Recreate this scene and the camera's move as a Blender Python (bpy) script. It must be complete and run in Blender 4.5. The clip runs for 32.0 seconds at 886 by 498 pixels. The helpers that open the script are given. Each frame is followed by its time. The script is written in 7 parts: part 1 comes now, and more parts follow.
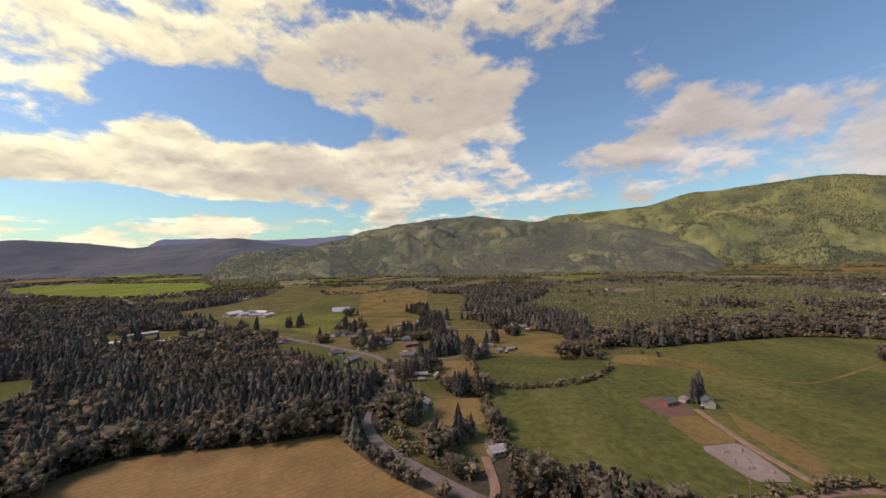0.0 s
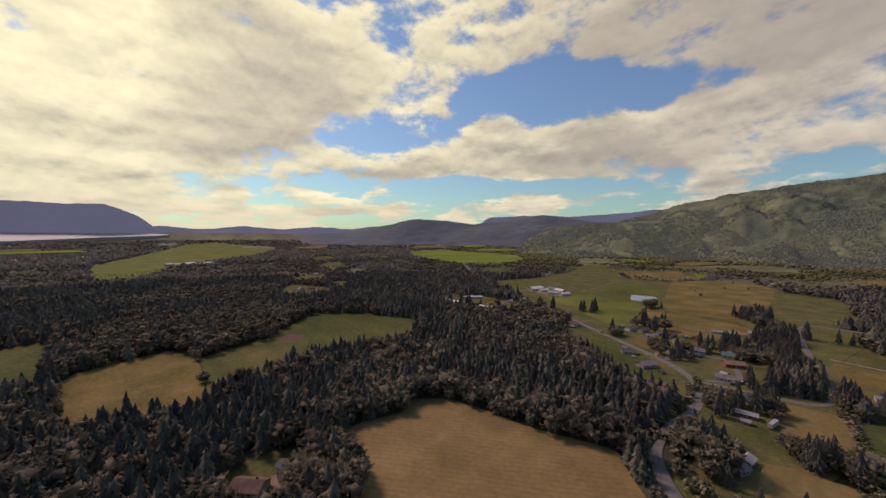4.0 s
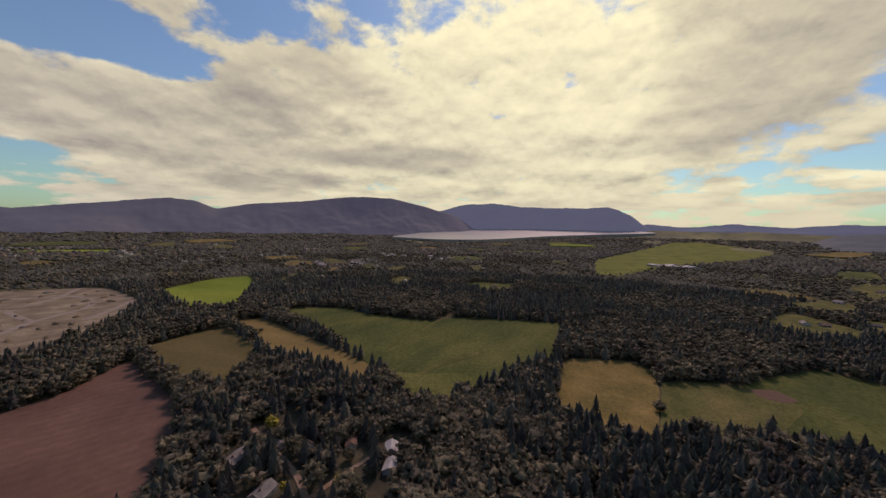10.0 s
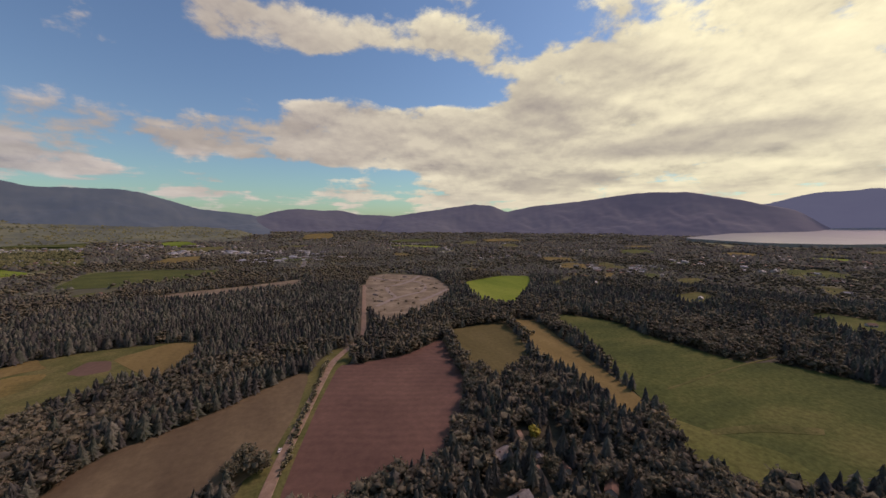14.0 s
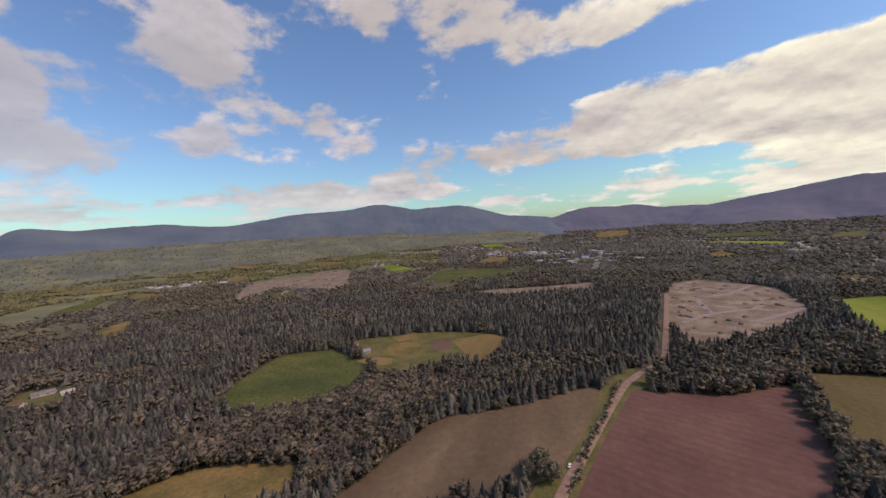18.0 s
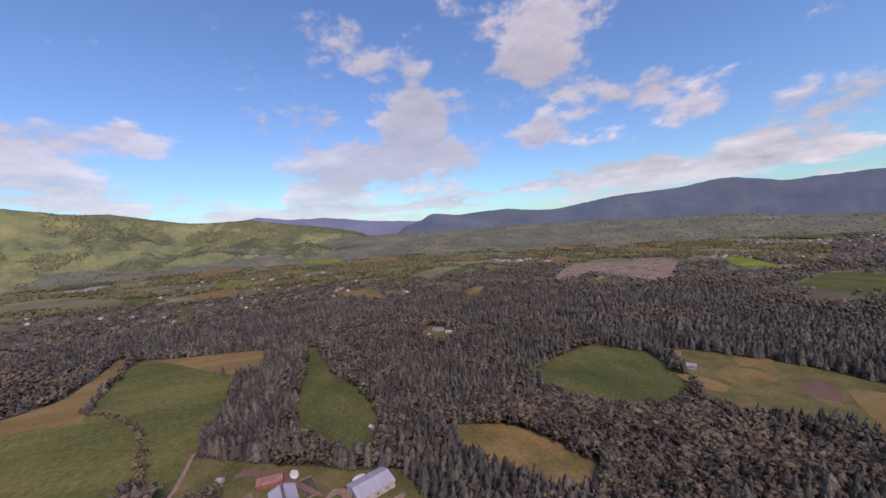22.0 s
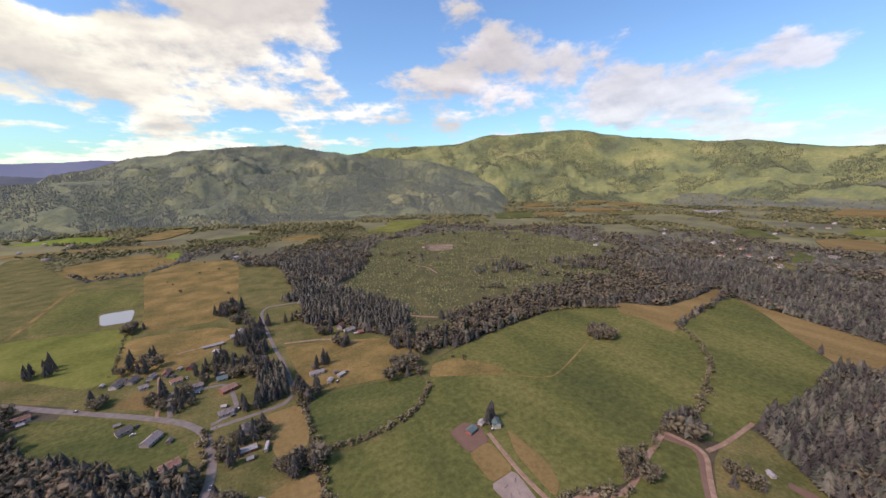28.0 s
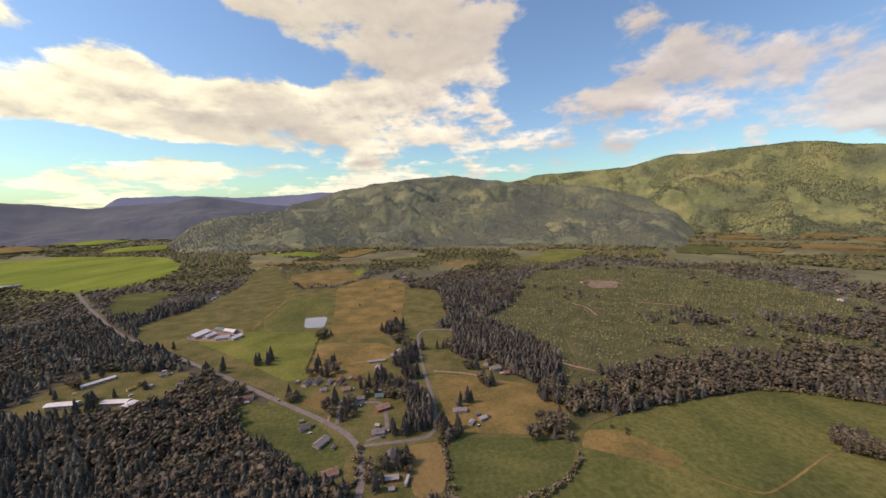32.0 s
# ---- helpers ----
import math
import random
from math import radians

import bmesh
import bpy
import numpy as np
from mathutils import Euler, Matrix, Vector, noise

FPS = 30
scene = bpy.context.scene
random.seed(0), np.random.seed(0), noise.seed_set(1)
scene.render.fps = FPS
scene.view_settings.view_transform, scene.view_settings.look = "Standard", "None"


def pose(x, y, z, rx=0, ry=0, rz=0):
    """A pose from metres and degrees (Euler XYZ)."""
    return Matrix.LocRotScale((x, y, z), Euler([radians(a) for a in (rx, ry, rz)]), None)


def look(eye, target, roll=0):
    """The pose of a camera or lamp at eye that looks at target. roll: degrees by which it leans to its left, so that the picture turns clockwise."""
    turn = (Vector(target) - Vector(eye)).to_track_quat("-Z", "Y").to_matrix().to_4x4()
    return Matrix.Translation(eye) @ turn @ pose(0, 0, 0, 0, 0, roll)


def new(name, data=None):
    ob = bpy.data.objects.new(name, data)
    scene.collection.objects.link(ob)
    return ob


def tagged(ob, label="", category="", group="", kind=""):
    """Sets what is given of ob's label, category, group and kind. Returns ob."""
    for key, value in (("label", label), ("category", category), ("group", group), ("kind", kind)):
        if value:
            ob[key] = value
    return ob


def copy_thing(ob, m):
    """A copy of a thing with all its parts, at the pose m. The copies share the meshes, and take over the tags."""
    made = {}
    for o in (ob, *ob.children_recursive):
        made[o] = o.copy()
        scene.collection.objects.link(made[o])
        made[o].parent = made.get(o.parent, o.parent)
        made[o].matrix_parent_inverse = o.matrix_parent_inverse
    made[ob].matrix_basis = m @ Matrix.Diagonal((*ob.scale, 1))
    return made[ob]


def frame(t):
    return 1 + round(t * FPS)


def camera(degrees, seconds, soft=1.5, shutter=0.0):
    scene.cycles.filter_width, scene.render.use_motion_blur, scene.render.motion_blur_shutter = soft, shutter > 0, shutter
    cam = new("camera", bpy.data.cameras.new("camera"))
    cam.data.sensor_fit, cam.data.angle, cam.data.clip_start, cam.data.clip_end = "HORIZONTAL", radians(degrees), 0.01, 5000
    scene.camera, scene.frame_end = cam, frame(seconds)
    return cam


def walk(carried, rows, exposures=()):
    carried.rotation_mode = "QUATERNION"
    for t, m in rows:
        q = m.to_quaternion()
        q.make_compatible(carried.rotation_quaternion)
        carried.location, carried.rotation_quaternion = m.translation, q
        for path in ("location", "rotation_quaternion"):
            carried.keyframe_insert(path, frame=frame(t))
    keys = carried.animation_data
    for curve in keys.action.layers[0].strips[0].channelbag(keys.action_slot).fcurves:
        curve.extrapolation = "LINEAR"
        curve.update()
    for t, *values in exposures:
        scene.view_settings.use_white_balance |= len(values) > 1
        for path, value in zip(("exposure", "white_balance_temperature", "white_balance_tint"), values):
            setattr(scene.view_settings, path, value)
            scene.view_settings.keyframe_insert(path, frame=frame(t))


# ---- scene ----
# ---- camera ----
cam = camera(102.3, 32.0)
# seconds, place, heading (degrees clockwise from +y), pitch, roll
PATH = (
    (0, 0.0, -0.0, 100.0, -0.00, 1.52, -1.24),
    (0.5, 0.5, 1.5, 101.2, -10.01, 1.35, 0.01),
    (1, 1.1, 3.2, 102.4, -17.98, 1.36, -1.48),
    (1.5, 1.8, 4.9, 103.7, -19.47, 1.18, -1.48),
    (2, 2.5, 6.4, 105.1, -23.53, 1.17, -0.33),
    (2.5, 3.0, 8.1, 106.7, -28.18, 0.83, -0.01),
    (4.5, 5.2, 14.1, 116.9, -52.35, -2.57, 0.14),
    (5, 5.6, 15.2, 119.6, -58.50, -2.53, -0.10),
    (5.5, 6.0, 16.2, 122.2, -64.27, -2.74, -0.42),
    (6, 5.9, 17.3, 124.7, -69.82, -2.75, -0.41),
    (6.5, 5.9, 18.2, 127.1, -75.43, -2.73, -0.55),
    (7, 5.9, 19.0, 129.4, -81.00, -2.51, 0.10),
    (7.5, 5.4, 19.7, 131.6, -86.46, -2.80, 0.81),
    (8, 4.3, 20.5, 133.8, -92.05, -2.90, 1.15),
    (8.5, 3.0, 21.5, 136.0, -97.71, -3.03, 1.00),
    (9, 1.8, 22.5, 138.2, -103.53, -3.48, 0.91),
    (9.5, 0.7, 23.3, 140.2, -109.09, -3.24, 0.99),
    (10, -0.5, 23.8, 142.2, -114.23, -3.60, 1.02),
    (10.5, -1.8, 23.9, 144.1, -119.36, -3.66, 0.62),
    (11, -3.2, 24.0, 146.0, -124.51, -3.71, 0.22),
    (11.5, -4.3, 24.1, 147.8, -129.77, -3.72, -0.06),
    (12, -5.2, 24.2, 149.7, -134.84, -3.74, 0.22),
    (12.5, -6.2, 24.2, 151.7, -140.12, -3.46, 0.90),
    (13, -7.3, 24.2, 153.7, -145.36, -3.68, 1.07),
    (13.5, -8.4, 24.1, 155.7, -151.14, -4.04, 0.64),
    (14, -9.4, 24.1, 157.7, -156.74, -4.26, 0.14),
    (14.5, -10.4, 23.7, 159.8, -162.34, -4.30, -0.42),
    (16.5, -12.0, 21.7, 167.6, -184.73, -3.96, -3.31),
    (17, -13.0, 20.5, 169.5, -190.18, -3.56, -3.49),
    (17.5, -14.0, 19.6, 171.4, -195.92, -3.38, -3.59),
    (18, -15.2, 19.0, 173.4, -201.53, -3.16, -4.07),
    (18.5, -16.2, 18.7, 175.3, -207.36, -3.07, -4.53),
    (19, -16.8, 18.2, 177.4, -213.00, -2.74, -4.75),
    (19.5, -17.1, 17.5, 179.4, -218.84, -2.71, -4.52),
    (20, -17.0, 16.6, 181.4, -224.51, -2.28, -3.73),
    (20.5, -17.0, 15.7, 183.4, -230.59, -2.25, -3.23),
    (21, -16.9, 14.7, 185.4, -236.87, -2.40, -2.91),
    (21.5, -16.8, 13.7, 187.3, -243.27, -2.82, -3.34),
    (22, -16.6, 12.7, 189.3, -249.82, -2.79, -3.81),
    (22.5, -16.2, 11.6, 191.3, -255.96, -2.69, -4.09),
    (23, -15.4, 10.5, 193.4, -262.44, -2.55, -3.69),
    (23.5, -14.5, 9.5, 195.5, -269.09, -4.08, -3.69),
    (24, -13.4, 8.6, 197.6, -275.04, -7.58, -2.62),
    (24.5, -12.3, 7.8, 199.7, -281.30, -8.09, -1.83),
    (26.5, -4.8, 6.5, 207.8, -309.22, -14.76, -1.53),
    (27, -2.7, 7.5, 209.3, -317.31, -13.09, -1.54),
    (27.5, -0.7, 8.9, 210.8, -325.60, -11.09, -0.97),
    (28, 1.2, 10.8, 212.4, -332.14, -11.02, -0.67),
    (28.5, 3.0, 13.0, 214.0, -336.48, -10.63, -2.24),
    (29, 4.7, 15.6, 215.7, -340.41, -10.57, -1.37),
    (29.5, 6.1, 18.2, 217.4, -344.78, -8.08, -1.29),
    (30, 7.2, 20.6, 219.1, -347.88, -6.87, 0.02),
    (30.5, 8.1, 22.8, 220.9, -350.18, -6.76, -0.25),
    (31, 8.8, 25.2, 222.7, -351.65, -6.79, -1.57),
    (31.5, 9.4, 27.8, 224.4, -354.17, -6.75, -1.59),
    (32, 10.0, 30.5, 226.2, -356.90, -6.75, -0.88),
)
EXPOSURES = ((0.0, 0.12, 7250, 40), (1.0, -0.06, 7300, 42), (2.0, -0.20, 7250, 42), (6.0, -0.42, 7120, 42), (11.0, -0.48, 7150, 42), (14.0, -0.34, 7100, 43), (17.0, 0.02, 6800, 42), (20.0, 0.15, 6500, 47), (24.0, 0.24, 6050, 52), (28.0, 0.53, 6500, 40), (32.0, 0.34, 7200, 40))
walk(cam, [(t, pose(x, y, z, 90 + p, 0, -a) @ pose(0, 0, 0, 0, 0, r)) for t, x, y, z, a, p, r in PATH],
     exposures=EXPOSURES)

# ---- world, sun ----
SUN_AZ, SUN_EL = -95.0, 45.0


def heading(az, el=0.0):
    a, e = radians(az), radians(el)
    return Vector((math.sin(a) * math.cos(e), math.cos(a) * math.cos(e), math.sin(e)))


class Nodes:
    """A small writer for node trees."""

    def __init__(self, tree, keep=False):
        self.tree = tree
        if not keep:
            tree.nodes.clear()

    def add(self, kind, **values):
        n = self.tree.nodes.new(kind)
        for k, v in values.items():
            setattr(n, k, v)
        return n

    def link(self, a, b):
        self.tree.links.new(a, b)

    def put(self, socket, v):
        if isinstance(v, bpy.types.NodeSocket):
            self.link(v, socket)
        else:
            socket.default_value = v

    def math(self, op, a, b=0.0, c=0.0, clamp=False):
        n = self.add("ShaderNodeMath", operation=op, use_clamp=clamp)
        for s, v in zip(n.inputs, (a, b, c)):
            self.put(s, v)
        return n.outputs[0]

    def vmath(self, op, a, b=(0, 0, 0), scale=None):
        n = self.add("ShaderNodeVectorMath", operation=op)
        self.put(n.inputs[0], a)
        self.put(n.inputs[1], b)
        if scale is not None:
            self.put(n.inputs["Scale"], scale)
        return n.outputs["Value"] if op == "DOT_PRODUCT" else n.outputs[0]

    def length(self, a):
        n = self.add("ShaderNodeVectorMath", operation="LENGTH")
        self.put(n.inputs[0], a)
        return n.outputs["Value"]

    def noise(self, vector, scale, detail=4.0, rough=0.55, distortion=0.0):
        n = self.add("ShaderNodeTexNoise")
        self.put(n.inputs["Vector"], vector)
        n.inputs["Scale"].default_value, n.inputs["Detail"].default_value = scale, detail
        n.inputs["Roughness"].default_value, n.inputs["Distortion"].default_value = rough, distortion
        return n.outputs["Fac"]

    def ramp(self, fac, stops):
        n = self.add("ShaderNodeValToRGB")
        self.put(n.inputs[0], fac)
        e = n.color_ramp.elements
        while len(e) < len(stops):
            e.new(0.5)
        for el, (p, c) in zip(e, stops):
            el.position = p
            el.color = (*c, 1) if len(c) == 3 else c
        return n.outputs[0]

    def step(self, v, a, b):
        n = self.add("ShaderNodeMapRange", interpolation_type="SMOOTHSTEP", clamp=True)
        self.put(n.inputs["Value"], v)
        self.put(n.inputs["From Min"], a)
        self.put(n.inputs["From Max"], b)
        return n.outputs[0]

    def mix(self, fac, a, b, blend="MIX"):
        n = self.add("ShaderNodeMix", data_type="RGBA", blend_type=blend)
        self.put(n.inputs[0], fac)
        for s, v in ((n.inputs[6], a), (n.inputs[7], b)):
            self.put(s, (*v, 1) if isinstance(v, tuple) and len(v) == 3 else v)
        return n.outputs[2]


world = bpy.data.worlds.new("sky")
scene.world = world
world.use_nodes = True
N = Nodes(world.node_tree)
sky = N.add("ShaderNodeTexSky", sky_type="NISHITA", sun_disc=False, altitude=0.0, air_density=1.3, dust_density=0.6, ozone_density=4.0)
sky.sun_elevation, sky.sun_rotation = radians(SUN_EL), radians(SUN_AZ)
way = N.add("ShaderNodeTexCoord").outputs["Generated"]
sep = N.add("ShaderNodeSeparateXYZ")
N.link(way, sep.inputs[0])
up = N.math("MAXIMUM", sep.outputs[2], 0.0)


def on_deck(height):
    """The place on a level cloud deck that lies in the way looked at."""
    c = N.add("ShaderNodeCombineXYZ")
    lift = N.math("ADD", height, 0.13)
    N.link(N.math("DIVIDE", sep.outputs[0], lift), c.inputs[0])
    N.link(N.math("DIVIDE", sep.outputs[1], lift), c.inputs[1])
    N.put(c.inputs[2], N.math("MULTIPLY", height, 2.0))
    return c.outputs[0]


def patch(az, el, wide, high, after):
    """1 in the middle of an oval of sky, falling to 0 at its rim. after: the value before it, which keeps the ovals in turn."""
    m = N.add("ShaderNodeMapping", vector_type="TEXTURE")
    N.link(N.vmath("SCALE", way, scale=N.math("MULTIPLY_ADD", after, 1e-6, 1.0)), m.inputs[0])
    m.inputs["Location"].default_value = heading(az, el)
    m.inputs["Rotation"].default_value = (radians(el), 0, radians(-az))
    m.inputs["Scale"].default_value = (1.5 * math.sin(radians(wide)), 0.9, 1.5 * math.sin(radians(high)))
    return N.step(N.length(m.outputs[0]), 1.0, 0.15)


sunward = N.vmath("DOT_PRODUCT", way, tuple(heading(SUN_AZ, SUN_EL)))
west = N.vmath("DOT_PRODUCT", way, tuple(heading(SUN_AZ + 8, 20)))


def billow(v):
    """Heaped clouds: broad banks broken into puffs with frayed rims."""
    broad = N.noise(v, 0.75, 3.0, 0.5, 0.2)
    heaps = N.noise(v, 2.1, 4.0, 0.55, 0.1)
    return N.math("ADD", N.math("MULTIPLY", heaps, 0.45), N.math("MULTIPLY", broad, 0.20))


def tufts(v):
    """Rounded heads and frayed rims of the heaps, a few degrees across."""
    return N.math("MULTIPLY", N.noise(v, 8.5, 10.0, 0.60, 0.12), 0.62)


deck = on_deck(up)
heads = N.vmath("MULTIPLY", way, (1.0, 1.0, 1.7))
puffs = N.math("ADD", billow(deck), tufts(heads))
above = N.math("ADD", billow(on_deck(N.math("ADD", up, 0.030))), tufts(N.vmath("ADD", heads, (0.0, 0.0, 0.028))))
cover = N.math("MULTIPLY_ADD", west, 0.03, N.math("ADD", puffs, -0.165))
# banks of cloud and blue gaps: heading, height, half width, half height (degrees), thickening
BANKS = {
    "north": ((-39, 28.2, 36.6, 10.6, 1), (4, 31.8, 19.6, 9.7, 1), (-37, 22.0, 9.4, 4.0, -1.1), (-26, 21.2, 17.0, 3.1, -1), (-7, 23.9, 7.7, 2.6, -0.7), (-42, 12.3, 19.6, 5.3, 0.8), (-22, 15.2, 19.6, 6.2, 1), (2, 20.3, 11.1, 6.2, 1.1), (10, 12.4, 18.7, 3.5, 0.7), (20, 21.6, 6.8, 6.2, -0.8), (41, 25.7, 22.1, 7.0, -1.2), (36, 18.1, 9.4, 6.2, 1), (28, 14.7, 9.4, 3.1, 0.7), (-57, 8.4, 6.8, 2.2, 0.6), (-42, 6.6, 28.1, 1.9, -0.9), (-32, 5.7, 6.8, 1.2, 0.9), (-53, 4.1, 12.8, 1.2, 0.7)),
    "north_east": ((36, 17.0, 12.8, 5.3, 0.5), (47, 16.0, 5.1, 3.5, 0.45), (57, 10.6, 7.7, 4.0, 0.4), (21, 22.1, 6.0, 6.2, -1.21), (50, 19.3, 21.2, 4.4, -0.88), (37, 18.4, 14.5, 4.8, 0.5), (20, 17.1, 7.7, 5.3, -0.88), (19, 11.3, 17.0, 4.0, 0.45), (57, 12.7, 11.9, 3.1, 0.45), (57, 16.6, 4.2, 3.1, 0.35), (71, 13.2, 6.0, 3.5, 0.45), (80, 10.9, 7.7, 5.3, -0.99), (91, 6.8, 9.4, 4.4, 0.6), (78, 5.2, 7.7, 1.8, 0.35), (41, 10.9, 12.8, 2.6, 0.3), (50, 9.1, 17.0, 1.6, 0.25)),
    "east": ((109, 19.0, 6.4, 4.4, 1.1), (92, 10.5, 9.4, 3.7, 1.3), (103, 12.9, 10.2, 2.3, 1), (56, 12.6, 5.1, 4.0, 0.9), (71, 13.6, 6.4, 2.5, 1), (58, 9.0, 14.5, 4.4, 0.9), (100, 26.5, 5.1, 4.0, 0.7), (83, 22.8, 4.2, 2.5, 0.7), (128, 24.2, 8.5, 6.2, 0.9), (126, 13.7, 3.4, 2.3, 0.8), (146, 11.8, 4.2, 1.4, 0.9), (143, 14.9, 7.7, 2.6, 0.4), (140, 5.9, 23.0, 2.1, 0.9), (99, 4.1, 20.4, 1.2, 0.8), (80, 26.5, 21.2, 3.5, -0.5), (79, 17.4, 6.8, 10.6, -0.7)),
    "south": ((-163, 11.8, 35.7, 5.3, 1.1), (-145, 11.1, 13.6, 7.9, 1.1), (-149, 4.7, 11.9, 3.2, 1), (-174, 25.1, 22.1, 3.7, 1), (156, 30.1, 11.1, 4.4, 0.9), (128, 24.8, 7.7, 7.5, 1), (126, 12.8, 3.8, 2.8, 0.8), (109, 15.2, 6.0, 3.5, 1), (105, 10.4, 10.2, 4.8, 0.9), (141, 17.0, 6.8, 2.8, 0.6), (146, 13.7, 3.8, 1.2, 0.9), (144, 6.8, 23.8, 1.9, 1.1), (145, 21.9, 13.6, 5.3, -0.7), (-170, 19.4, 17.0, 1.9, -0.9), (177, 7.7, 25.5, 1.1, -0.8), (117, 18.9, 5.1, 7.0, -0.6)),
    "west": ((170, 16.1, 11.1, 5.3, -1.3), (-166, 21.2, 28.9, 3.2, -1.5), (-176, 6.5, 20.4, 1.9, -1.3), (-173, 13.4, 28.1, 6.2, 1), (-142, 14.6, 28.1, 9.7, 1), (-163, 26.5, 17.0, 2.6, 0.8), (-105, 16.5, 29.8, 15.8, 1), (-105, 17.2, 5.1, 1.1, -0.8), (-98, 17.6, 35.7, 22.0, 1.1), (-70, 23.3, 15.3, 11.4, 1), (-54, 15.2, 10.2, 3.2, -1.6), (-30, 19.7, 13.6, 4.2, -1.4), (-14, 19.7, 11.1, 2.3, -1.2), (-33, 13.3, 19.6, 4.4, 1.1), (-42, 22.1, 7.7, 5.3, 0.7), (-6, 12.9, 9.4, 9.7, 0.9), (-45, 8.2, 28.1, 1.2, -1.4), (-32, 5.8, 6.8, 1.2, 1)),
}
for rows_ in BANKS.values():
    for baz, bel, wide_, high_, gain in rows_:
        cover = N.math("MULTIPLY_ADD", patch(baz, bel, wide_, high_, cover), 0.105 * gain, cover)
# thin level bands of cloud low over the land
band = N.noise(N.vmath("MULTIPLY", way, (2.2, 2.2, 30.0)), 1.6, 7.0, 0.58, 0.3)
belt = N.math("MULTIPLY", N.step(up, 0.005, 0.03), N.math("SUBTRACT", 1.0, N.step(up, 0.07, 0.14)))
cover = N.math("ADD", cover, N.math("MULTIPLY", belt, N.math("MULTIPLY_ADD", band, 0.5, -0.215)))
mask = N.step(cover, 0.480, 0.605)
thick = N.step(cover, 0.55, 0.74)
light = N.math("MULTIPLY_ADD", N.math("SUBTRACT", puffs, above), 3.0, 0.58, clamp=True)
facing = N.step(west, -0.5, 0.9)
bright = N.mix(facing, (0.72, 0.80, 0.68), (1.18, 1.36, 0.85))
dim = N.mix(facing, (0.34, 0.37, 0.36), (0.345, 0.38, 0.30))
white = N.mix(light, dim, bright)
white = N.mix(N.math("MULTIPLY", thick, 0.38), white, (0.49, 0.525, 0.42))
glow = N.math("POWER", N.math("MAXIMUM", sunward, 0.0), 4.0)
mass = N.step(N.noise(deck, 0.9, 5.0, 0.5), 0.48, 0.64)
# grey undersides and bright openings: heading, height, half width, half height, darkening
SHADES = ((46, 25, 20, 9, 0.8), (100, 26, 24, 12, 0.8), (-74, 20.8, 16.2, 11.4, 0.95), (-87, 13.0, 14.5, 3.2, 0.7), (-96, 21.7, 12.8, 9.7, -1), (-77, 23.3, 5.1, 2.2, -0.8), (-79, 21.5, 11.1, 12.3, 0.6), (-117, 10.2, 15.3, 1.9, 0.9), (-147, 13.1, 12.8, 6.2, 0.4), (-105, 25.4, 14.5, 8.8, -1), (-97, 17.6, 14.5, 14.1, -1.2), (-121, 10.7, 14.5, 1.8, 0.9), (-177, 13.2, 21.2, 3.5, 0.3), (-5, 31.9, 22.1, 6.6, 0.85), (-39, 27.1, 25.5, 7.9, 0.1), (-16, 23.5, 23.8, 5.3, 0.9), (-21, 11.1, 25.5, 1.6, 0.5), (-173, 23.5, 22.1, 2.2, 0.5), (98, 9.1, 10.2, 1.9, 0.5), (37, 15.7, 14.5, 1.6, 0.5))
for baz, bel, wide_, high_, gain in SHADES:
    mass = N.math("MULTIPLY_ADD", patch(baz, bel, wide_, high_, mass), gain, mass, clamp=True)
white = N.mix(N.math("MULTIPLY", mass, 0.62), white, (0.395, 0.425, 0.345))
white = N.mix(N.math("MULTIPLY", glow, N.math("MULTIPLY_ADD", light, 0.45, N.math("MULTIPLY_ADD", mass, -0.4, 0.5)), clamp=True), white, (1.46, 1.68, 0.98))
low = N.step(up, 0.0, 0.12)
white = N.mix(low, N.mix(facing, (0.65, 0.75, 0.67), (0.90, 1.0, 0.68)), white)
mask = N.math("MULTIPLY", mask, N.math("MULTIPLY_ADD", N.step(west, -0.95, -0.15), 0.23, 0.72))
tint = N.mix(N.step(up, 0.03, 0.24), (0.67, 1.19, 1.08), (0.76, 1.13, 1.13))
blue = N.mix(1.0, sky.outputs[0], tint, "MULTIPLY")
b_sky, b_cloud, both = N.add("ShaderNodeBackground"), N.add("ShaderNodeBackground"), N.add("ShaderNodeMixShader")
N.link(blue, b_sky.inputs[0])
b_sky.inputs[1].default_value = 0.105
N.link(white, b_cloud.inputs[0])
b_cloud.inputs[1].default_value = 0.95
N.link(mask, both.inputs[0])
N.link(b_sky.outputs[0], both.inputs[1])
N.link(b_cloud.outputs[0], both.inputs[2])
N.link(both.outputs[0], N.add("ShaderNodeOutputWorld").inputs[0])

sun = new("sun", bpy.data.lights.new("sun", "SUN"))
sun.data.energy, sun.data.angle, sun.data.color = 2.5, radians(12.0), (1.0, 0.82, 0.72)
sun.matrix_world = look(heading(SUN_AZ, SUN_EL) * 1000, (0, 0, 0))


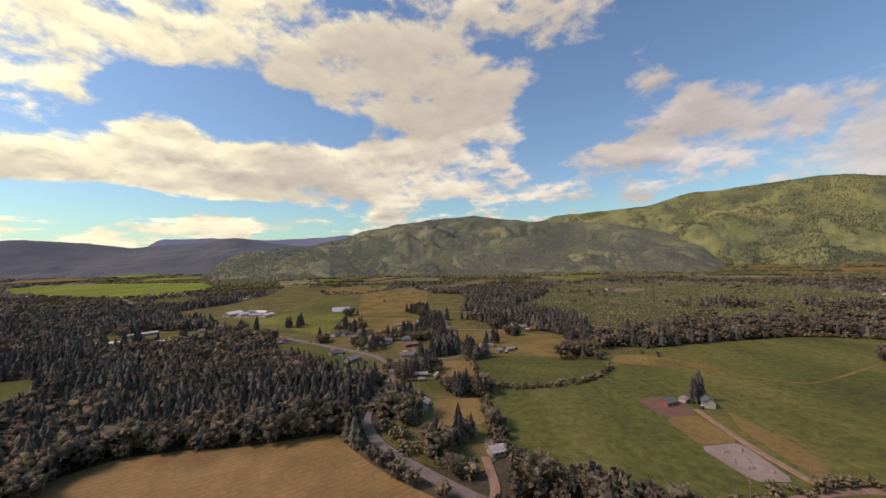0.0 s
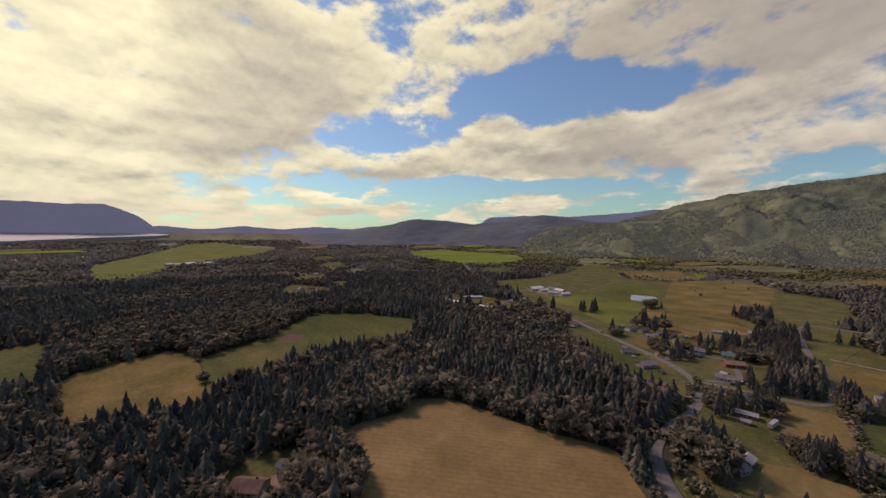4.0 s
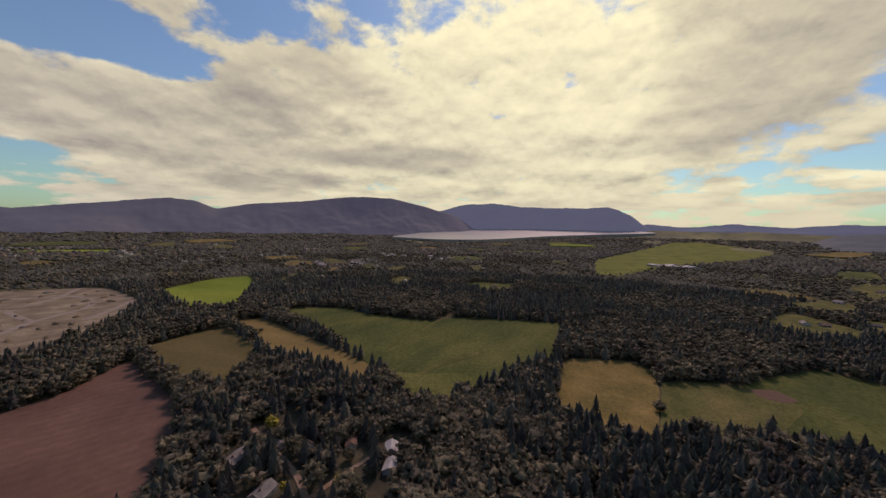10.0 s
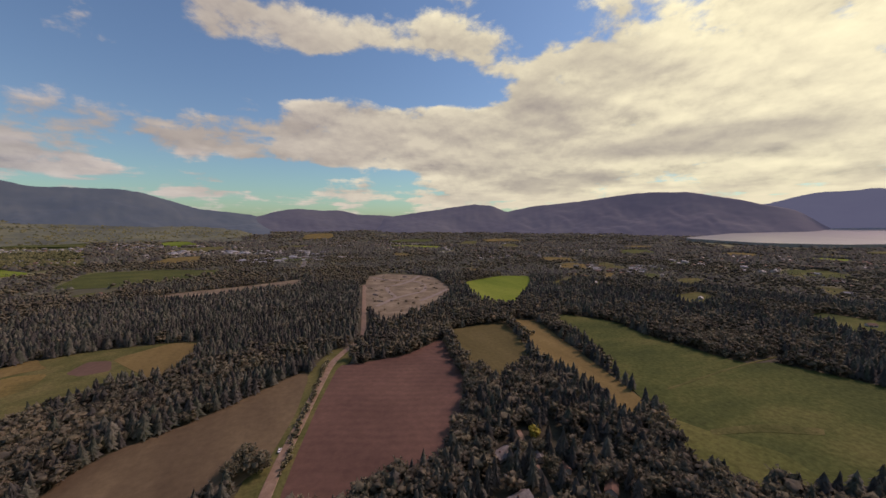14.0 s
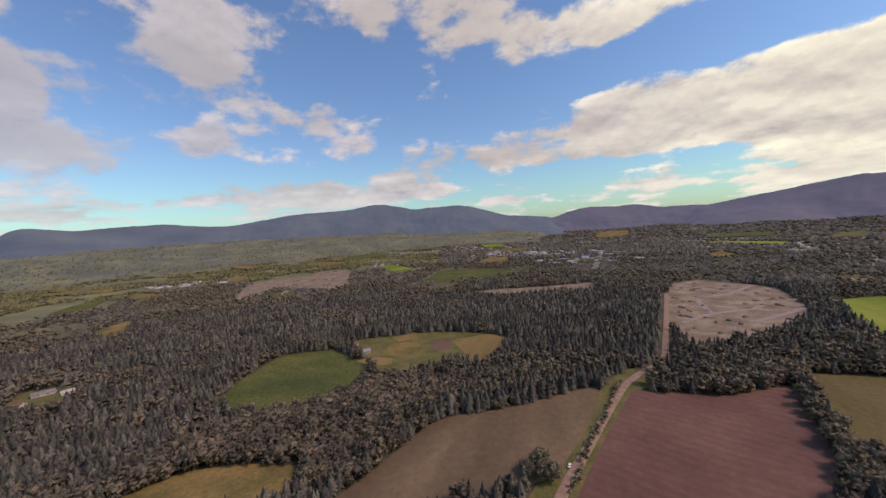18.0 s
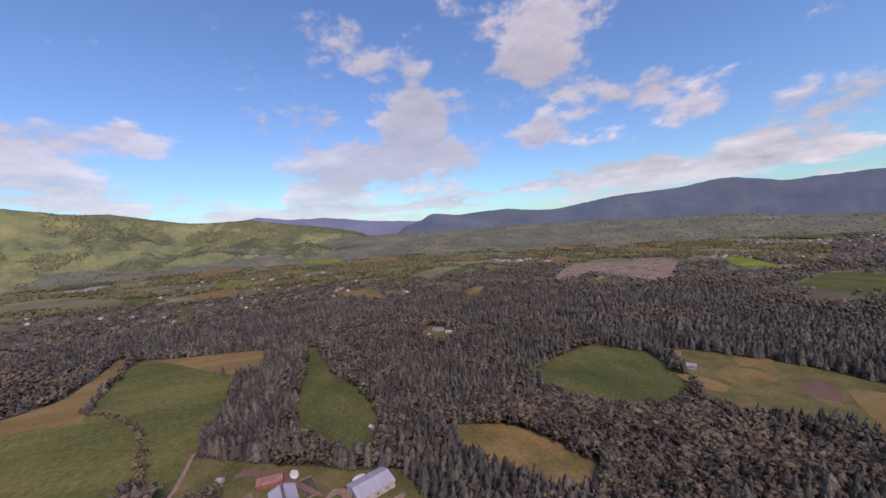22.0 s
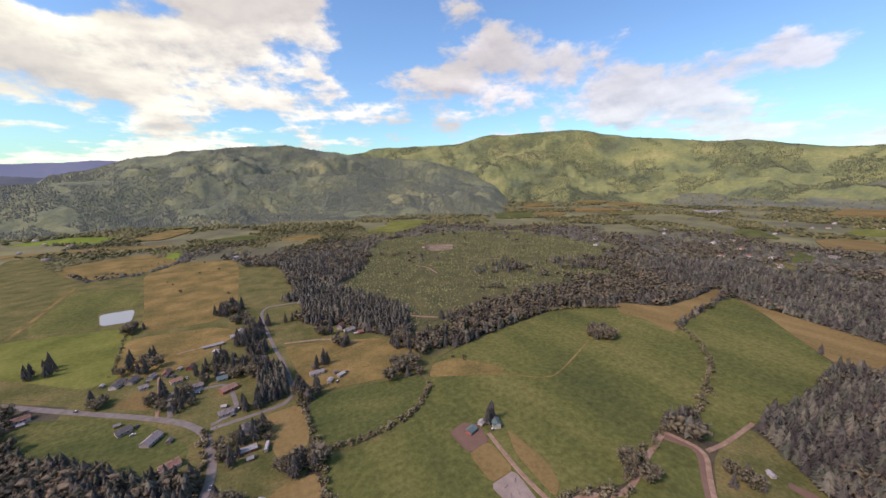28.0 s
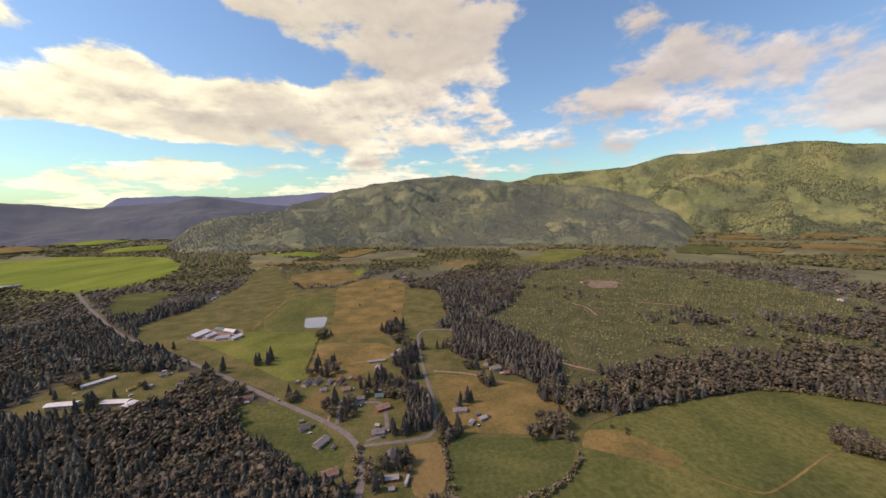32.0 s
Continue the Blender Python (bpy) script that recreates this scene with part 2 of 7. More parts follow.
# ---- materials ----
def surface(name, stops, scale, rough=0.9, detail=6.0, fine=0.0, bump=0.0, bump_scale=None, metal=0.0, island=0.0,
            per_object=0.0, stretch=(1, 1, 1), spec=0.3, turn=0.0, leaf=0.0):
    """A surface whose colour runs through stops by noise of that scale (per metre), with finer speckle and relief."""
    m = bpy.data.materials.new(name)
    m.use_nodes = True
    n = Nodes(m.node_tree)
    place = n.add("ShaderNodeTexCoord").outputs["Object"]
    mp = n.add("ShaderNodeMapping")
    n.link(place, mp.inputs[0])
    mp.inputs["Scale"].default_value = stretch
    mp.inputs["Rotation"].default_value = (0, 0, radians(turn))
    v = n.noise(mp.outputs[0], scale, detail, 0.6)
    if island:
        rnd = n.add("ShaderNodeNewGeometry").outputs["Random Per Island"]
        v = n.math("MULTIPLY_ADD", n.math("SUBTRACT", rnd, 0.5), island, v)
    if per_object:
        rnd = n.add("ShaderNodeObjectInfo").outputs["Random"]
        v = n.math("MULTIPLY_ADD", n.math("SUBTRACT", rnd, 0.5), per_object, v)
    col = n.ramp(v, stops)
    if fine:
        f = n.noise(place, scale * 13, 4.0, 0.7)
        col = n.mix(1.0, col, n.ramp(f, [(0.3, (1 - fine,) * 3), (0.7, (1 + fine,) * 3)]), "MULTIPLY")
    b = n.add("ShaderNodeBsdfPrincipled")
    n.link(col, b.inputs["Base Color"])
    b.inputs["Roughness"].default_value, b.inputs["Metallic"].default_value = rough, metal
    b.inputs["Specular IOR Level"].default_value = spec
    if bump:
        r = n.add("ShaderNodeBump")
        n.link(n.noise(place, bump_scale or scale * 9, 5.0, 0.6), r.inputs["Height"])
        r.inputs["Distance"].default_value = bump
        n.link(r.outputs[0], b.inputs["Normal"])
    end = b.outputs[0]
    if leaf:
        t, mx = n.add("ShaderNodeBsdfTranslucent"), n.add("ShaderNodeMixShader")
        n.link(col, t.inputs[0])
        mx.inputs[0].default_value = leaf
        n.link(end, mx.inputs[1])
        n.link(t.outputs[0], mx.inputs[2])
        end = mx.outputs[0]
    n.link(end, n.add("ShaderNodeOutputMaterial").inputs[0])
    return m


def three(a, b, c):
    return [(0.32, a), (0.5, b), (0.68, c)]


M_FLOOR = surface("forest_floor", three((0.042, 0.039, 0.023), (0.062, 0.060, 0.033), (0.098, 0.091, 0.044)), 0.03, fine=0.35, bump=0.5, bump_scale=0.4)
M_GREEN = surface("pasture_green", three((0.063, 0.076, 0.027), (0.096, 0.107, 0.033), (0.141, 0.137, 0.046)), 0.014, fine=0.34, detail=11, stretch=(1, 0.4, 1), turn=38, spec=0.03)
M_GREEN2 = surface("meadow_green", three((0.050, 0.066, 0.024), (0.078, 0.093, 0.030), (0.122, 0.122, 0.042)), 0.018, fine=0.34, detail=11, stretch=(0.5, 1, 1), turn=20, spec=0.03)
M_LIME = surface("young_crop", three((0.098, 0.146, 0.023), (0.142, 0.197, 0.029), (0.205, 0.247, 0.044)), 0.008, fine=0.12, stretch=(1, 0.3, 1), turn=15, spec=0.03)
M_TAN = surface("dry_hay", three((0.13, 0.098, 0.040), (0.18, 0.132, 0.053), (0.23, 0.170, 0.070)), 0.02, fine=0.18, detail=9, stretch=(1, 0.25, 1), turn=70, spec=0.03)
M_PASTURE = surface("bright_pasture", three((0.089, 0.107, 0.026), (0.128, 0.145, 0.036), (0.181, 0.184, 0.051)), 0.014, fine=0.2, detail=10, spec=0.03)
M_YELLOW = surface("dry_meadow", three((0.098, 0.092, 0.034), (0.167, 0.127, 0.046), (0.245, 0.175, 0.067)), 0.022, fine=0.25, detail=9, spec=0.03)
M_SOWN = surface("sown_stubble", three((0.088, 0.076, 0.032), (0.118, 0.098, 0.042), (0.150, 0.120, 0.054)), 0.016, fine=0.18, detail=9, stretch=(1, 0.25, 1), turn=60, spec=0.03)
M_BRUSH = surface("plantation_brush", three((0.057, 0.061, 0.032), (0.084, 0.086, 0.041), (0.126, 0.114, 0.055)), 0.03, fine=0.4, detail=9, spec=0.03)
M_BROWN = surface("tilled_soil", three((0.112, 0.072, 0.054), (0.146, 0.094, 0.070), (0.185, 0.122, 0.090)), 0.011, fine=0.10, detail=9, stretch=(1, 0.18, 1), turn=-68, spec=0.03)
M_OLIVE = surface("sown_field", three((0.092, 0.066, 0.042), (0.128, 0.094, 0.056), (0.185, 0.138, 0.078)), 0.012, fine=0.15, detail=8, stretch=(1, 0.25, 1), turn=60, spec=0.03)
M_ROUGH = surface("rough_grass", three((0.069, 0.077, 0.026), (0.110, 0.108, 0.040), (0.162, 0.137, 0.056)), 0.03, fine=0.3, detail=9, spec=0.03)
M_EARTH = surface("bare_earth", three((0.115, 0.086, 0.054), (0.185, 0.142, 0.090), (0.285, 0.230, 0.155)), 0.03, fine=0.3, detail=9, bump=0.6, bump_scale=0.15)
M_ASPHALT = surface("asphalt", three((0.130, 0.118, 0.104), (0.158, 0.143, 0.126), (0.192, 0.174, 0.154)), 0.15, fine=0.15)
M_GRAVEL = surface("gravel_lane", three((0.185, 0.122, 0.080), (0.24, 0.163, 0.110), (0.30, 0.212, 0.150)), 0.2, fine=0.25)
M_SAND = surface("riding_sand", three((0.20, 0.165, 0.135), (0.24, 0.196, 0.162), (0.28, 0.232, 0.194)), 0.08, fine=0.12)
M_CONIFER = surface("conifer_needles", [(0.24, (0.082, 0.081, 0.074)), (0.40, (0.120, 0.115, 0.103)), (0.53, (0.111, 0.125, 0.092)), (0.66, (0.161, 0.162, 0.130)), (0.82, (0.206, 0.202, 0.157))], 0.02, island=0.6, fine=0.25, detail=3.0, rough=0.95, spec=0.1, leaf=0.32)
M_YOUNG = surface("young_conifer_needles", three((0.093, 0.110, 0.050), (0.148, 0.167, 0.071), (0.216, 0.228, 0.097)), 0.012, island=0.4, rough=0.95, spec=0.1, leaf=0.2)
M_LEAF = surface("broad_leaves", [(0.24, (0.111, 0.099, 0.077)), (0.40, (0.153, 0.142, 0.099)), (0.53, (0.168, 0.147, 0.109)), (0.66, (0.200, 0.183, 0.120)), (0.82, (0.245, 0.206, 0.139))], 0.02, island=0.6, fine=0.25, detail=3.0, rough=0.9, spec=0.15, leaf=0.35)
M_HEDGE = surface("hedge_leaves", three((0.127, 0.117, 0.071), (0.185, 0.167, 0.097), (0.254, 0.221, 0.131)), 0.05, island=0.34, fine=0.2, rough=0.9, spec=0.15, leaf=0.15)
M_TRUNK = surface("bark", three((0.05, 0.04, 0.03), (0.08, 0.062, 0.046), (0.12, 0.09, 0.07)), 2.0)
M_YTREE = surface("yellow_leaves", three((0.26, 0.21, 0.03), (0.34, 0.28, 0.04), (0.40, 0.34, 0.06)), 0.5, island=0.3, leaf=0.15)
# Hill ramps paled and cooled: distance haze is put into their base colour.
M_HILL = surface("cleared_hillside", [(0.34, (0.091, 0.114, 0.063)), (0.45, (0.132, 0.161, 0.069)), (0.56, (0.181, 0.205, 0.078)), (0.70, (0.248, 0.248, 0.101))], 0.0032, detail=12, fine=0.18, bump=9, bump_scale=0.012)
M_HILLHAZE = surface("hazed_wooded_hill", [(0.36, (0.095, 0.119, 0.082)), (0.48, (0.127, 0.153, 0.089)), (0.58, (0.167, 0.188, 0.095)), (0.70, (0.223, 0.220, 0.106))], 0.0032, detail=12, fine=0.18, bump=9, bump_scale=0.012)
M_METAL = surface("grey_roof_metal", three((0.24, 0.245, 0.27), (0.29, 0.295, 0.32), (0.34, 0.345, 0.37)), 0.12, rough=0.5, stretch=(1, 0.1, 1), per_object=0.2)
M_RUST = surface("rusty_red_roof", three((0.150, 0.075, 0.060), (0.205, 0.105, 0.082), (0.270, 0.148, 0.118)), 0.25, rough=0.7, per_object=0.2)
M_TEAL = surface("teal_roof_metal", three((0.07, 0.115, 0.11), (0.09, 0.145, 0.14), (0.11, 0.175, 0.165)), 0.2, rough=0.5)
M_SHINGLE = surface("grey_shingles", three((0.10, 0.092, 0.088), (0.15, 0.138, 0.13), (0.22, 0.20, 0.19)), 0.3, rough=0.9, per_object=0.5, fine=0.2)
M_BROWNROOF = surface("brown_shingles", three((0.13, 0.075, 0.055), (0.18, 0.105, 0.075), (0.24, 0.15, 0.11)), 0.3, rough=0.9, per_object=0.4, fine=0.2)
M_WHITEROOF = surface("pale_roof_sheets", three((0.24, 0.236, 0.232), (0.31, 0.306, 0.30), (0.385, 0.38, 0.375)), 0.15, rough=0.6, per_object=0.3)
M_WHITEMETAL = surface("white_roof_sheets", three((0.46, 0.455, 0.44), (0.55, 0.545, 0.53), (0.62, 0.615, 0.60)), 0.15, rough=0.5, per_object=0.2)
M_WALL = surface("house_siding", three((0.28, 0.26, 0.235), (0.38, 0.36, 0.33), (0.50, 0.48, 0.445)), 0.2, rough=0.8, per_object=0.6, fine=0.06)
M_REDWALL = surface("red_barn_boards", three((0.20, 0.06, 0.045), (0.26, 0.085, 0.065), (0.31, 0.12, 0.09)), 0.5, rough=0.85)
M_GLASS = surface("window_glass", three((0.02, 0.025, 0.03), (0.03, 0.035, 0.04), (0.04, 0.045, 0.05)), 1.0, rough=0.08, spec=0.6)
M_TARP = surface("white_plastic_sheet", three((0.50, 0.49, 0.47), (0.60, 0.59, 0.57), (0.68, 0.67, 0.65)), 0.3, rough=0.45)
M_TYRE = surface("black_rubber", three((0.015, 0.015, 0.015), (0.02, 0.02, 0.02), (0.03, 0.03, 0.03)), 4.0)
M_PAINT = surface("car_paint", three((0.05, 0.06, 0.09), (0.35, 0.33, 0.31), (0.75, 0.75, 0.74)), 0.3, rough=0.3, per_object=1.2)
M_WOOD = surface("weathered_wood", three((0.16, 0.13, 0.10), (0.22, 0.18, 0.14), (0.28, 0.24, 0.19)), 1.0)


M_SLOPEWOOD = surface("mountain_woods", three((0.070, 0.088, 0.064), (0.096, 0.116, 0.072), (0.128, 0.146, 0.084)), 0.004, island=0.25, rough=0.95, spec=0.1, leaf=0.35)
# foothill woods paled towards blue, distance haze put into the foliage colour
M_HAZEWOOD = surface("hazed_hillside_woods", three((0.121, 0.147, 0.137), (0.158, 0.185, 0.150), (0.194, 0.220, 0.159)), 0.004, island=0.25, rough=0.95, spec=0.1, leaf=0.35)
# lit copy of the woods: valley sunlight is put into this colour
M_FARWOOD = surface("painted_sun_far_woods", three((0.105, 0.110, 0.056), (0.155, 0.160, 0.074), (0.220, 0.212, 0.096)), 0.006, island=0.5, rough=0.95, spec=0.1, leaf=0.35)


def striped(name, stops, scale, gap, turn, contrast):
    """A mown or tilled field: mottled colour with faint parallel swaths."""
    m = surface(name, stops, scale, fine=0.18, detail=9)
    n = m.node_tree
    b = [q for q in n.nodes if q.type == "BSDF_PRINCIPLED"][0]
    old = b.inputs["Base Color"].links[0].from_socket
    mp, wave, mix = n.nodes.new("ShaderNodeMapping"), n.nodes.new("ShaderNodeTexWave"), n.nodes.new("ShaderNodeMix")
    n.links.new([q for q in n.nodes if q.type == "TEX_COORD"][0].outputs["Object"], mp.inputs[0])
    mp.inputs["Rotation"].default_value = (0, 0, radians(turn))
    n.links.new(mp.outputs[0], wave.inputs["Vector"])
    wave.inputs["Scale"].default_value = 0.314 / gap
    wave.inputs["Distortion"].default_value, wave.inputs["Detail"].default_value, wave.inputs["Detail Scale"].default_value = 3.5, 3.0, 0.6
    mix.data_type, mix.blend_type = "RGBA", "MULTIPLY"
    mix.inputs[0].default_value = contrast
    n.links.new(old, mix.inputs[6])
    n.links.new(wave.outputs["Color"], mix.inputs[7])
    n.links.new(mix.outputs[2], b.inputs["Base Color"])
    return m


M_HAY = striped("mown_hay", three((0.165, 0.108, 0.040), (0.225, 0.150, 0.054), (0.290, 0.198, 0.076)), 0.03, 3.4, 55, 0.14)
M_SOIL = striped("tilled_soil_rows", three((0.098, 0.050, 0.036), (0.130, 0.068, 0.048), (0.169, 0.090, 0.063)), 0.011, 9.0, -68, 0.10)


def valley_surface():
    """Forest floor round the middle, open olive grassland farther out in the valley."""
    m = surface("valley_ground", three((0.040, 0.035, 0.022), (0.058, 0.052, 0.030), (0.085, 0.075, 0.040)), 0.03, fine=0.35)
    n = Nodes(m.node_tree, keep=True)
    b = [q for q in m.node_tree.nodes if q.type == "BSDF_PRINCIPLED"][0]
    old = b.inputs["Base Color"].links[0].from_socket
    place = n.add("ShaderNodeTexCoord").outputs["Object"]
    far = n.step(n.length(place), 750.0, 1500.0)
    # open grass, its tones raised: far-valley sunlight is put into the colour
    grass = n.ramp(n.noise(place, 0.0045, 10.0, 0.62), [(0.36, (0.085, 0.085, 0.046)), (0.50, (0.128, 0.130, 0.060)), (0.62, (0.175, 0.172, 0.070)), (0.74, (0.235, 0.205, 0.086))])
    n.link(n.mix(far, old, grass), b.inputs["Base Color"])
    return m


M_VALLEY = valley_surface()


def water_surface(name, tint, rough):
    m = bpy.data.materials.new(name)
    m.use_nodes = True
    n = Nodes(m.node_tree)
    b = n.add("ShaderNodeBsdfPrincipled")
    b.inputs["Base Color"].default_value = (*tint, 1)
    b.inputs["Roughness"].default_value = rough
    r = n.add("ShaderNodeBump")
    n.link(n.noise(n.add("ShaderNodeTexCoord").outputs["Object"], 0.05, 6.0), r.inputs["Height"])
    r.inputs["Distance"].default_value = 0.3
    n.link(r.outputs[0], b.inputs["Normal"])
    n.link(b.outputs[0], n.add("ShaderNodeOutputMaterial").inputs[0])
    return m


# the sea's pale base colour stands in for glare of the low sun
M_WATER = water_surface("sea_water", (0.27, 0.28, 0.26), 0.35)
M_POND = water_surface("pond_water", (0.22, 0.25, 0.26), 0.15)


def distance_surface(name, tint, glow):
    """Far ridges behind everything else: dark woods, their bluish haze added as a glow."""
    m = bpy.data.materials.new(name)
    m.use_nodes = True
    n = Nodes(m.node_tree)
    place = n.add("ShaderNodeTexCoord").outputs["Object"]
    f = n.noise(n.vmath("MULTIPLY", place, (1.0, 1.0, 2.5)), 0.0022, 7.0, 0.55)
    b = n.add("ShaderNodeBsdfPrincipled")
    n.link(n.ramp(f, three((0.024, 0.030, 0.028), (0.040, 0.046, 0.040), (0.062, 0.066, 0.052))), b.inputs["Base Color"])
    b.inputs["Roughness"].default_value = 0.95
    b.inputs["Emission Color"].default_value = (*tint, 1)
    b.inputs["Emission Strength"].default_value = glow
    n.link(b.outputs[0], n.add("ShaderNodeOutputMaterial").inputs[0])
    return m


M_FAR = distance_surface("far_hazed_ridge", (0.052, 0.058, 0.092), 1.0)
M_FARBLUE = distance_surface("far_haze_blue_ridge", (0.038, 0.066, 0.098), 1.0)
M_MIDHILL = distance_surface("hazy_wooded_hill", (0.026, 0.038, 0.058), 1.0)
# olive valley woods with the haze of distance mixed into the base colour
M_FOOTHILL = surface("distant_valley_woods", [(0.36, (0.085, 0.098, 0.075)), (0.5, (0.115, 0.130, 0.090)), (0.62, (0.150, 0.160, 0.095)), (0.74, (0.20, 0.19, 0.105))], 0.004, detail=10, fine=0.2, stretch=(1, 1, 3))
M_FARTHER = distance_surface("farther_hazed_ridge", (0.10, 0.125, 0.19), 1.0)


# ---- mesh helpers ----
def part(name, bm, material, parent=None, label=""):
    me = bpy.data.meshes.new(name)
    bm.to_mesh(me)
    bm.free()
    me.materials.append(material)
    ob = new(name, me)
    if parent:
        ob.parent = parent
    if label:
        ob["label"] = label
    return ob


def sheet(name, verts, tris, material, soft_=False):
    """One mesh out of number arrays of places and triangles."""
    me = bpy.data.meshes.new(name)
    me.vertices.add(len(verts))
    me.vertices.foreach_set("co", np.ascontiguousarray(verts, dtype=np.float32).ravel())
    k = tris.shape[1]
    me.loops.add(tris.size)
    me.loops.foreach_set("vertex_index", np.ascontiguousarray(tris, dtype=np.int32).ravel())
    me.polygons.add(len(tris))
    me.polygons.foreach_set("loop_start", np.arange(0, tris.size, k, dtype=np.int32))
    me.polygons.foreach_set("loop_total", np.full(len(tris), k, dtype=np.int32))
    if soft_:
        me.polygons.foreach_set("use_smooth", np.ones(len(tris), dtype=bool))
    me.update(calc_edges=True)
    me.materials.append(material)
    return new(name, me)


def rounded(poly, times=2, closed=True, cut=0.2):
    """Cut the corners of a line of places."""
    p = np.array(poly, dtype=float)
    for _ in range(times):
        q = np.roll(p, -1, 0) if closed else p[1:]
        a = p if closed else p[:-1]
        r = np.empty((2 * len(a), 2))
        r[0::2], r[1::2] = a * (1 - cut) + q * cut, a * cut + q * (1 - cut)
        p = r if closed else np.vstack([p[:1], r, p[-1:]])
    return p


def base_height(r):
    """The valley floor: level near by, rising gently where the far land closes in."""
    r = np.minimum(np.asarray(r, dtype=float), 4690.0)
    true = np.where(r > 2500, 2500 - 2200 * np.log(np.maximum(1 - (r - 2500) / 2200, 1e-3)), r)
    return np.where(r > 2500, 195 * (1 - r / true), 0.0)


def inside(points, poly):
    x, y = points[:, 0], points[:, 1]
    p = np.asarray(poly, dtype=float)
    got = np.zeros(len(points), dtype=bool)
    for (x0, y0), (x1, y1) in zip(p, np.roll(p, -1, 0)):
        if y0 == y1:
            continue
        got ^= ((y0 > y) != (y1 > y)) & (x < (x1 - x0) * (y - y0) / (y1 - y0) + x0)
    return got


def near_line(points, line, width):
    got = np.zeros(len(points), dtype=bool)
    p = np.asarray(line, dtype=float)
    for a, b in zip(p[:-1], p[1:]):
        d = b - a
        s = np.clip(((points - a) @ d) / max(d @ d, 1e-9), 0, 1)
        got |= np.linalg.norm(points - (a + s[:, None] * d), axis=1) < width
    return got


OPEN = []      # outlines that stay free of wood
LINES = []     # roads and lanes, with their half widths


def land(name, label, category, poly, material, z, smooth=2, free=True):
    p = rounded(poly, smooth, cut=0.12)
    if free:
        OPEN.append(p)
    bm = bmesh.new()
    top = [bm.verts.new((x, y, z + float(base_height(math.hypot(x, y))))) for x, y in p]
    face = bm.faces.new(top)
    if face.normal.z < 0 or sum(a[0] * b[1] - b[0] * a[1] for a, b in zip(p, np.roll(p, -1, 0))) < 0:
        face.normal_flip()
    out = bmesh.ops.extrude_face_region(bm, geom=[face])
    for v in out["geom"]:
        if isinstance(v, bmesh.types.BMVert):
            v.co.z += 0.0
    for v in top:
        v.co.z -= z + 0.5
    bmesh.ops.triangulate(bm, faces=bm.faces[:])
    bm.normal_update()
    return tagged(part(name, bm, material), label, category, kind="structure")


def ribbon(name, label, category, line, width, material, z, smooth=3, kind="structure"):
    p = rounded(line, smooth, closed=False)
    LINES.append((p, width / 2))
    d = np.gradient(p, axis=0)
    d /= np.linalg.norm(d, axis=1)[:, None] + 1e-9
    side = np.stack([-d[:, 1], d[:, 0]], 1) * width / 2
    bm = bmesh.new()
    rows = []
    for q, s in zip(p, side):
        h = z + float(base_height(math.hypot(*q)))
        rows.append([bm.verts.new((*(q + s * 1.12), h - 0.4)), bm.verts.new((*(q + s), h)), bm.verts.new((*q, h + 0.05)),
                     bm.verts.new((*(q - s), h)), bm.verts.new((*(q - s * 1.12), h - 0.4))])
    for a, b in zip(rows[:-1], rows[1:]):
        for i in range(4):
            bm.faces.new((a[i], a[i + 1], b[i + 1], b[i]))
    bmesh.ops.recalc_face_normals(bm, faces=bm.faces[:])
    return tagged(part(name, bm, material), label, category, kind=kind)


# ---- ground, one sheet out to the horizon ----
rng = np.random.default_rng(7)


def fbm(x, y, seed=0.0, octaves=5):
    """Smooth hills and hollows, made of a few turned waves."""
    out, amp, k = np.zeros_like(x, dtype=float), 1.0, 1.0
    for i in range(octaves):
        a = 1.7 * i + seed
        u, v = x * math.cos(a) - y * math.sin(a), x * math.sin(a) + y * math.cos(a)
        out += amp * np.sin(u * k + 2.1 * np.sin(v * k * 0.73 + seed) + i) * np.cos(v * k * 1.13 + 1.7 * np.sin(u * k * 0.61 - seed))
        amp, k = amp * 0.5, k * 2.07
    return out / 1.9


def polar_faces(nv, nu):
    i, j = np.meshgrid(np.arange(nv - 1), np.arange(nu - 1), indexing="ij")
    a = (i * nu + j).ravel()
    return np.stack([a, a + nu, a + nu + 1, a + 1], 1)


radii = np.concatenate([[0.5], np.geomspace(60, 4690, 130)])
turns = np.radians(np.linspace(0, 360, 361))
RR, AA = np.meshgrid(radii, turns, indexing="ij")
GX, GY = RR * np.sin(AA), RR * np.cos(AA)
GZ = base_height(RR) + np.clip((RR - 2600) / 900, 0, 1) * 12 * np.clip(fbm(GX * 0.004, GY * 0.004, 2.0), -0.3, 1)
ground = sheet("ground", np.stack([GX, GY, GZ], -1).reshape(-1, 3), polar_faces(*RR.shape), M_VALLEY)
tagged(ground, "dark forest floor and rough valley ground reaching the hills", "ground", kind="structure")


def far_ground(x, y):
    r = np.hypot(x, y)
    return base_height(r) + np.clip((r - 2600) / 900, 0, 1) * 12 * np.clip(fbm(x * 0.004, y * 0.004, 2.0), -0.3, 1)


# ---- hills round the valley ----
SLOPES = []


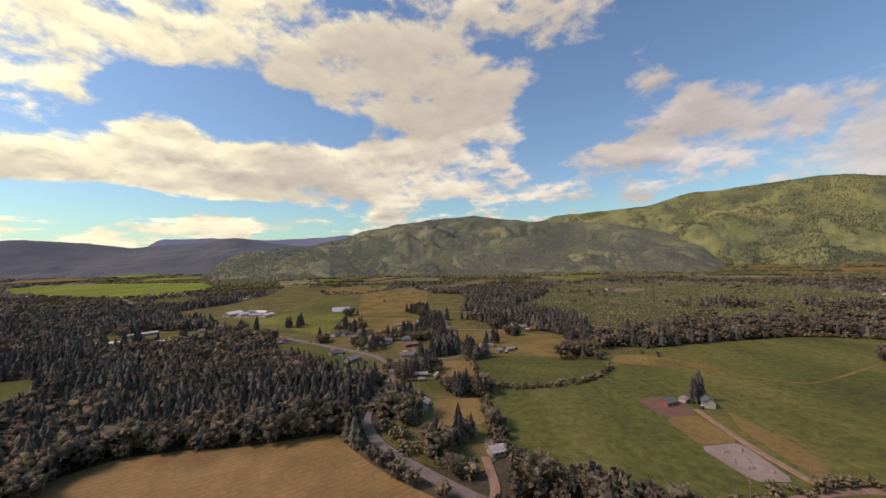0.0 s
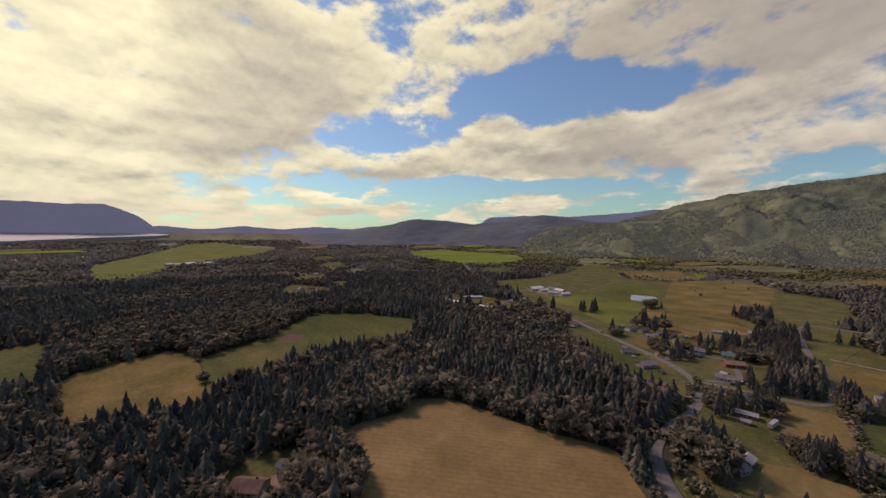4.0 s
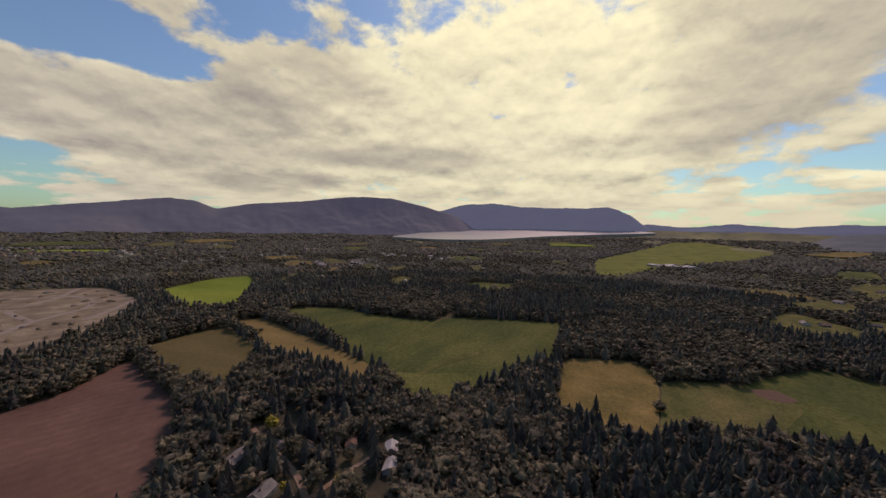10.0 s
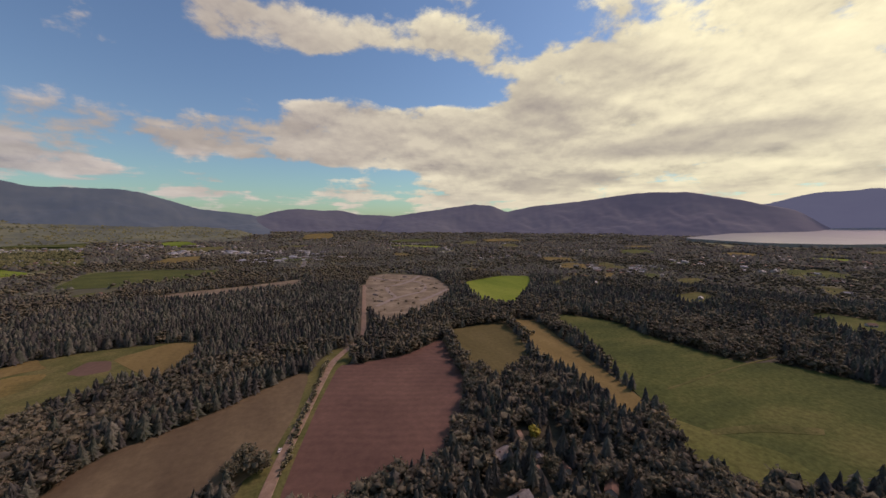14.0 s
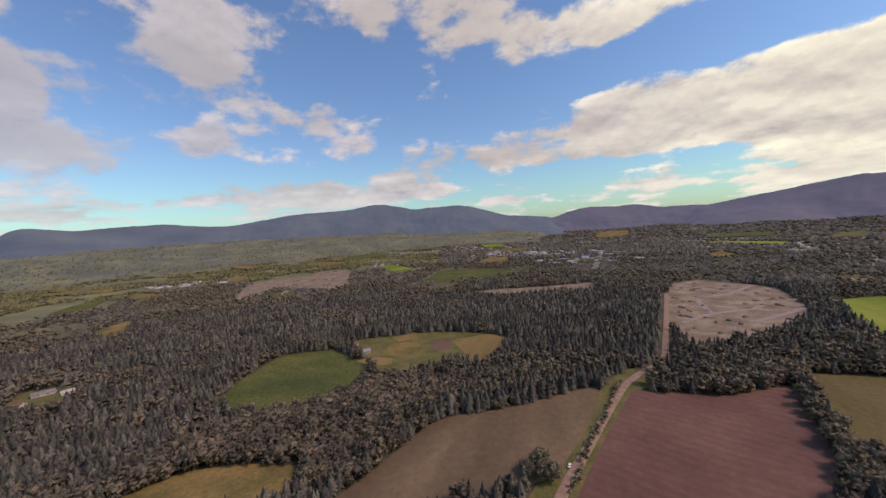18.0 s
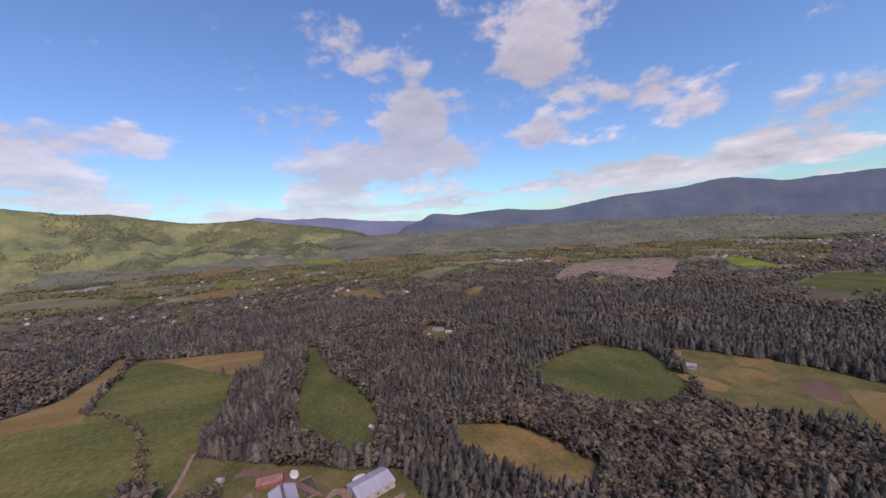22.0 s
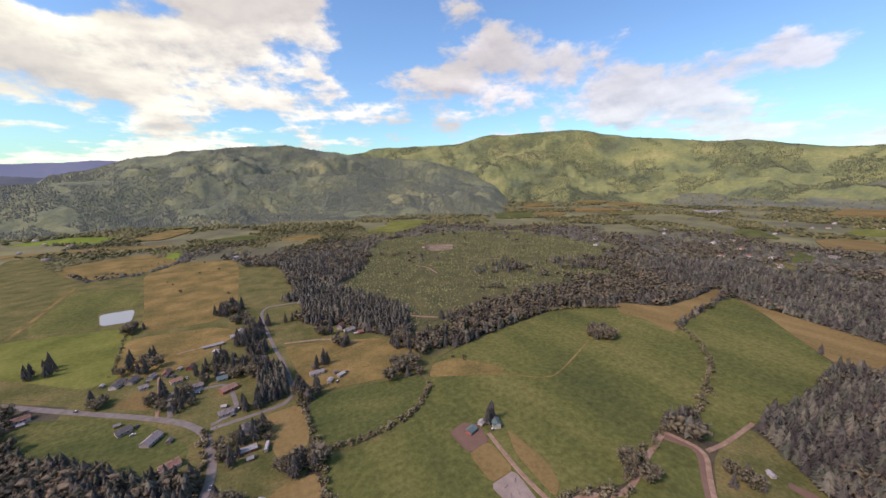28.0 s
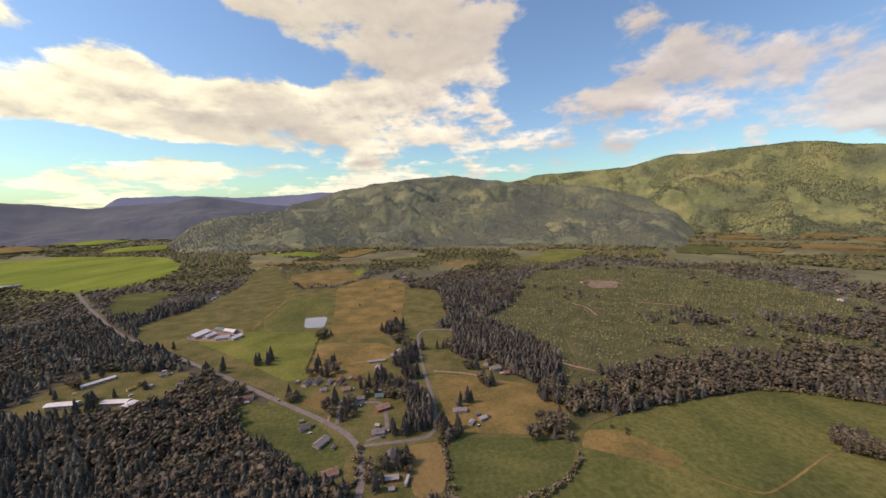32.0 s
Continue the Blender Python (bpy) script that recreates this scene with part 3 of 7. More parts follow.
def ridge(name, label, profile, radius, depth, material, seed, rough=1.0, foot=-25.0, eye=170.0, gain=1.0, steep=1.5):
    """A range of hills: profile gives heading and height above the level line, in degrees, along its crest."""
    az, el = np.array(profile, dtype=float).T
    steps = int((az[-1] - az[0]) * 4) + 1
    a = np.linspace(az[0], az[-1], steps)
    crest = eye + radius * np.tan(np.radians(np.interp(a, az, el) * gain))
    k = np.ones(5) / 5
    crest = np.convolve(np.pad(crest, 2, mode="edge"), k, "valid")
    ends = np.clip(np.minimum(a - a[0], a[-1] - a) / 5.0, 0, 1)
    crest += rough * radius * (0.0016 * fbm(a * 0.8, a * 0 + seed, seed) + 0.0007 * fbm(a * 4.0, a * 0 + seed, seed + 1))
    v = np.linspace(0, 1, 52)
    V, A = np.meshgrid(v, a, indexing="ij")
    R = radius - depth * (1 - V)
    X, Y = R * np.sin(np.radians(A)), R * np.cos(np.radians(A))
    start = base_height(R) + foot
    s = np.clip(V / 0.94, 0, 1)
    shape = s ** steep
    gully = (fbm(X * 0.0024, Y * 0.0024, seed) * 0.24 + fbm(X * 0.008, Y * 0.008, seed + 3) * 0.045 + fbm(X * 0.025, Y * 0.025, seed + 5) * 0.02) * rough
    Z = start + (crest[None, :] - start) * np.clip(shape + gully * np.sin(np.pi * s) ** 0.8, 0, 1.02)
    Z = start + (Z - start) * (ends * ends * (3 - 2 * ends))[None, :]
    Z = np.where(V > 0.94, start + (crest[None, :] - start) * (ends * ends * (3 - 2 * ends))[None, :] * (1 - (V - 0.94) * 5), Z)
    ob = sheet(name, np.stack([X, Y, Z], -1).reshape(-1, 3), polar_faces(*X.shape), material)
    for p in ob.data.polygons:
        p.use_smooth = True
    SLOPES.append((X, Y, Z))
    return tagged(ob, label, "hill", kind="structure")


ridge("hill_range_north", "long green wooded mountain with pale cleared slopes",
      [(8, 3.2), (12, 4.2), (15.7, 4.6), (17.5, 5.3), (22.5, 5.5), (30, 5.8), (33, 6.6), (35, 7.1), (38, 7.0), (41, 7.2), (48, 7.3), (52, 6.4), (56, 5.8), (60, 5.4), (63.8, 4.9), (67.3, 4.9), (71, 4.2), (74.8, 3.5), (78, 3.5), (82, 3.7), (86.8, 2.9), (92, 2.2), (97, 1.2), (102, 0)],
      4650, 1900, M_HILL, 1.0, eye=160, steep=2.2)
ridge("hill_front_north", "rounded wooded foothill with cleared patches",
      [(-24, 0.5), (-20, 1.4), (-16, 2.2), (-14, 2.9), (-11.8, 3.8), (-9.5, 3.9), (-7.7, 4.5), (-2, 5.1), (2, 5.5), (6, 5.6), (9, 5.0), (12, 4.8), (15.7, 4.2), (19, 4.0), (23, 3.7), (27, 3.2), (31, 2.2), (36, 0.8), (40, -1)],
      3900, 2050, M_HILLHAZE, 4.0, eye=160, steep=1.6, rough=1.7)
ridge("hill_fold_north", "low wooded fold of hills before the mountain",
      [(-36, -2), (-29, 0.2), (-23, 0.9), (-17, 1.2), (-11, 1.9), (-5, 1.5), (1, 2.1), (8, 1.6), (14, 2.0), (20, 1.1), (27, 0.2), (34, -2)],
      2950, 1000, M_HILLHAZE, 15.0, eye=160, steep=1.3)
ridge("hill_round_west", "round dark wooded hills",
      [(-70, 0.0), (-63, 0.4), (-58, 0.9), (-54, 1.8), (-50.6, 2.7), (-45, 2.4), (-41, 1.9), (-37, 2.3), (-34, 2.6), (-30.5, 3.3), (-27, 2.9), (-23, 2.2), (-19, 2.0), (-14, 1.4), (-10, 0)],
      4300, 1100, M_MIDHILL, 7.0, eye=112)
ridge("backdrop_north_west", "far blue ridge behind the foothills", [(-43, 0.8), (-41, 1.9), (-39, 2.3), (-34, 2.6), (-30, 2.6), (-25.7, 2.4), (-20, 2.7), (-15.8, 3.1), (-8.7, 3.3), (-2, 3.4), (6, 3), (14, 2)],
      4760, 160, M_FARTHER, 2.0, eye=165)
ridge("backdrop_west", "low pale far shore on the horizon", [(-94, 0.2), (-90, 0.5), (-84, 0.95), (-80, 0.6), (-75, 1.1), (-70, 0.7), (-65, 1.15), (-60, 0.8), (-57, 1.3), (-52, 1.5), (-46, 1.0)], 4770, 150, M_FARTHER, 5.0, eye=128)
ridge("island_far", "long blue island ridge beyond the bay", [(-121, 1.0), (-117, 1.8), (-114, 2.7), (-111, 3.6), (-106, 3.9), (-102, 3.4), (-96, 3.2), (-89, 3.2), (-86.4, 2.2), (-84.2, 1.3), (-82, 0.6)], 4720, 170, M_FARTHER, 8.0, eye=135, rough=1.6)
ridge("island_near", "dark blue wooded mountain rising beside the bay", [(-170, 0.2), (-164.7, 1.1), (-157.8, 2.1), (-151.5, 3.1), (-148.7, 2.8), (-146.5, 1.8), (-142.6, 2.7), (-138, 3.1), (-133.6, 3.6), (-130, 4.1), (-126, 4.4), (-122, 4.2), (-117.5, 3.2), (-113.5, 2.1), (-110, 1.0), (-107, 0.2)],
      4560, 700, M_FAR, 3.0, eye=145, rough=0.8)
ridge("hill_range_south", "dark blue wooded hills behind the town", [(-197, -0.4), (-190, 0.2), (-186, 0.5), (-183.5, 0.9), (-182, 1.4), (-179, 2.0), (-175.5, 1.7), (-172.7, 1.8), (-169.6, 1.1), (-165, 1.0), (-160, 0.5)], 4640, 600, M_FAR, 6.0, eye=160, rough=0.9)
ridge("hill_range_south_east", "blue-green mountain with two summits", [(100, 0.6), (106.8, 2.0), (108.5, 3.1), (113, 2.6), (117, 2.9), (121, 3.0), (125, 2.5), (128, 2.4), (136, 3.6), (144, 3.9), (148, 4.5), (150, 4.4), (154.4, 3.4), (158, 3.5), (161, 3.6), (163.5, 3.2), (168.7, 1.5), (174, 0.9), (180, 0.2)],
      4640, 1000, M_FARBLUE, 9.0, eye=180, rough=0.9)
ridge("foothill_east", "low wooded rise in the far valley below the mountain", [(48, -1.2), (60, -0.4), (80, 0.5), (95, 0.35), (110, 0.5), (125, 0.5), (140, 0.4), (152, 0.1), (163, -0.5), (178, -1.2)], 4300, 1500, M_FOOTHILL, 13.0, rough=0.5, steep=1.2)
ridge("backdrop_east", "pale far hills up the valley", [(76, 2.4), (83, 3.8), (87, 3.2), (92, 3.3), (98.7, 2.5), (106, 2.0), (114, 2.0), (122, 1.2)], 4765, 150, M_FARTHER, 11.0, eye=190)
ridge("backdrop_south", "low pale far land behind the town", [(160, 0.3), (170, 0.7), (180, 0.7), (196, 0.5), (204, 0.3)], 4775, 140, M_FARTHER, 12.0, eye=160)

# ---- water ----
def water(name, label, poly, material, z):
    return land(name, label, "water", poly, material, z, smooth=2)


water("water_bay", "pale grey sea bay below the island", [(-2852, -1833), (-3571, -1867), (-4142, -1770), (-4556, -969), (-4641, 234), (-4502, 584), (-4300, -15), (-3898, -514), (-3347, -793), (-2996, -972), (-2795, -1262)], M_WATER, 26.0)
water("water_inlet", "pale inlet below the hills", [(-1064, -4254), (-1631, -4063), (-1691, -4224), (-1104, -4424)], M_WATER, 14.0)
water("water_lake", "pale lake beside the town", [(973, -4040), (465, -4175), (486, -4335), (1005, -4220)], M_WATER, 14.0)

# ---- fields and clearings ----
FIELDS = (
    ("open_country", "rough dry grassland round the village and dairy", M_ROUGH, 0.14,
     [(-557, 742), (-513, 882), (-525, 1087), (-344, 1036), (-244, 1056), (-180, 1174), (-62, 1133), (-27, 1011), (-21, 740), (32, 686), (53, 675), (60, 615), (47, 569), (74, 529), (91, 533), (113, 520), (124, 484), (155, 451), (170, 367), (146, 346), (30, 359), (-16, 364), (-53, 376), (-177, 456), (-343, 566)]),
    ("farmstead_ground", "worn grass and dirt between the barns", M_ROUGH, 0.18, [(189, 23), (153, -4), (175, -54), (193, -59), (214, -53), (262, -42), (277, -6), (300, 30), (312, 52), (361, 127), (299, 127), (225, 82), (189, 23)]),
    ("garden_hay", "rough garden round the house by the hay field", M_ROUGH, 0.20, [(-191, 52), (-177, 45), (-152, 47), (-140, 67), (-151, 87), (-182, 90), (-192, 72)]),
    ("school_ground", "rough lawns and worn ground round the school", M_ROUGH, 0.15, [(-471, 427), (-326, 423), (-297, 459), (-308, 523), (-395, 539), (-471, 533)]),
    ("pasture_margin", "rough grassy margin between two pastures", M_ROUGH, 0.16, [(26, 266), (79, 267), (120, 285), (147, 316), (174, 365), (221, 384), (179, 391), (154, 365), (145, 329), (123, 298), (88, 283), (53, 278), (26, 282)]),
    ("field_roadside", "green field beside the far main road", M_GREEN2, 0.28, [(-653, 804), (-598, 809), (-655, 959), (-666, 1043), (-735, 1063), (-821, 1026), (-751, 911)]),
    ("field_corner", "small dry paddock beside the village road", M_TAN, 0.40, [(-141, 434), (-118, 456), (-108, 448), (-103, 409)]),
    ("strip_bright", "bright green strip at the head of the dairy fields", M_LIME, 0.30, [(-259, 1136), (-228, 1114), (-190, 1331), (-232, 1354)]),
    ("strip_dry", "dry yellow strip at the head of the dairy fields", M_YELLOW, 0.30, [(-455, 1194), (-406, 1118), (-357, 1112), (-378, 1216)]),
    ("strip_yellow", "long yellow strip among the northern woods", M_YELLOW, 0.30, [(-698, 1477), (-469, 1516), (-267, 1484), (-247, 1536), (-448, 1581), (-700, 1561)]),
    ("field_green_main", "broad green pasture with faint tracks", M_GREEN, 0.30,
     [(26, 266), (79, 267), (120, 285), (145, 314), (169, 361), (219, 381), (307, 401), (442, 420), (521, 373), (529, 299), (502, 245), (449, 199), (368, 169), (328, 160), (297, 167), (251, 150), (214, 141), (183, 154), (152, 151), (111, 140), (39, 171), (28, 219)]),
    ("field_green_upper", "green pasture beside the woods", M_GREEN, 0.32,
     [(745, 312), (700, 248), (594, 156), (563, 128), (427, 121), (371, 128), (326, 124), (311, 137), (305, 150), (359, 172), (409, 198), (438, 220), (468, 255), (549, 284)]),
    ("field_green_lower", "green pasture between two lanes", M_GREEN, 0.34,
     [(277, 159), (293, 135), (255, 111), (227, 89), (210, 69), (189, 32), (140, 4), (89, 40), (70, 121), (115, 133), (152, 145), (182, 151), (209, 135), (243, 145)]),
    ("field_green_hedged", "green pasture enclosed by hedges", M_GREEN2, 0.34,
     [(33, 358), (91, 353), (146, 344), (147, 330), (125, 298), (88, 283), (53, 276), (27, 281), (25, 312)]),
    ("field_tan_strip", "dry tan strip along the wood", M_TAN, 0.36, [(755, 319), (770, 350), (694, 339), (593, 335), (538, 393), (502, 358), (511, 317), (496, 271), (560, 289)]),
    ("field_tan_corner", "dry tan corner at the edge of the woods", M_TAN, 0.36, [(737, 300), (721, 249), (688, 100), (565, 94), (569, 129), (619, 179), (693, 245)]),
    ("field_pocket", "long green meadow in the woods", M_GREEN2, 0.30, [(649, 34), (650, 18), (506, 0), (444, -27), (373, -41), (337, -38), (290, -23), (292, 1), (337, 29), (388, 45), (454, 43), (545, 34)]),
    ("field_strip", "dry meadow strip in the woods", M_YELLOW, 0.30, [(305, -98), (295, -123), (281, -151), (247, -171), (219, -178), (190, -184), (175, -150), (190, -131), (226, -106), (258, -94)]),
    ("field_brown_road", "bare reddish-brown tilled field", M_SOIL, 0.30, [(-55, -372), (-82, -370), (-133, -374), (-198, -414), (-180, -341), (-164, -275), (-135, -223), (-104, -193), (-88, -173), (-58, -177), (-29, -167), (-22, -160), (1, -186), (-10, -228), (-27, -288)]),
    ("field_brown_east", "bare brown tilled field along the road", M_OLIVE, 0.30, [(-20, -373), (13, -344), (61, -304), (105, -280), (123, -258), (130, -220), (139, -183), (146, -164), (150, -138), (107, -118), (87, -153), (68, -178), (37, -199), (9, -224), (-10, -283), (-23, -351)]),
    ("verge_south", "rough grassy verges of the straight road", M_ROUGH, 0.24, [(-87, -411), (-63, -370), (-41, -303), (-24, -244), (-14, -212), (-8, -185), (-3, -162), (31, -168), (26, -193), (18, -222), (8, -254), (-9, -313), (-31, -384), (-57, -429)]),
    ("field_olive", "olive brown sown field", M_SOWN, 0.30, [(-221, -445), (-273, -450), (-316, -443), (-296, -374), (-261, -301), (-224, -285), (-191, -267), (-185, -305), (-201, -373)]),
    ("field_green_west", "wide green field in the western hollow", M_GREEN2, 0.30, [(-419, -458), (-451, -439), (-483, -378), (-466, -316), (-476, -200), (-512, -190), (-557, -36), (-542, -25), (-478, -24), (-394, -22), (-342, -51), (-301, -61), (-265, -81), (-250, -93), (-244, -123), (-280, -156), (-289, -174), (-320, -240), (-371, -338), (-388, -399)]),
    ("field_tan_west", "dry tan strip beside the green field", M_TAN, 0.34, [(-337, -468), (-372, -435), (-339, -329), (-311, -236), (-294, -184), (-250, -163), (-275, -231), (-262, -280), (-287, -344)]),
    ("field_tan_round", "rounded dry yellow meadow", M_YELLOW, 0.30, [(-386, -12), (-409, -4), (-429, 49), (-414, 73), (-362, 75), (-272, 63), (-268, 52), (-272, 19), (-278, -6), (-346, -10)]),
    ("field_green_north_west", "green field by the wood with a muddy corner", M_GREEN2, 0.32, [(-390, 131), (-439, 173), (-494, 235), (-464, 281), (-377, 322), (-344, 314), (-286, 243), (-302, 189), (-306, 156), (-301, 131), (-374, 149)]),
    ("field_hay", "large mown hay field with swath lines", M_HAY, 0.30, [(-182, 104), (-183, 130), (-175, 150), (-187, 169), (-169, 187), (-142, 193), (-107, 196), (-65, 210), (-52, 193), (-38, 178), (-22, 163), (11, 140), (25, 65), (-64, 38), (-134, 96), (-147, 100)]),
    ("field_lime", "bright green young crop", M_LIME, 0.30, [(-422, -810), (-575, -873), (-663, -839), (-581, -726), (-396, -534), (-377, -558), (-365, -596), (-396, -734)]),
    ("field_south_green", "green field beside a farm", M_GREEN2, 0.30, [(368, -235), (400, -301), (419, -383), (350, -422), (252, -371), (228, -302), (249, -254), (288, -227)]),
    ("field_south_tan", "mixed green and dry rough field beside a farm", M_ROUGH, 0.30, [(361, -434), (335, -474), (228, -531), (134, -535), (97, -519), (95, -421), (115, -399), (152, -407), (181, -363), (216, -338), (267, -388), (305, -417)]),
    ("bare_pale", "pale worn patch in the rough field", M_YELLOW, 0.32, [(266, -419), (272, -454), (252, -472), (224, -467), (218, -429), (236, -412)]),
    ("bare_brown", "bare brown patch in the rough field", M_BROWN, 0.32, [(208, -459), (203, -492), (180, -486), (168, -452), (190, -445)]),
    ("strip_barn", "dry tan strip beside the white barn", M_TAN, 0.32, [(286, -384), (270, -403), (235, -403), (229, -382), (251, -374)]),
    ("field_village_green", "green field beside the village road", M_GREEN2, 0.30, [(-210, 423), (-199, 443), (-143, 419), (-96, 382), (-64, 333), (-66, 309), (-101, 319), (-177, 378)]),
    ("field_dairy", "olive green pasture round the dairy farm", M_ROUGH, 0.28, [(-557, 742), (-516, 876), (-531, 1088), (-634, 1468), (-560, 1453), (-480, 1266), (-344, 1036), (-223, 930), (-190, 779), (-174, 638), (-158, 507), (-176, 463), (-236, 504), (-343, 570), (-497, 666)]),
    ("field_dairy_lower", "bright green pasture in front of the dairy", M_PASTURE, 0.29, [(-391, 650), (-319, 695), (-177, 673), (-158, 585), (-148, 496), (-176, 488), (-221, 525), (-319, 600)]),
    ("field_tan_north", "dry tan meadow with scattered trees", M_YELLOW, 0.30, [(-240, 1048), (-180, 1174), (-62, 1133), (-45, 1033), (-39, 736), (-63, 639), (-159, 636), (-183, 778)]),
    ("field_tan_village", "dry tan pasture above the village", M_YELLOW, 0.30, [(-158, 507), (-171, 624), (-69, 614), (-32, 581), (-60, 527), (-86, 490), (-115, 487)]),
    ("field_tan_house", "dry pasture round a farmhouse", M_YELLOW, 0.30, [(19, 495), (73, 481), (154, 449), (164, 397), (159, 364), (146, 351), (91, 358), (33, 364), (26, 422)]),
    ("field_paddock", "small mown yellow paddock", M_TAN, 0.32, [(-10, 348), (21, 352), (27, 332), (23, 291), (6, 283), (-3, 289)]),
    ("field_paddock_lower", "mown tan paddock beside the cottage", M_TAN, 0.32, [(-9, 251), (1, 257), (24, 257), (24, 216), (-9, 214)]),
    ("garden", "rough grass garden round a white house", M_ROUGH, 0.30, [(-9, 210), (24, 213), (26, 181), (15, 167), (0, 171)]),
    ("field_yellow_green", "bright sunlit yellow-green field", M_LIME, 0.30, [(-1840, 1480), (-2083, 1707), (-1946, 1960), (-1259, 1862), (-970, 1526), (-875, 1274), (-884, 1132), (-989, 1066), (-1436, 1216)]),
    ("field_far_west", "yellow-green field by a far farm", M_PASTURE, 0.30, [(-1194, 5), (-1804, -14), (-3793, 557), (-3892, 837), (-3051, 1092), (-2122, 648), (-1600, 254), (-1170, 69)]),
    ("clearing_house", "small grass clearing round a house", M_ROUGH, 0.30, [(606, -154), (675, -197), (628, -234), (559, -207), (557, -171)]),
    ("clearing_small", "small dry clearing in the woods", M_YELLOW, 0.30, [(631, -263), (618, -300), (566, -313), (559, -280)]),
    ("clearing_east", "dry clearing in the woods", M_YELLOW, 0.30, [(1391, 39), (1249, -128), (1365, -178), (1176, -183), (1005, -197), (1003, -165), (1122, -111)]),
    ("field_far_south", "flat green field near the town", M_GREEN2, 0.30, [(500, -1068), (561, -1392), (370, -1399), (197, -1318), (188, -1198), (361, -1069)]),
    ("quarry", "bare pale gravel pit with tracks and heaps", M_EARTH, 0.30, [(-207, -989), (-278, -1049), (-391, -942), (-367, -778), (-325, -666), (-231, -562), (-174, -531), (-137, -495), (-134, -633)]),
    ("gravel_pit", "bare pinkish gravel pit with terraces", M_EARTH, 0.30, [(996, -755), (1263, -1024), (1298, -1189), (1140, -1278), (1277, -1456), (1083, -1481), (755, -1012), (740, -932), (848, -948), (1031, -968), (949, -754)]),
    ("bare_strip", "bare cleared strip of soil", M_EARTH, 0.30, [(295, -874), (204, -932), (116, -954), (-44, -1031), (-35, -909), (101, -857), (176, -811)]),
    ("bald_patch", "bare reddish patch in the plantation", M_EARTH, 0.40, [(490, 1068), (581, 1033), (527, 948), (460, 965)]),
    ("field_dairy_upper", "olive mown part of the dairy pasture", M_ROUGH, 0.36, [(-544, 734), (-516, 876), (-509, 1035), (-357, 996), (-328, 707), (-413, 714)]),
    ("field_dairy_middle", "even green part of the dairy pasture", M_GREEN, 0.36, [(-310, 711), (-332, 965), (-220, 919), (-193, 796), (-245, 786), (-224, 696)]),
    ("pasture_dry_edge", "dry rough margin of the pasture", M_YELLOW, 0.42, [(169, 358), (203, 357), (238, 309), (221, 300), (181, 324), (153, 333)]),
    ("field_west_strip", "bright green strip at the field edge", M_GREEN, 0.40, [(-286, -168), (-298, -132), (-317, -99), (-306, -71), (-264, -83), (-241, -112)]),
    ("field_west_ditch", "dry rushy ditch across the green field", M_ROUGH, 0.44, [(-300, -136), (-344, -125), (-382, -102), (-371, -97), (-334, -118), (-295, -130)]),
    ("field_round_edge", "dry rough grass beside the round meadow", M_ROUGH, 0.40, [(-383, 78), (-408, 135), (-389, 173), (-373, 177), (-316, 141), (-291, 100), (-272, 64), (-348, 74)]),
    ("mud_patch", "bare muddy hollow in the field", M_BROWN, 0.48, [(-401, 149), (-409, 170), (-391, 180), (-381, 169), (-386, 151)]),
    ("field_south_dirt", "worn dry ground in the rough field", M_TAN, 0.42, [(285, -486), (273, -507), (260, -525), (246, -501), (234, -486), (251, -479), (266, -469)]),
    ("field_south_yellow", "yellow mown corner of the dry field", M_TAN, 0.42, [(181, -490), (133, -533), (98, -517), (95, -421), (115, -399), (162, -463)]),
    ("meadow_upper", "rough meadow with scattered trees", M_ROUGH, 0.24, [(-41, 1032), (47, 981), (55, 706), (-8, 681), (-36, 743)]),
    ("meadow_ridge", "dry meadow above the dairy farm", M_YELLOW, 0.26, [(-458, 1258), (-348, 1058), (-245, 1076), (-187, 1197), (-308, 1372)]),
    ("meadow_far", "pale green meadow in the north", M_GREEN2, 0.26, [(-183, 1555), (-58, 1455), (62, 1518), (-39, 1659)]),
    ("meadow_far_dry", "dry yellow meadow in the north", M_YELLOW, 0.26, [(61, 1425), (184, 1351), (250, 1440), (139, 1547)]),
    ("meadow_far_west", "yellow meadow beyond the dairy", M_LIME, 0.26, [(-799, 1809), (-519, 1724), (-452, 1850), (-657, 1967)]),
    ("village_grass", "rough village lawns and yards", M_ROUGH, 0.20, [(-102, 313), (-187, 448), (-110, 491), (-64, 535), (-29, 626), (51, 671), (53, 611), (43, 565), (27, 502), (25, 420), (30, 365), (22, 353), (23, 273), (14, 257), (26, 211), (19, 169), (-10, 174), (-39, 204), (-41, 287)]),
    ("farmyard_grass", "worn grass beside the barns", M_ROUGH, 0.32, [(299, 127), (361, 127), (328, 93), (299, 48), (269, 54), (247, 65), (225, 79), (236, 94)]),
    ("farmyard", "pale dusty gravel farmyard", M_GRAVEL, 0.34, [(207, 84), (228, 88), (235, 73), (231, 64), (219, 52), (221, 36), (230, 28), (252, 19), (262, 12), (258, 2), (232, -3), (228, -14), (236, -38), (214, -30), (200, -10), (196, 20), (204, 55)]),
    ("barn_path", "worn reddish dirt behind the barns", M_BROWN, 0.35, [(255, 17), (261, 20), (282, 36), (298, 46), (303, 58), (318, 72), (315, 88), (309, 86), (309, 74), (300, 66), (287, 48), (280, 42), (262, 26)]),
    ("garden_earth", "bare reddish vegetable garden", M_BROWN, 0.36, [(-9, 205), (-3, 209), (6, 207), (5, 199), (-7, 197)]),
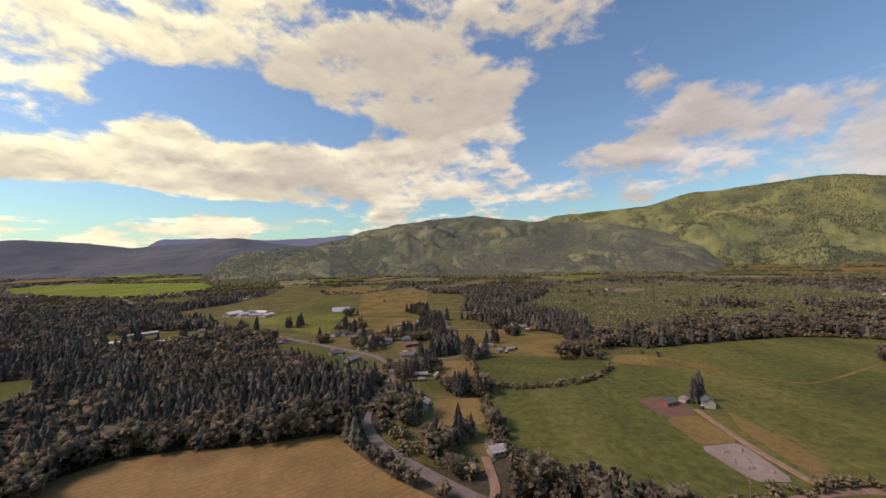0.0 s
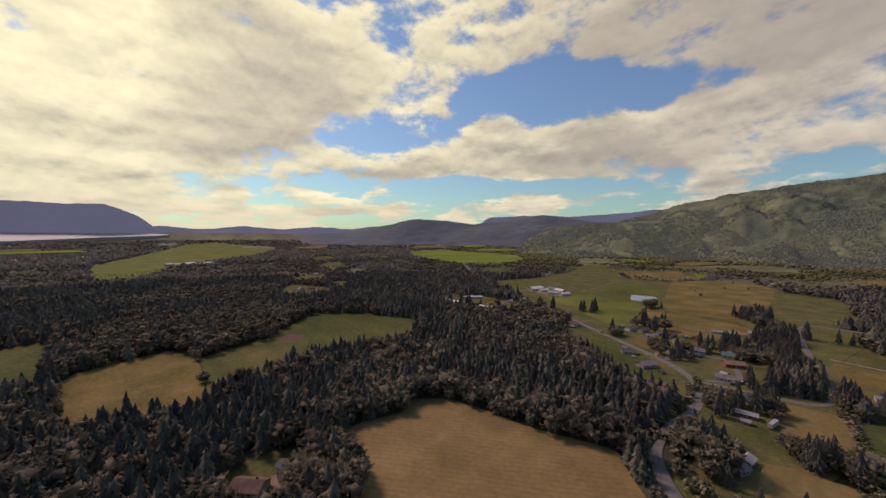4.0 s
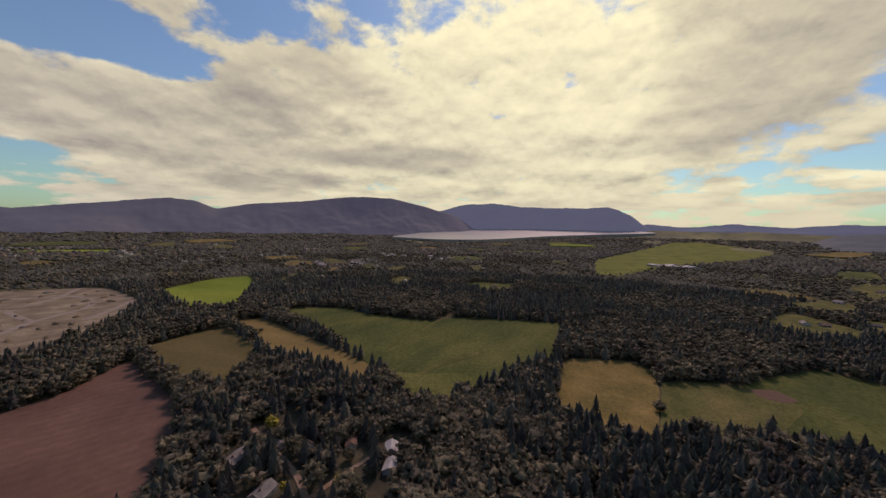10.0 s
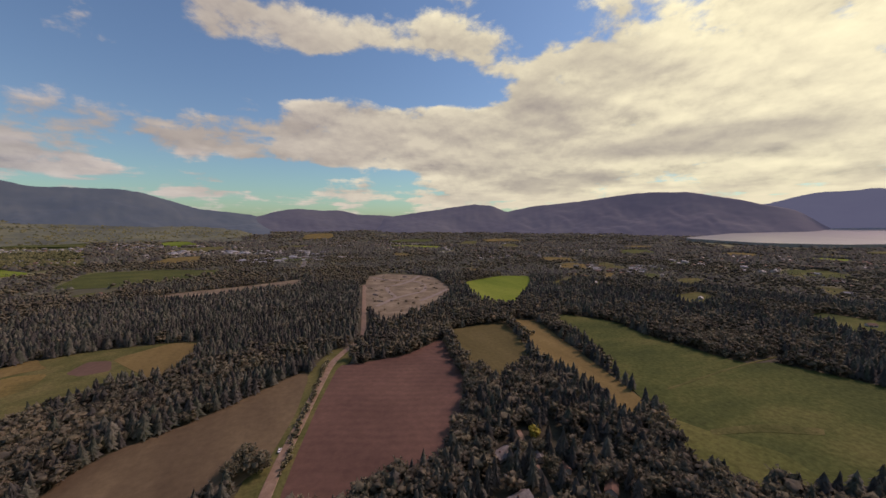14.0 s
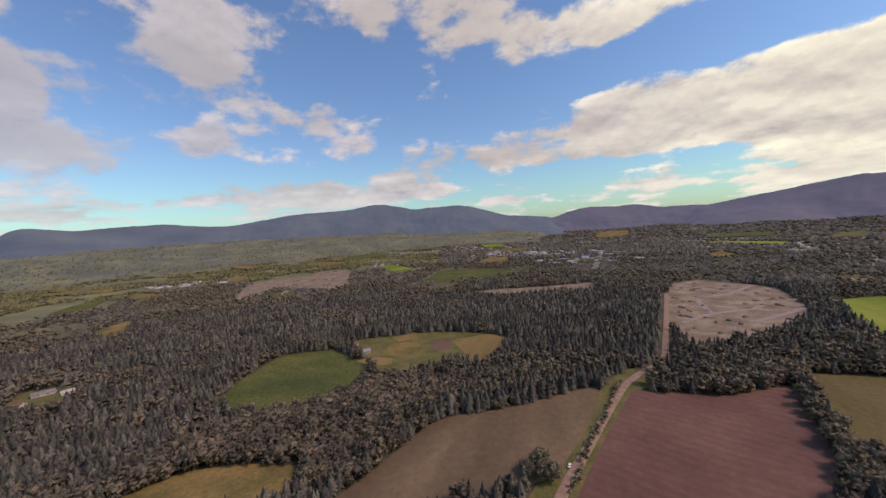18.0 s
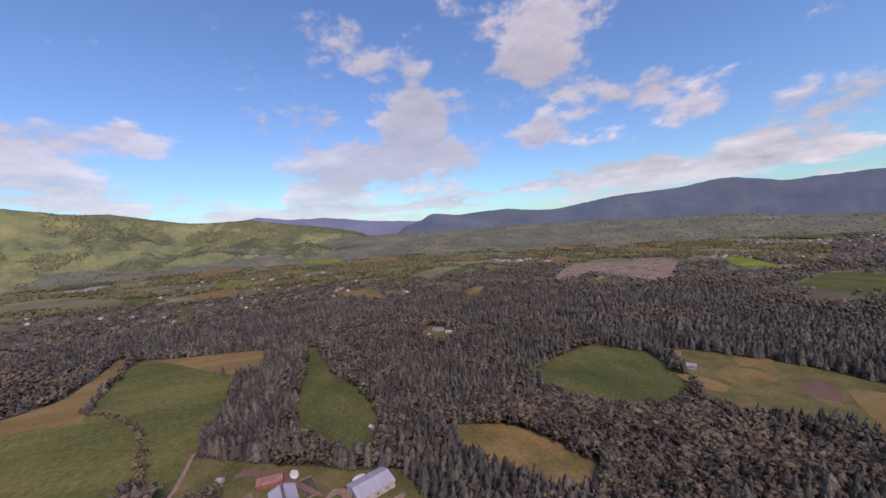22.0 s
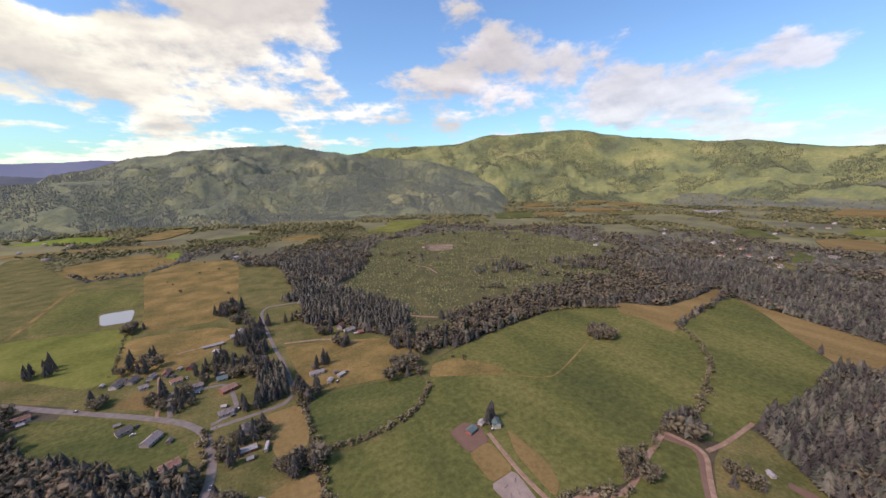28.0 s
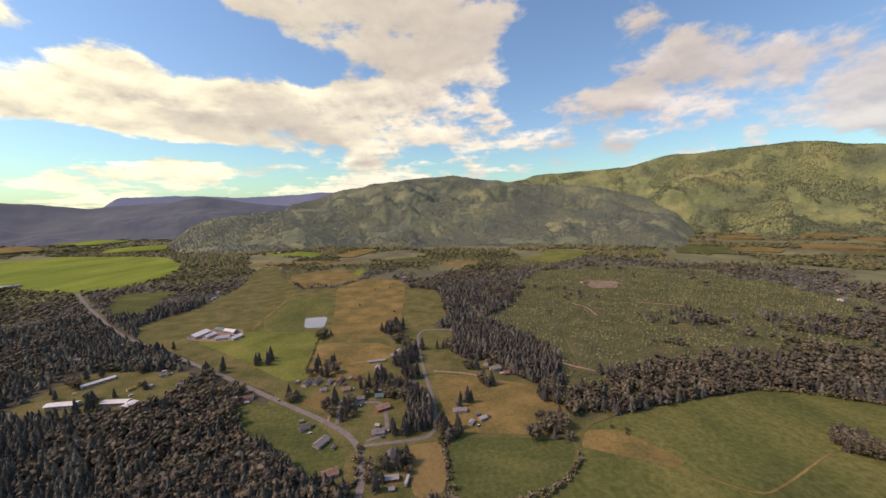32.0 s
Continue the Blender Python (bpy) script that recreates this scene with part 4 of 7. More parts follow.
    ("cottage_apron", "pale concrete apron beside the cottage", M_SAND, 0.37, [(20, 198), (26, 199), (26, 193), (20, 192)]),
    ("yard_dirt", "reddish bare yard beside a small farm", M_BROWN, 0.42, [(130, 247), (147, 252), (158, 243), (154, 222), (132, 219)]),
    ("yard_tan", "dry grass paddock", M_TAN, 0.42, [(132, 219), (154, 222), (153, 189), (131, 187)]),
    ("yard_tan_lane", "dry grass beside the farm drive", M_TAN, 0.42, [(176, 228), (180, 182), (173, 163), (162, 157), (164, 200)]),
    ("riding_arena", "pale sand riding arena", M_SAND, 0.46, [(129, 186), (153, 189), (150, 156), (133, 157)]),
)
for i, (name_, label_, mat_, z_, poly_) in enumerate(FIELDS):
    land(name_, label_, "field", poly_, mat_, z_ + 0.002 * i, smooth=1 if name_ == "riding_arena" else 2)

water("water_pond", "pale rectangular farm pond", [(-239, 766), (-194, 771), (-184, 703), (-221, 702)], M_POND, 0.5)

# ---- roads ----
ribbon("road_main", "grey two-lane country road", "road", [(-953, 1055), (-803, 916), (-556, 698), (-370, 580), (-266, 511), (-166, 440), (-106, 399), (-73, 373), (-53, 346), (-44, 297), (-52, 253), (-51, 223), (-38, 197), (-20, 178), (2, 158), (29, 137), (70, 112)], 6.2, M_ASPHALT, 0.55)
ribbon("road_north", "narrow grey side road", "road", [(61, 668), (-8, 671), (5, 514), (18, 423), (19, 372), (10, 359), (-6, 356), (-51, 351)], 4.2, M_ASPHALT, 0.60)
ribbon("road_loop", "grey loop drive round the hall lawn", "road", [(-85, 388), (-95, 439), (-64, 428), (-41, 428), (-29, 369), (-51, 357)], 4.0, M_ASPHALT, 0.58)
ribbon("road_south", "straight pale country road", "road", [(-178, -871), (-137, -655), (-108, -507), (-97, -454), (-67, -415), (-47, -379), (-25, -308), (-8, -250), (2, -218), (9, -189), (15, -162)], 7.0, M_GRAVEL, 0.55)
ribbon("lane_verge", "reddish bare verges of the farm lane", "verge", [(283, 161), (296, 134), (264, 114), (236, 94), (225, 81)], 7.0, M_BROWN, 0.50)
ribbon("road_distant", "pale distant road in the southern woods", "road", [(572, -441), (424, -514), (333, -576), (255, -639)], 6.0, M_GRAVEL, 0.5)
ribbon("dairy_track", "pale grassy track between dairy fields", "track", [(-318, 700), (-340, 999)], 6.0, M_YELLOW, 0.5)
ribbon("field_path", "faint tractor path across the green field", "track", [(-336, -193), (-469, -200), (-541, -197)], 2.5, M_ROUGH, 0.5)
ribbon("lane_farm", "pale dirt farm lane", "lane", [(290, 160), (297, 131), (264, 112), (236, 92), (225, 79), (213, 53), (205, 32), (203, 0)], 3.6, M_GRAVEL, 0.60)
ribbon("lane_farm_upper", "dirt track to the upper field", "lane", [(297, 131), (320, 128), (367, 129)], 3.5, M_GRAVEL, 0.62)
ribbon("lane_hedge", "pale lane along the hedge", "lane", [(70, 114), (85, 131), (111, 138), (153, 149), (179, 150), (207, 135), (251, 150), (290, 160)], 4.0, M_GRAVEL, 0.58)
ribbon("drive_farm", "curved gravel drive", "lane", [(159, 230), (157, 208), (155, 184), (157, 151)], 3.5, M_GRAVEL, 0.62)
ribbon("drive_house", "narrow gravel drive", "lane", [(20, 502), (73, 490), (104, 458)], 3.5, M_GRAVEL, 0.58)
ribbon("drive_cottage", "short gravel drive to the white house", "lane", [(18, 147), (21, 157), (19, 181)], 4.0, M_GRAVEL, 0.60)
ribbon("field_track", "faint worn track across the pasture", "track", [(156, 334), (228, 300), (267, 267), (304, 280), (381, 313), (464, 318), (522, 354)], 1.8, M_YELLOW, 0.46)
ribbon("drive_hay", "gravel drive to the house by the hay field", "lane", [(-134, 38), (-144, 57), (-155, 66), (-169, 71)], 3.6, M_GRAVEL, 0.56)
ribbon("lane_hamlet", "narrow gravel lane among the hamlet houses", "lane", [(-101, -83), (-133, -110), (-147, -135), (-157, -170), (-165, -192)], 3.4, M_GRAVEL, 0.56)
ribbon("drive_hamlet", "short gravel drive in the hamlet", "lane", [(-133, -110), (-158, -105), (-181, -100)], 3.0, M_GRAVEL, 0.54)
ribbon("lane_village", "narrow lane between the paddocks", "lane", [(-96, 393), (-103, 441), (-110, 480)], 2.6, M_GRAVEL, 0.56)
ribbon("drive_greenhouse", "dirt drive past the greenhouse", "lane", [(-102, 536), (-61, 546), (-35, 559), (-8, 571)], 3.0, M_GRAVEL, 0.56)
for line_ in ([(349, 818), (368, 784), (362, 722)], [(500, 809), (531, 797), (589, 769)], [(203, 515), (221, 497), (240, 484)], [(470, 1036), (528, 1022), (595, 990)]):
    ribbon("bare_track", "bare pale logging track in the plantation", "track", line_, 4.0, M_GRAVEL, 0.54)
ribbon("town_avenue", "grey town avenue", "road", [(-47, -1301), (-103, -2027), (90, -2899)], 14.0, M_ASPHALT, 0.6)

# ---- trees ----
def conifer_shape(seed, tiers, seg, trunk=True):
    """Tiers of drooping boughs on one stem, full below and spired at the top."""
    r = np.random.default_rng(seed)
    vs, fs, apex = [], [], None
    bent = r.uniform(0.45, 0.80)
    for i in range(tiers):
        f = i / max(tiers - 1, 1) if tiers > 1 else 0.0
        z0 = 0.10 + (0.76 if tiers > 7 else 0.70) * f
        z1 = min(1.0, z0 + (0.24 - 0.06 * f if tiers > 7 else 0.36 - 0.12 * f)) if i < tiers - 1 else 1.0
        rad = (0.152 * (1 - f) ** bent + 0.020) * r.uniform(0.82, 1.16)
        b = len(vs)
        off = r.normal(0, 0.008, 2)
        vs.append((off[0], off[1], z1))
        ph = r.uniform(0, 6.28)
        for k in range(seg):
            a = ph + 2 * math.pi * k / seg + r.normal(0, 0.12)
            q = rad * ((1.25 if k % 2 else 0.52) if seg > 6 else (1.15 if k % 2 else 0.85)) * r.uniform(0.75, 1.22)
            vs.append((q * math.cos(a) + off[0], q * math.sin(a) + off[1], z0 - (0.035 if k % 2 else -0.03) + r.normal(0, 0.014)))
        fs += [(b, b + 1 + k, b + 1 + (k + 1) % seg) for k in range(seg)]
        if apex is not None:
            fs.append((apex, b, b + 1))
        apex = b
    if trunk:
        b = len(vs)
        for z, w in ((0, 0.018), (0.4, 0.012)):
            vs += [(w * math.cos(k * 2.094), w * math.sin(k * 2.094), z) for k in range(3)]
        for k in range(3):
            j = (k + 1) % 3
            fs += [(b + k, b + j, b + 3 + j), (b + k, b + 3 + j, b + 3 + k)]
        fs.append((apex, b + 3, b + 4))
    return np.array(vs), np.array(fs)


OCT_V = np.array([(1, 0, 0), (-1, 0, 0), (0, 1, 0), (0, -1, 0), (0, 0, 1), (0, 0, -1)], dtype=float)
OCT_F = np.array([(0, 2, 4), (2, 1, 4), (1, 3, 4), (3, 0, 4), (2, 0, 5), (1, 2, 5), (3, 1, 5), (0, 3, 5)])


def broadleaf_shape(seed, lumps, leaves, trunk=True):
    """A crown of uneven leaf clumps, with loose sprays of leaves round them."""
    r = np.random.default_rng(seed)
    vs, fs, n = [], [], 0
    for i in range(lumps):
        if lumps > 1:
            z = 0.34 + 0.52 * (i + 0.5) / lumps + r.normal(0, 0.05)
            spread = (0.23 if lumps < 10 else 0.27 if lumps < 16 else 0.31) * math.sin(math.pi * min(max((z - 0.16) / 0.9, 0.05), 1)) + 0.02
            a = i * 2.4 + r.uniform(-0.5, 0.5)
            c = np.array([spread * math.cos(a), spread * math.sin(a), z])
            s = r.uniform(0.17, 0.26) * (1.35 if lumps < 4 else 1.0 if lumps < 7 else 0.86 if lumps < 16 else 0.58)
        else:
            c, s = np.array([0, 0, 0.56]), 0.40
        e = Euler((r.uniform(0, 3), r.uniform(0, 3), r.uniform(0, 3))).to_matrix()
        v = (OCT_V * (s * r.uniform(0.6, 1.4, (6, 1)))) @ np.array(e).T * (1, 1, 0.85) + c
        vs.append(v)
        fs.append(OCT_F + n)
        if i:
            fs.append(np.array([[n - 6, n, n + 5]]))
        n += 6
    if leaves:
        cs = np.concatenate(vs)
        root_ = r.integers(0, len(cs), leaves)
        for q in root_:
            out = cs[q] - (0, 0, 0.5)
            p = cs[q] + out * r.uniform(-0.05, 0.22) + r.normal(0, 0.03, 3)
            vs.append(p + r.normal(0, 0.05 if leaves > 50 else 0.07, (2, 3)))
            fs.append(np.array([[q, n, n + 1]]))
            n += 2
    if trunk:
        ring = []
        for z, w in ((0, 0.03), (0.45, 0.018)):
            ring += [(w * math.cos(k * 2.094), w * math.sin(k * 2.094), z) for k in range(3)]
        vs.append(np.array(ring))
        t = []
        for k in range(3):
            j = (k + 1) % 3
            t += [(n + k, n + j, n + 3 + j), (n + k, n + 3 + j, n + 3 + k)]
        t.append((0, n + 3, n + 4))
        fs.append(np.array(t))
    return np.concatenate(vs), np.concatenate(fs)


def plant(name, label, shapes, places, heights, widths, material, category="trees", sunny=None, soft_=True):
    """Many trees too close to count, as one mesh."""
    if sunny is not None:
        # sunlight put into paler foliage, broad valley north and east, from about 1.5 km
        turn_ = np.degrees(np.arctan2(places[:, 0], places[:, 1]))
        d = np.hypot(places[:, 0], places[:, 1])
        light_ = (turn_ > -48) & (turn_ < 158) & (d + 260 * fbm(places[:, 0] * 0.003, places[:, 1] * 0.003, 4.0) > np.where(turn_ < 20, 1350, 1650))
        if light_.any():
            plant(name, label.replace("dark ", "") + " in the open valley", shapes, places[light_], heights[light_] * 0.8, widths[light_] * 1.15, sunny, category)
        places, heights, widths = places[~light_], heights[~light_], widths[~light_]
    V, F, n = [], [], 0
    which = rng.integers(0, len(shapes), len(places))
    ang_ = rng.uniform(0, 6.283, len(places))
    for k, (sv, sf) in enumerate(shapes):
        sel = np.where(which == k)[0]
        if not len(sel):
            continue
        c, s = np.cos(ang_[sel])[:, None], np.sin(ang_[sel])[:, None]
        w, h = (heights[sel] * widths[sel])[:, None], heights[sel][:, None]
        x = (sv[None, :, 0] * c - sv[None, :, 1] * s) * w + places[sel, 0, None]
        y = (sv[None, :, 0] * s + sv[None, :, 1] * c) * w + places[sel, 1, None]
        z = sv[None, :, 2] * h + far_ground(places[sel, 0], places[sel, 1])[:, None] - 0.2
        V.append(np.stack([x, y, z], -1).reshape(-1, 3))
        F.append((sf[None] + (np.arange(len(sel)) * len(sv))[:, None, None] + n).reshape(-1, 3))
        n += len(sel) * len(sv)
    if not V:
        return None
    return tagged(sheet(name, np.concatenate(V), np.concatenate(F), material, soft_), label, category, kind="stuff")


# scattered far fields between the distant woods
for i in range(170):
    sunny = i % 5 < 3
    a, r_ = (rng.uniform(-30, 130) if sunny else rng.uniform(130, 330)), rng.uniform(1550, 3600)
    c = np.array([r_ * math.sin(radians(a)), r_ * math.cos(radians(a))])
    w, h = rng.uniform(40, 130) * r_ / 2200, rng.uniform(90, 230) * r_ / 2200
    t = radians(-a) + rng.normal(0, 0.35)
    box_ = np.array([(-w, -h), (w, -h * rng.uniform(0.4, 1)), (w * rng.uniform(0.5, 1), h * rng.uniform(0.5, 1)), (0, h), (-w, h * rng.uniform(0.3, 0.9))])
    p_ = box_ @ np.array([[math.cos(t), math.sin(t)], [-math.sin(t), math.cos(t)]]) + c
    if any(inside(np.vstack([p_, c]), q).any() for q in OPEN):
        continue
    mats = (M_LIME if r_ > 2300 else M_PASTURE, M_GREEN2, M_YELLOW, M_ROUGH, M_TAN) if sunny else (M_GREEN2, M_ROUGH, M_YELLOW, M_LIME)
    land("far_field", "distant field among the woods", "field", [tuple(q) for q in p_], mats[int(rng.integers(0, len(mats)))], (2.0 if r_ < 2500 else 10.0) + 0.013 * i, smooth=2)

CLEARINGS = []
for i in range(56):
    a, r_ = (rng.uniform(205, 300) if i % 3 else rng.uniform(70, 175)), rng.uniform(1000 if i % 3 == 0 else 760, 1650)
    c = np.array([r_ * math.sin(radians(a)), r_ * math.cos(radians(a))])
    k = rng.uniform(20, 52) * (0.7 + r_ / 2000)
    t = np.sort(rng.uniform(0, 6.283, 7))
    p_ = np.stack([np.cos(t) * k * rng.uniform(0.7, 1.3), np.sin(t) * k * rng.uniform(1.5, 2.6)], 1)
    p_ = p_ @ np.array([[math.cos(radians(a)), -math.sin(radians(a))], [math.sin(radians(a)), math.cos(radians(a))]]) + c
    if any(inside(np.vstack([p_, c]), q).any() for q in OPEN):
        continue
    CLEARINGS.append(c)
    land("clearing", "small grassy clearing among the woods", "clearing", [tuple(q) for q in p_], (M_YELLOW, M_ROUGH, M_ROUGH, M_GREEN2)[int(rng.integers(0, 4))], 0.50 + 0.013 * i, smooth=2)

PLANTATION = rounded([(130, 558), (141, 698), (288, 1012), (404, 1277), (649, 1280), (955, 1200), (1011, 836), (827, 523), (731, 428), (694, 367), (628, 404), (524, 405), (442, 431), (306, 413), (218, 392), (172, 369), (160, 421)], 1)
VILLAGE = rounded([(-102, 313), (-243, 459), (-377, 570), (-311, 606), (-177, 456), (-110, 491), (-64, 535), (-29, 626), (51, 671), (47, 569), (27, 502), (30, 365), (27, 273), (28, 169), (-10, 174), (-39, 204), (-41, 287)], 1)
SCHOOL = np.array([(-486, 419), (-317, 421), (-308, 533), (-489, 541)], dtype=float)
HAMLET = np.array([(-209, -48), (-213, -194), (-107, -190), (-97, -80)], dtype=float)
LEAFY = [rounded(p, 1) for p in ([(18, 213), (34, 111), (124, 116), (229, 127), (229, 166), (108, 160), (61, 193)], [(160, -150), (320, -98), (321, -185), (115, -399), (-23, -464), (-23, -399), (105, -324)], [(-239, -145), (-300, -497), (-248, -515), (-94, -467), (-167, -292), (-107, -220), (5, -200), (5, -135)], [(-39, 204), (-57, 171), (6, 121), (59, 149), (28, 198), (-6, 251)], [(-193, 100), (-200, 175), (-177, 206), (-105, 221), (-60, 234), (-44, 204), (-64, 207), (-107, 193), (-169, 184), (-187, 165), (-174, 150), (-182, 129)], [(130, 440), (172, 369), (218, 388), (306, 408), (442, 428), (524, 402), (640, 400), (640, 455), (440, 480), (300, 460), (200, 440)])]
CLEAR_SPOTS = []
land("plantation_ground", "rough grass and brush under the young plantation", "ground", [tuple(q) for q in PLANTATION], M_BRUSH, 0.22, smooth=0, free=False)
for line_ in ([(168, 422), (226, 493), (378, 548), (521, 530), (636, 483)], [(226, 493), (258, 660), (396, 840), (491, 962)], [(396, 840), (581, 787), (707, 710), (843, 664)], [(258, 660), (417, 648), (564, 634)]):
    ribbon("plantation_track", "grassy track through the young plantation", "track", line_, 3.0, M_ROUGH, 0.5)


def scatter(step, r0, r1, jitter=0.46):
    k = int(r1 // step)
    i, j = np.meshgrid(np.arange(-k, k + 1), np.arange(-k, k + 1))
    p = np.stack([i.ravel(), j.ravel()], 1) * step + rng.uniform(-jitter, jitter, (i.size, 2)) * step
    r = np.hypot(p[:, 0], p[:, 1])
    return p[(r >= r0) & (r < r1)]


def free_of(points, margin=2.0):
    ok = np.ones(len(points), dtype=bool)
    for q in OPEN:
        lo, hi = q.min(0) - 5, q.max(0) + 5
        m = ok & (points > lo).all(1) & (points < hi).all(1)
        if m.any():
            idx = np.where(m)[0]
            ok[idx[inside(points[idx], q)]] = False
    for line, half in LINES:
        lo, hi = line.min(0) - 30, line.max(0) + 30
        m = ok & (points > lo).all(1) & (points < hi).all(1)
        if m.any():
            idx = np.where(m)[0]
            ok[idx[near_line(points[idx], line, half + margin + 3.0)]] = False
    return ok


STANDS = [rounded(q, 1) for q in ([(-125, -459), (184, -456), (204, -535), (379, -668), (336, -871), (-143, -894), (-165, -692)], [(342, 65), (428, 52), (496, 39), (654, 39), (607, 132), (467, 126), (361, 122)], [(502, 124), (607, 132), (705, 166), (773, 294), (809, 489), (1048, 518), (1107, -29), (839, -123), (681, 46)], [(-107, -112), (-331, -187), (-300, -477), (-238, -334), (-147, -231)])]


BLOCK = rounded([(50, 569), (77, 536), (94, 537), (117, 523), (128, 485), (158, 454), (212, 505), (184, 619), (145, 688), (107, 772), (60, 677), (67, 614)], 1)
STANDS.append(BLOCK)


def wood_kind(p):
    """True where broad-leaved trees stand rather than conifers."""
    f = fbm(p[:, 0] * 0.009, p[:, 1] * 0.009, 5.0) + rng.normal(0, 0.30, len(p))
    leafy = f > 0.06
    for q in STANDS:
        leafy &= ~inside(p, q) | (rng.random(len(p)) < 0.16)
    for q, share in zip(LEAFY, (0.95, 0.75, 0.4, 0.95, 0.85, 0.75)):
        leafy |= inside(p, q) & (rng.random(len(p)) < share)
    return leafy


def uneven(p):
    """Shift places to and fro, for ragged borders."""
    return p + np.stack([70 * fbm(p[:, 0] * 0.012, p[:, 1] * 0.012, 2.0), 70 * fbm(p[:, 0] * 0.012, p[:, 1] * 0.012, 6.0)], 1) * np.clip((p[:, 1:] - 480) / 200, 0, 1)


def build_woods():
    # rings of wood: spacing and shapes coarser with distance from the middle
    rings = ((5.7, 0, 125, 17, 14, 28, 420), (5.7, 125, 380, 13, 12, 14, 240), (6.6, 380, 640, 10, 10, 9, 60), (8.4, 640, 1050, 5, 7, 4, 8), (13.0, 1050, 1700, 2, 5, 2, 0), (19.0, 1700, 2700, 1, 6, 1, 0), (32.0, 2700, 4300, 1, 5, 1, 0))
    for k, (step, r0, r1, tiers, seg, lumps, leaves) in enumerate(rings):
        p = scatter(step, r0, r1)
        ok = free_of(p)
        sparse = inside(p, VILLAGE) | inside(p, SCHOOL) | inside(p, HAMLET)
        ok &= ~sparse | (rng.random(len(p)) < np.where(inside(p, HAMLET), 0.36, 0.12))
        ok &= ~inside(uneven(p), PLANTATION) | (0.75 * fbm(p[:, 0] * 0.011, p[:, 1] * 0.011, 12.0) + 0.0021 * np.clip(600 - p[:, 1], -120, 200) + rng.normal(0, 0.14, len(p)) > 0.30) | inside(p, BLOCK)
        for x, y, r in CLEAR_SPOTS:
            ok &= np.hypot(p[:, 0] - x, p[:, 1] - y) > r
        if r0 >= 1050:
            gap = fbm(p[:, 0] * 0.006, p[:, 1] * 0.006, 9.0)
            turn_ = np.degrees(np.arctan2(p[:, 0], p[:, 1]))
            ok &= gap < np.where((turn_ > -25) & (turn_ < 158) & (np.hypot(p[:, 0], p[:, 1]) > 1500), 0.12, 0.5)
        p = p[ok]
        leafy = wood_kind(p)
        grow = 1.0 + 0.12 * fbm(p[:, 0] * 0.02, p[:, 1] * 0.02, 1.0)
        coarse = (1.0, 1.0, 1.0, 1.05, 1.1, 1.25, 1.6)[k]
        shapes = [conifer_shape(100 * k + i, tiers, seg, k < 3) for i in range(6)]
        stand = np.clip(0.5 + 0.5 * fbm(p[:, 0] * 0.013, p[:, 1] * 0.013, 7.0), 0, 1)
        h = (8 + 9.5 * rng.beta(2.2, 1.8, len(p)) + 6.5 * stand) * grow
        sel = ~leafy
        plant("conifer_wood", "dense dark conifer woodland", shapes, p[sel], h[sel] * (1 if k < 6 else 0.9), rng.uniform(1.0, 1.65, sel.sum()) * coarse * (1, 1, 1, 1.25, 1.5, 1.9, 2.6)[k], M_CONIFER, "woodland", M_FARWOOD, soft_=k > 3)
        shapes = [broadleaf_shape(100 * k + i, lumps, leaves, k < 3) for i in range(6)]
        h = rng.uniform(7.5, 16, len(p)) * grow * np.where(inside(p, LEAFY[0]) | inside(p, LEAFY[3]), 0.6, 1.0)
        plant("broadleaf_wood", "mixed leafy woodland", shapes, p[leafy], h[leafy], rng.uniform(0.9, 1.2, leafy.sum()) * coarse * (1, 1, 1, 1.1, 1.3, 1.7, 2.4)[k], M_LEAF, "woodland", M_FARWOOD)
    p = scatter(6.0, 300, 1500)
    ok = inside(uneven(p), PLANTATION) & ~inside(p, BLOCK) & free_of(p) & (fbm(p[:, 0] * 0.012, p[:, 1] * 0.012, 3.0) < 0.6)
    ok &= rng.random(len(p)) < 0.75
    p = p[ok]
    shapes = [conifer_shape(900 + i, 2, 6, False) for i in range(5)]
    tall = np.where((fbm(p[:, 0] * 0.008, p[:, 1] * 0.008, 8.0) + 0.0018 * (600 - p[:, 1])) > 0.55, 1.6, 1.0)
    plant("young_plantation", "young green conifer plantation", shapes, p, rng.uniform(3.5, 9.0, len(p)) * tall, rng.uniform(1.3, 1.8, len(p)), M_YOUNG, "woodland")


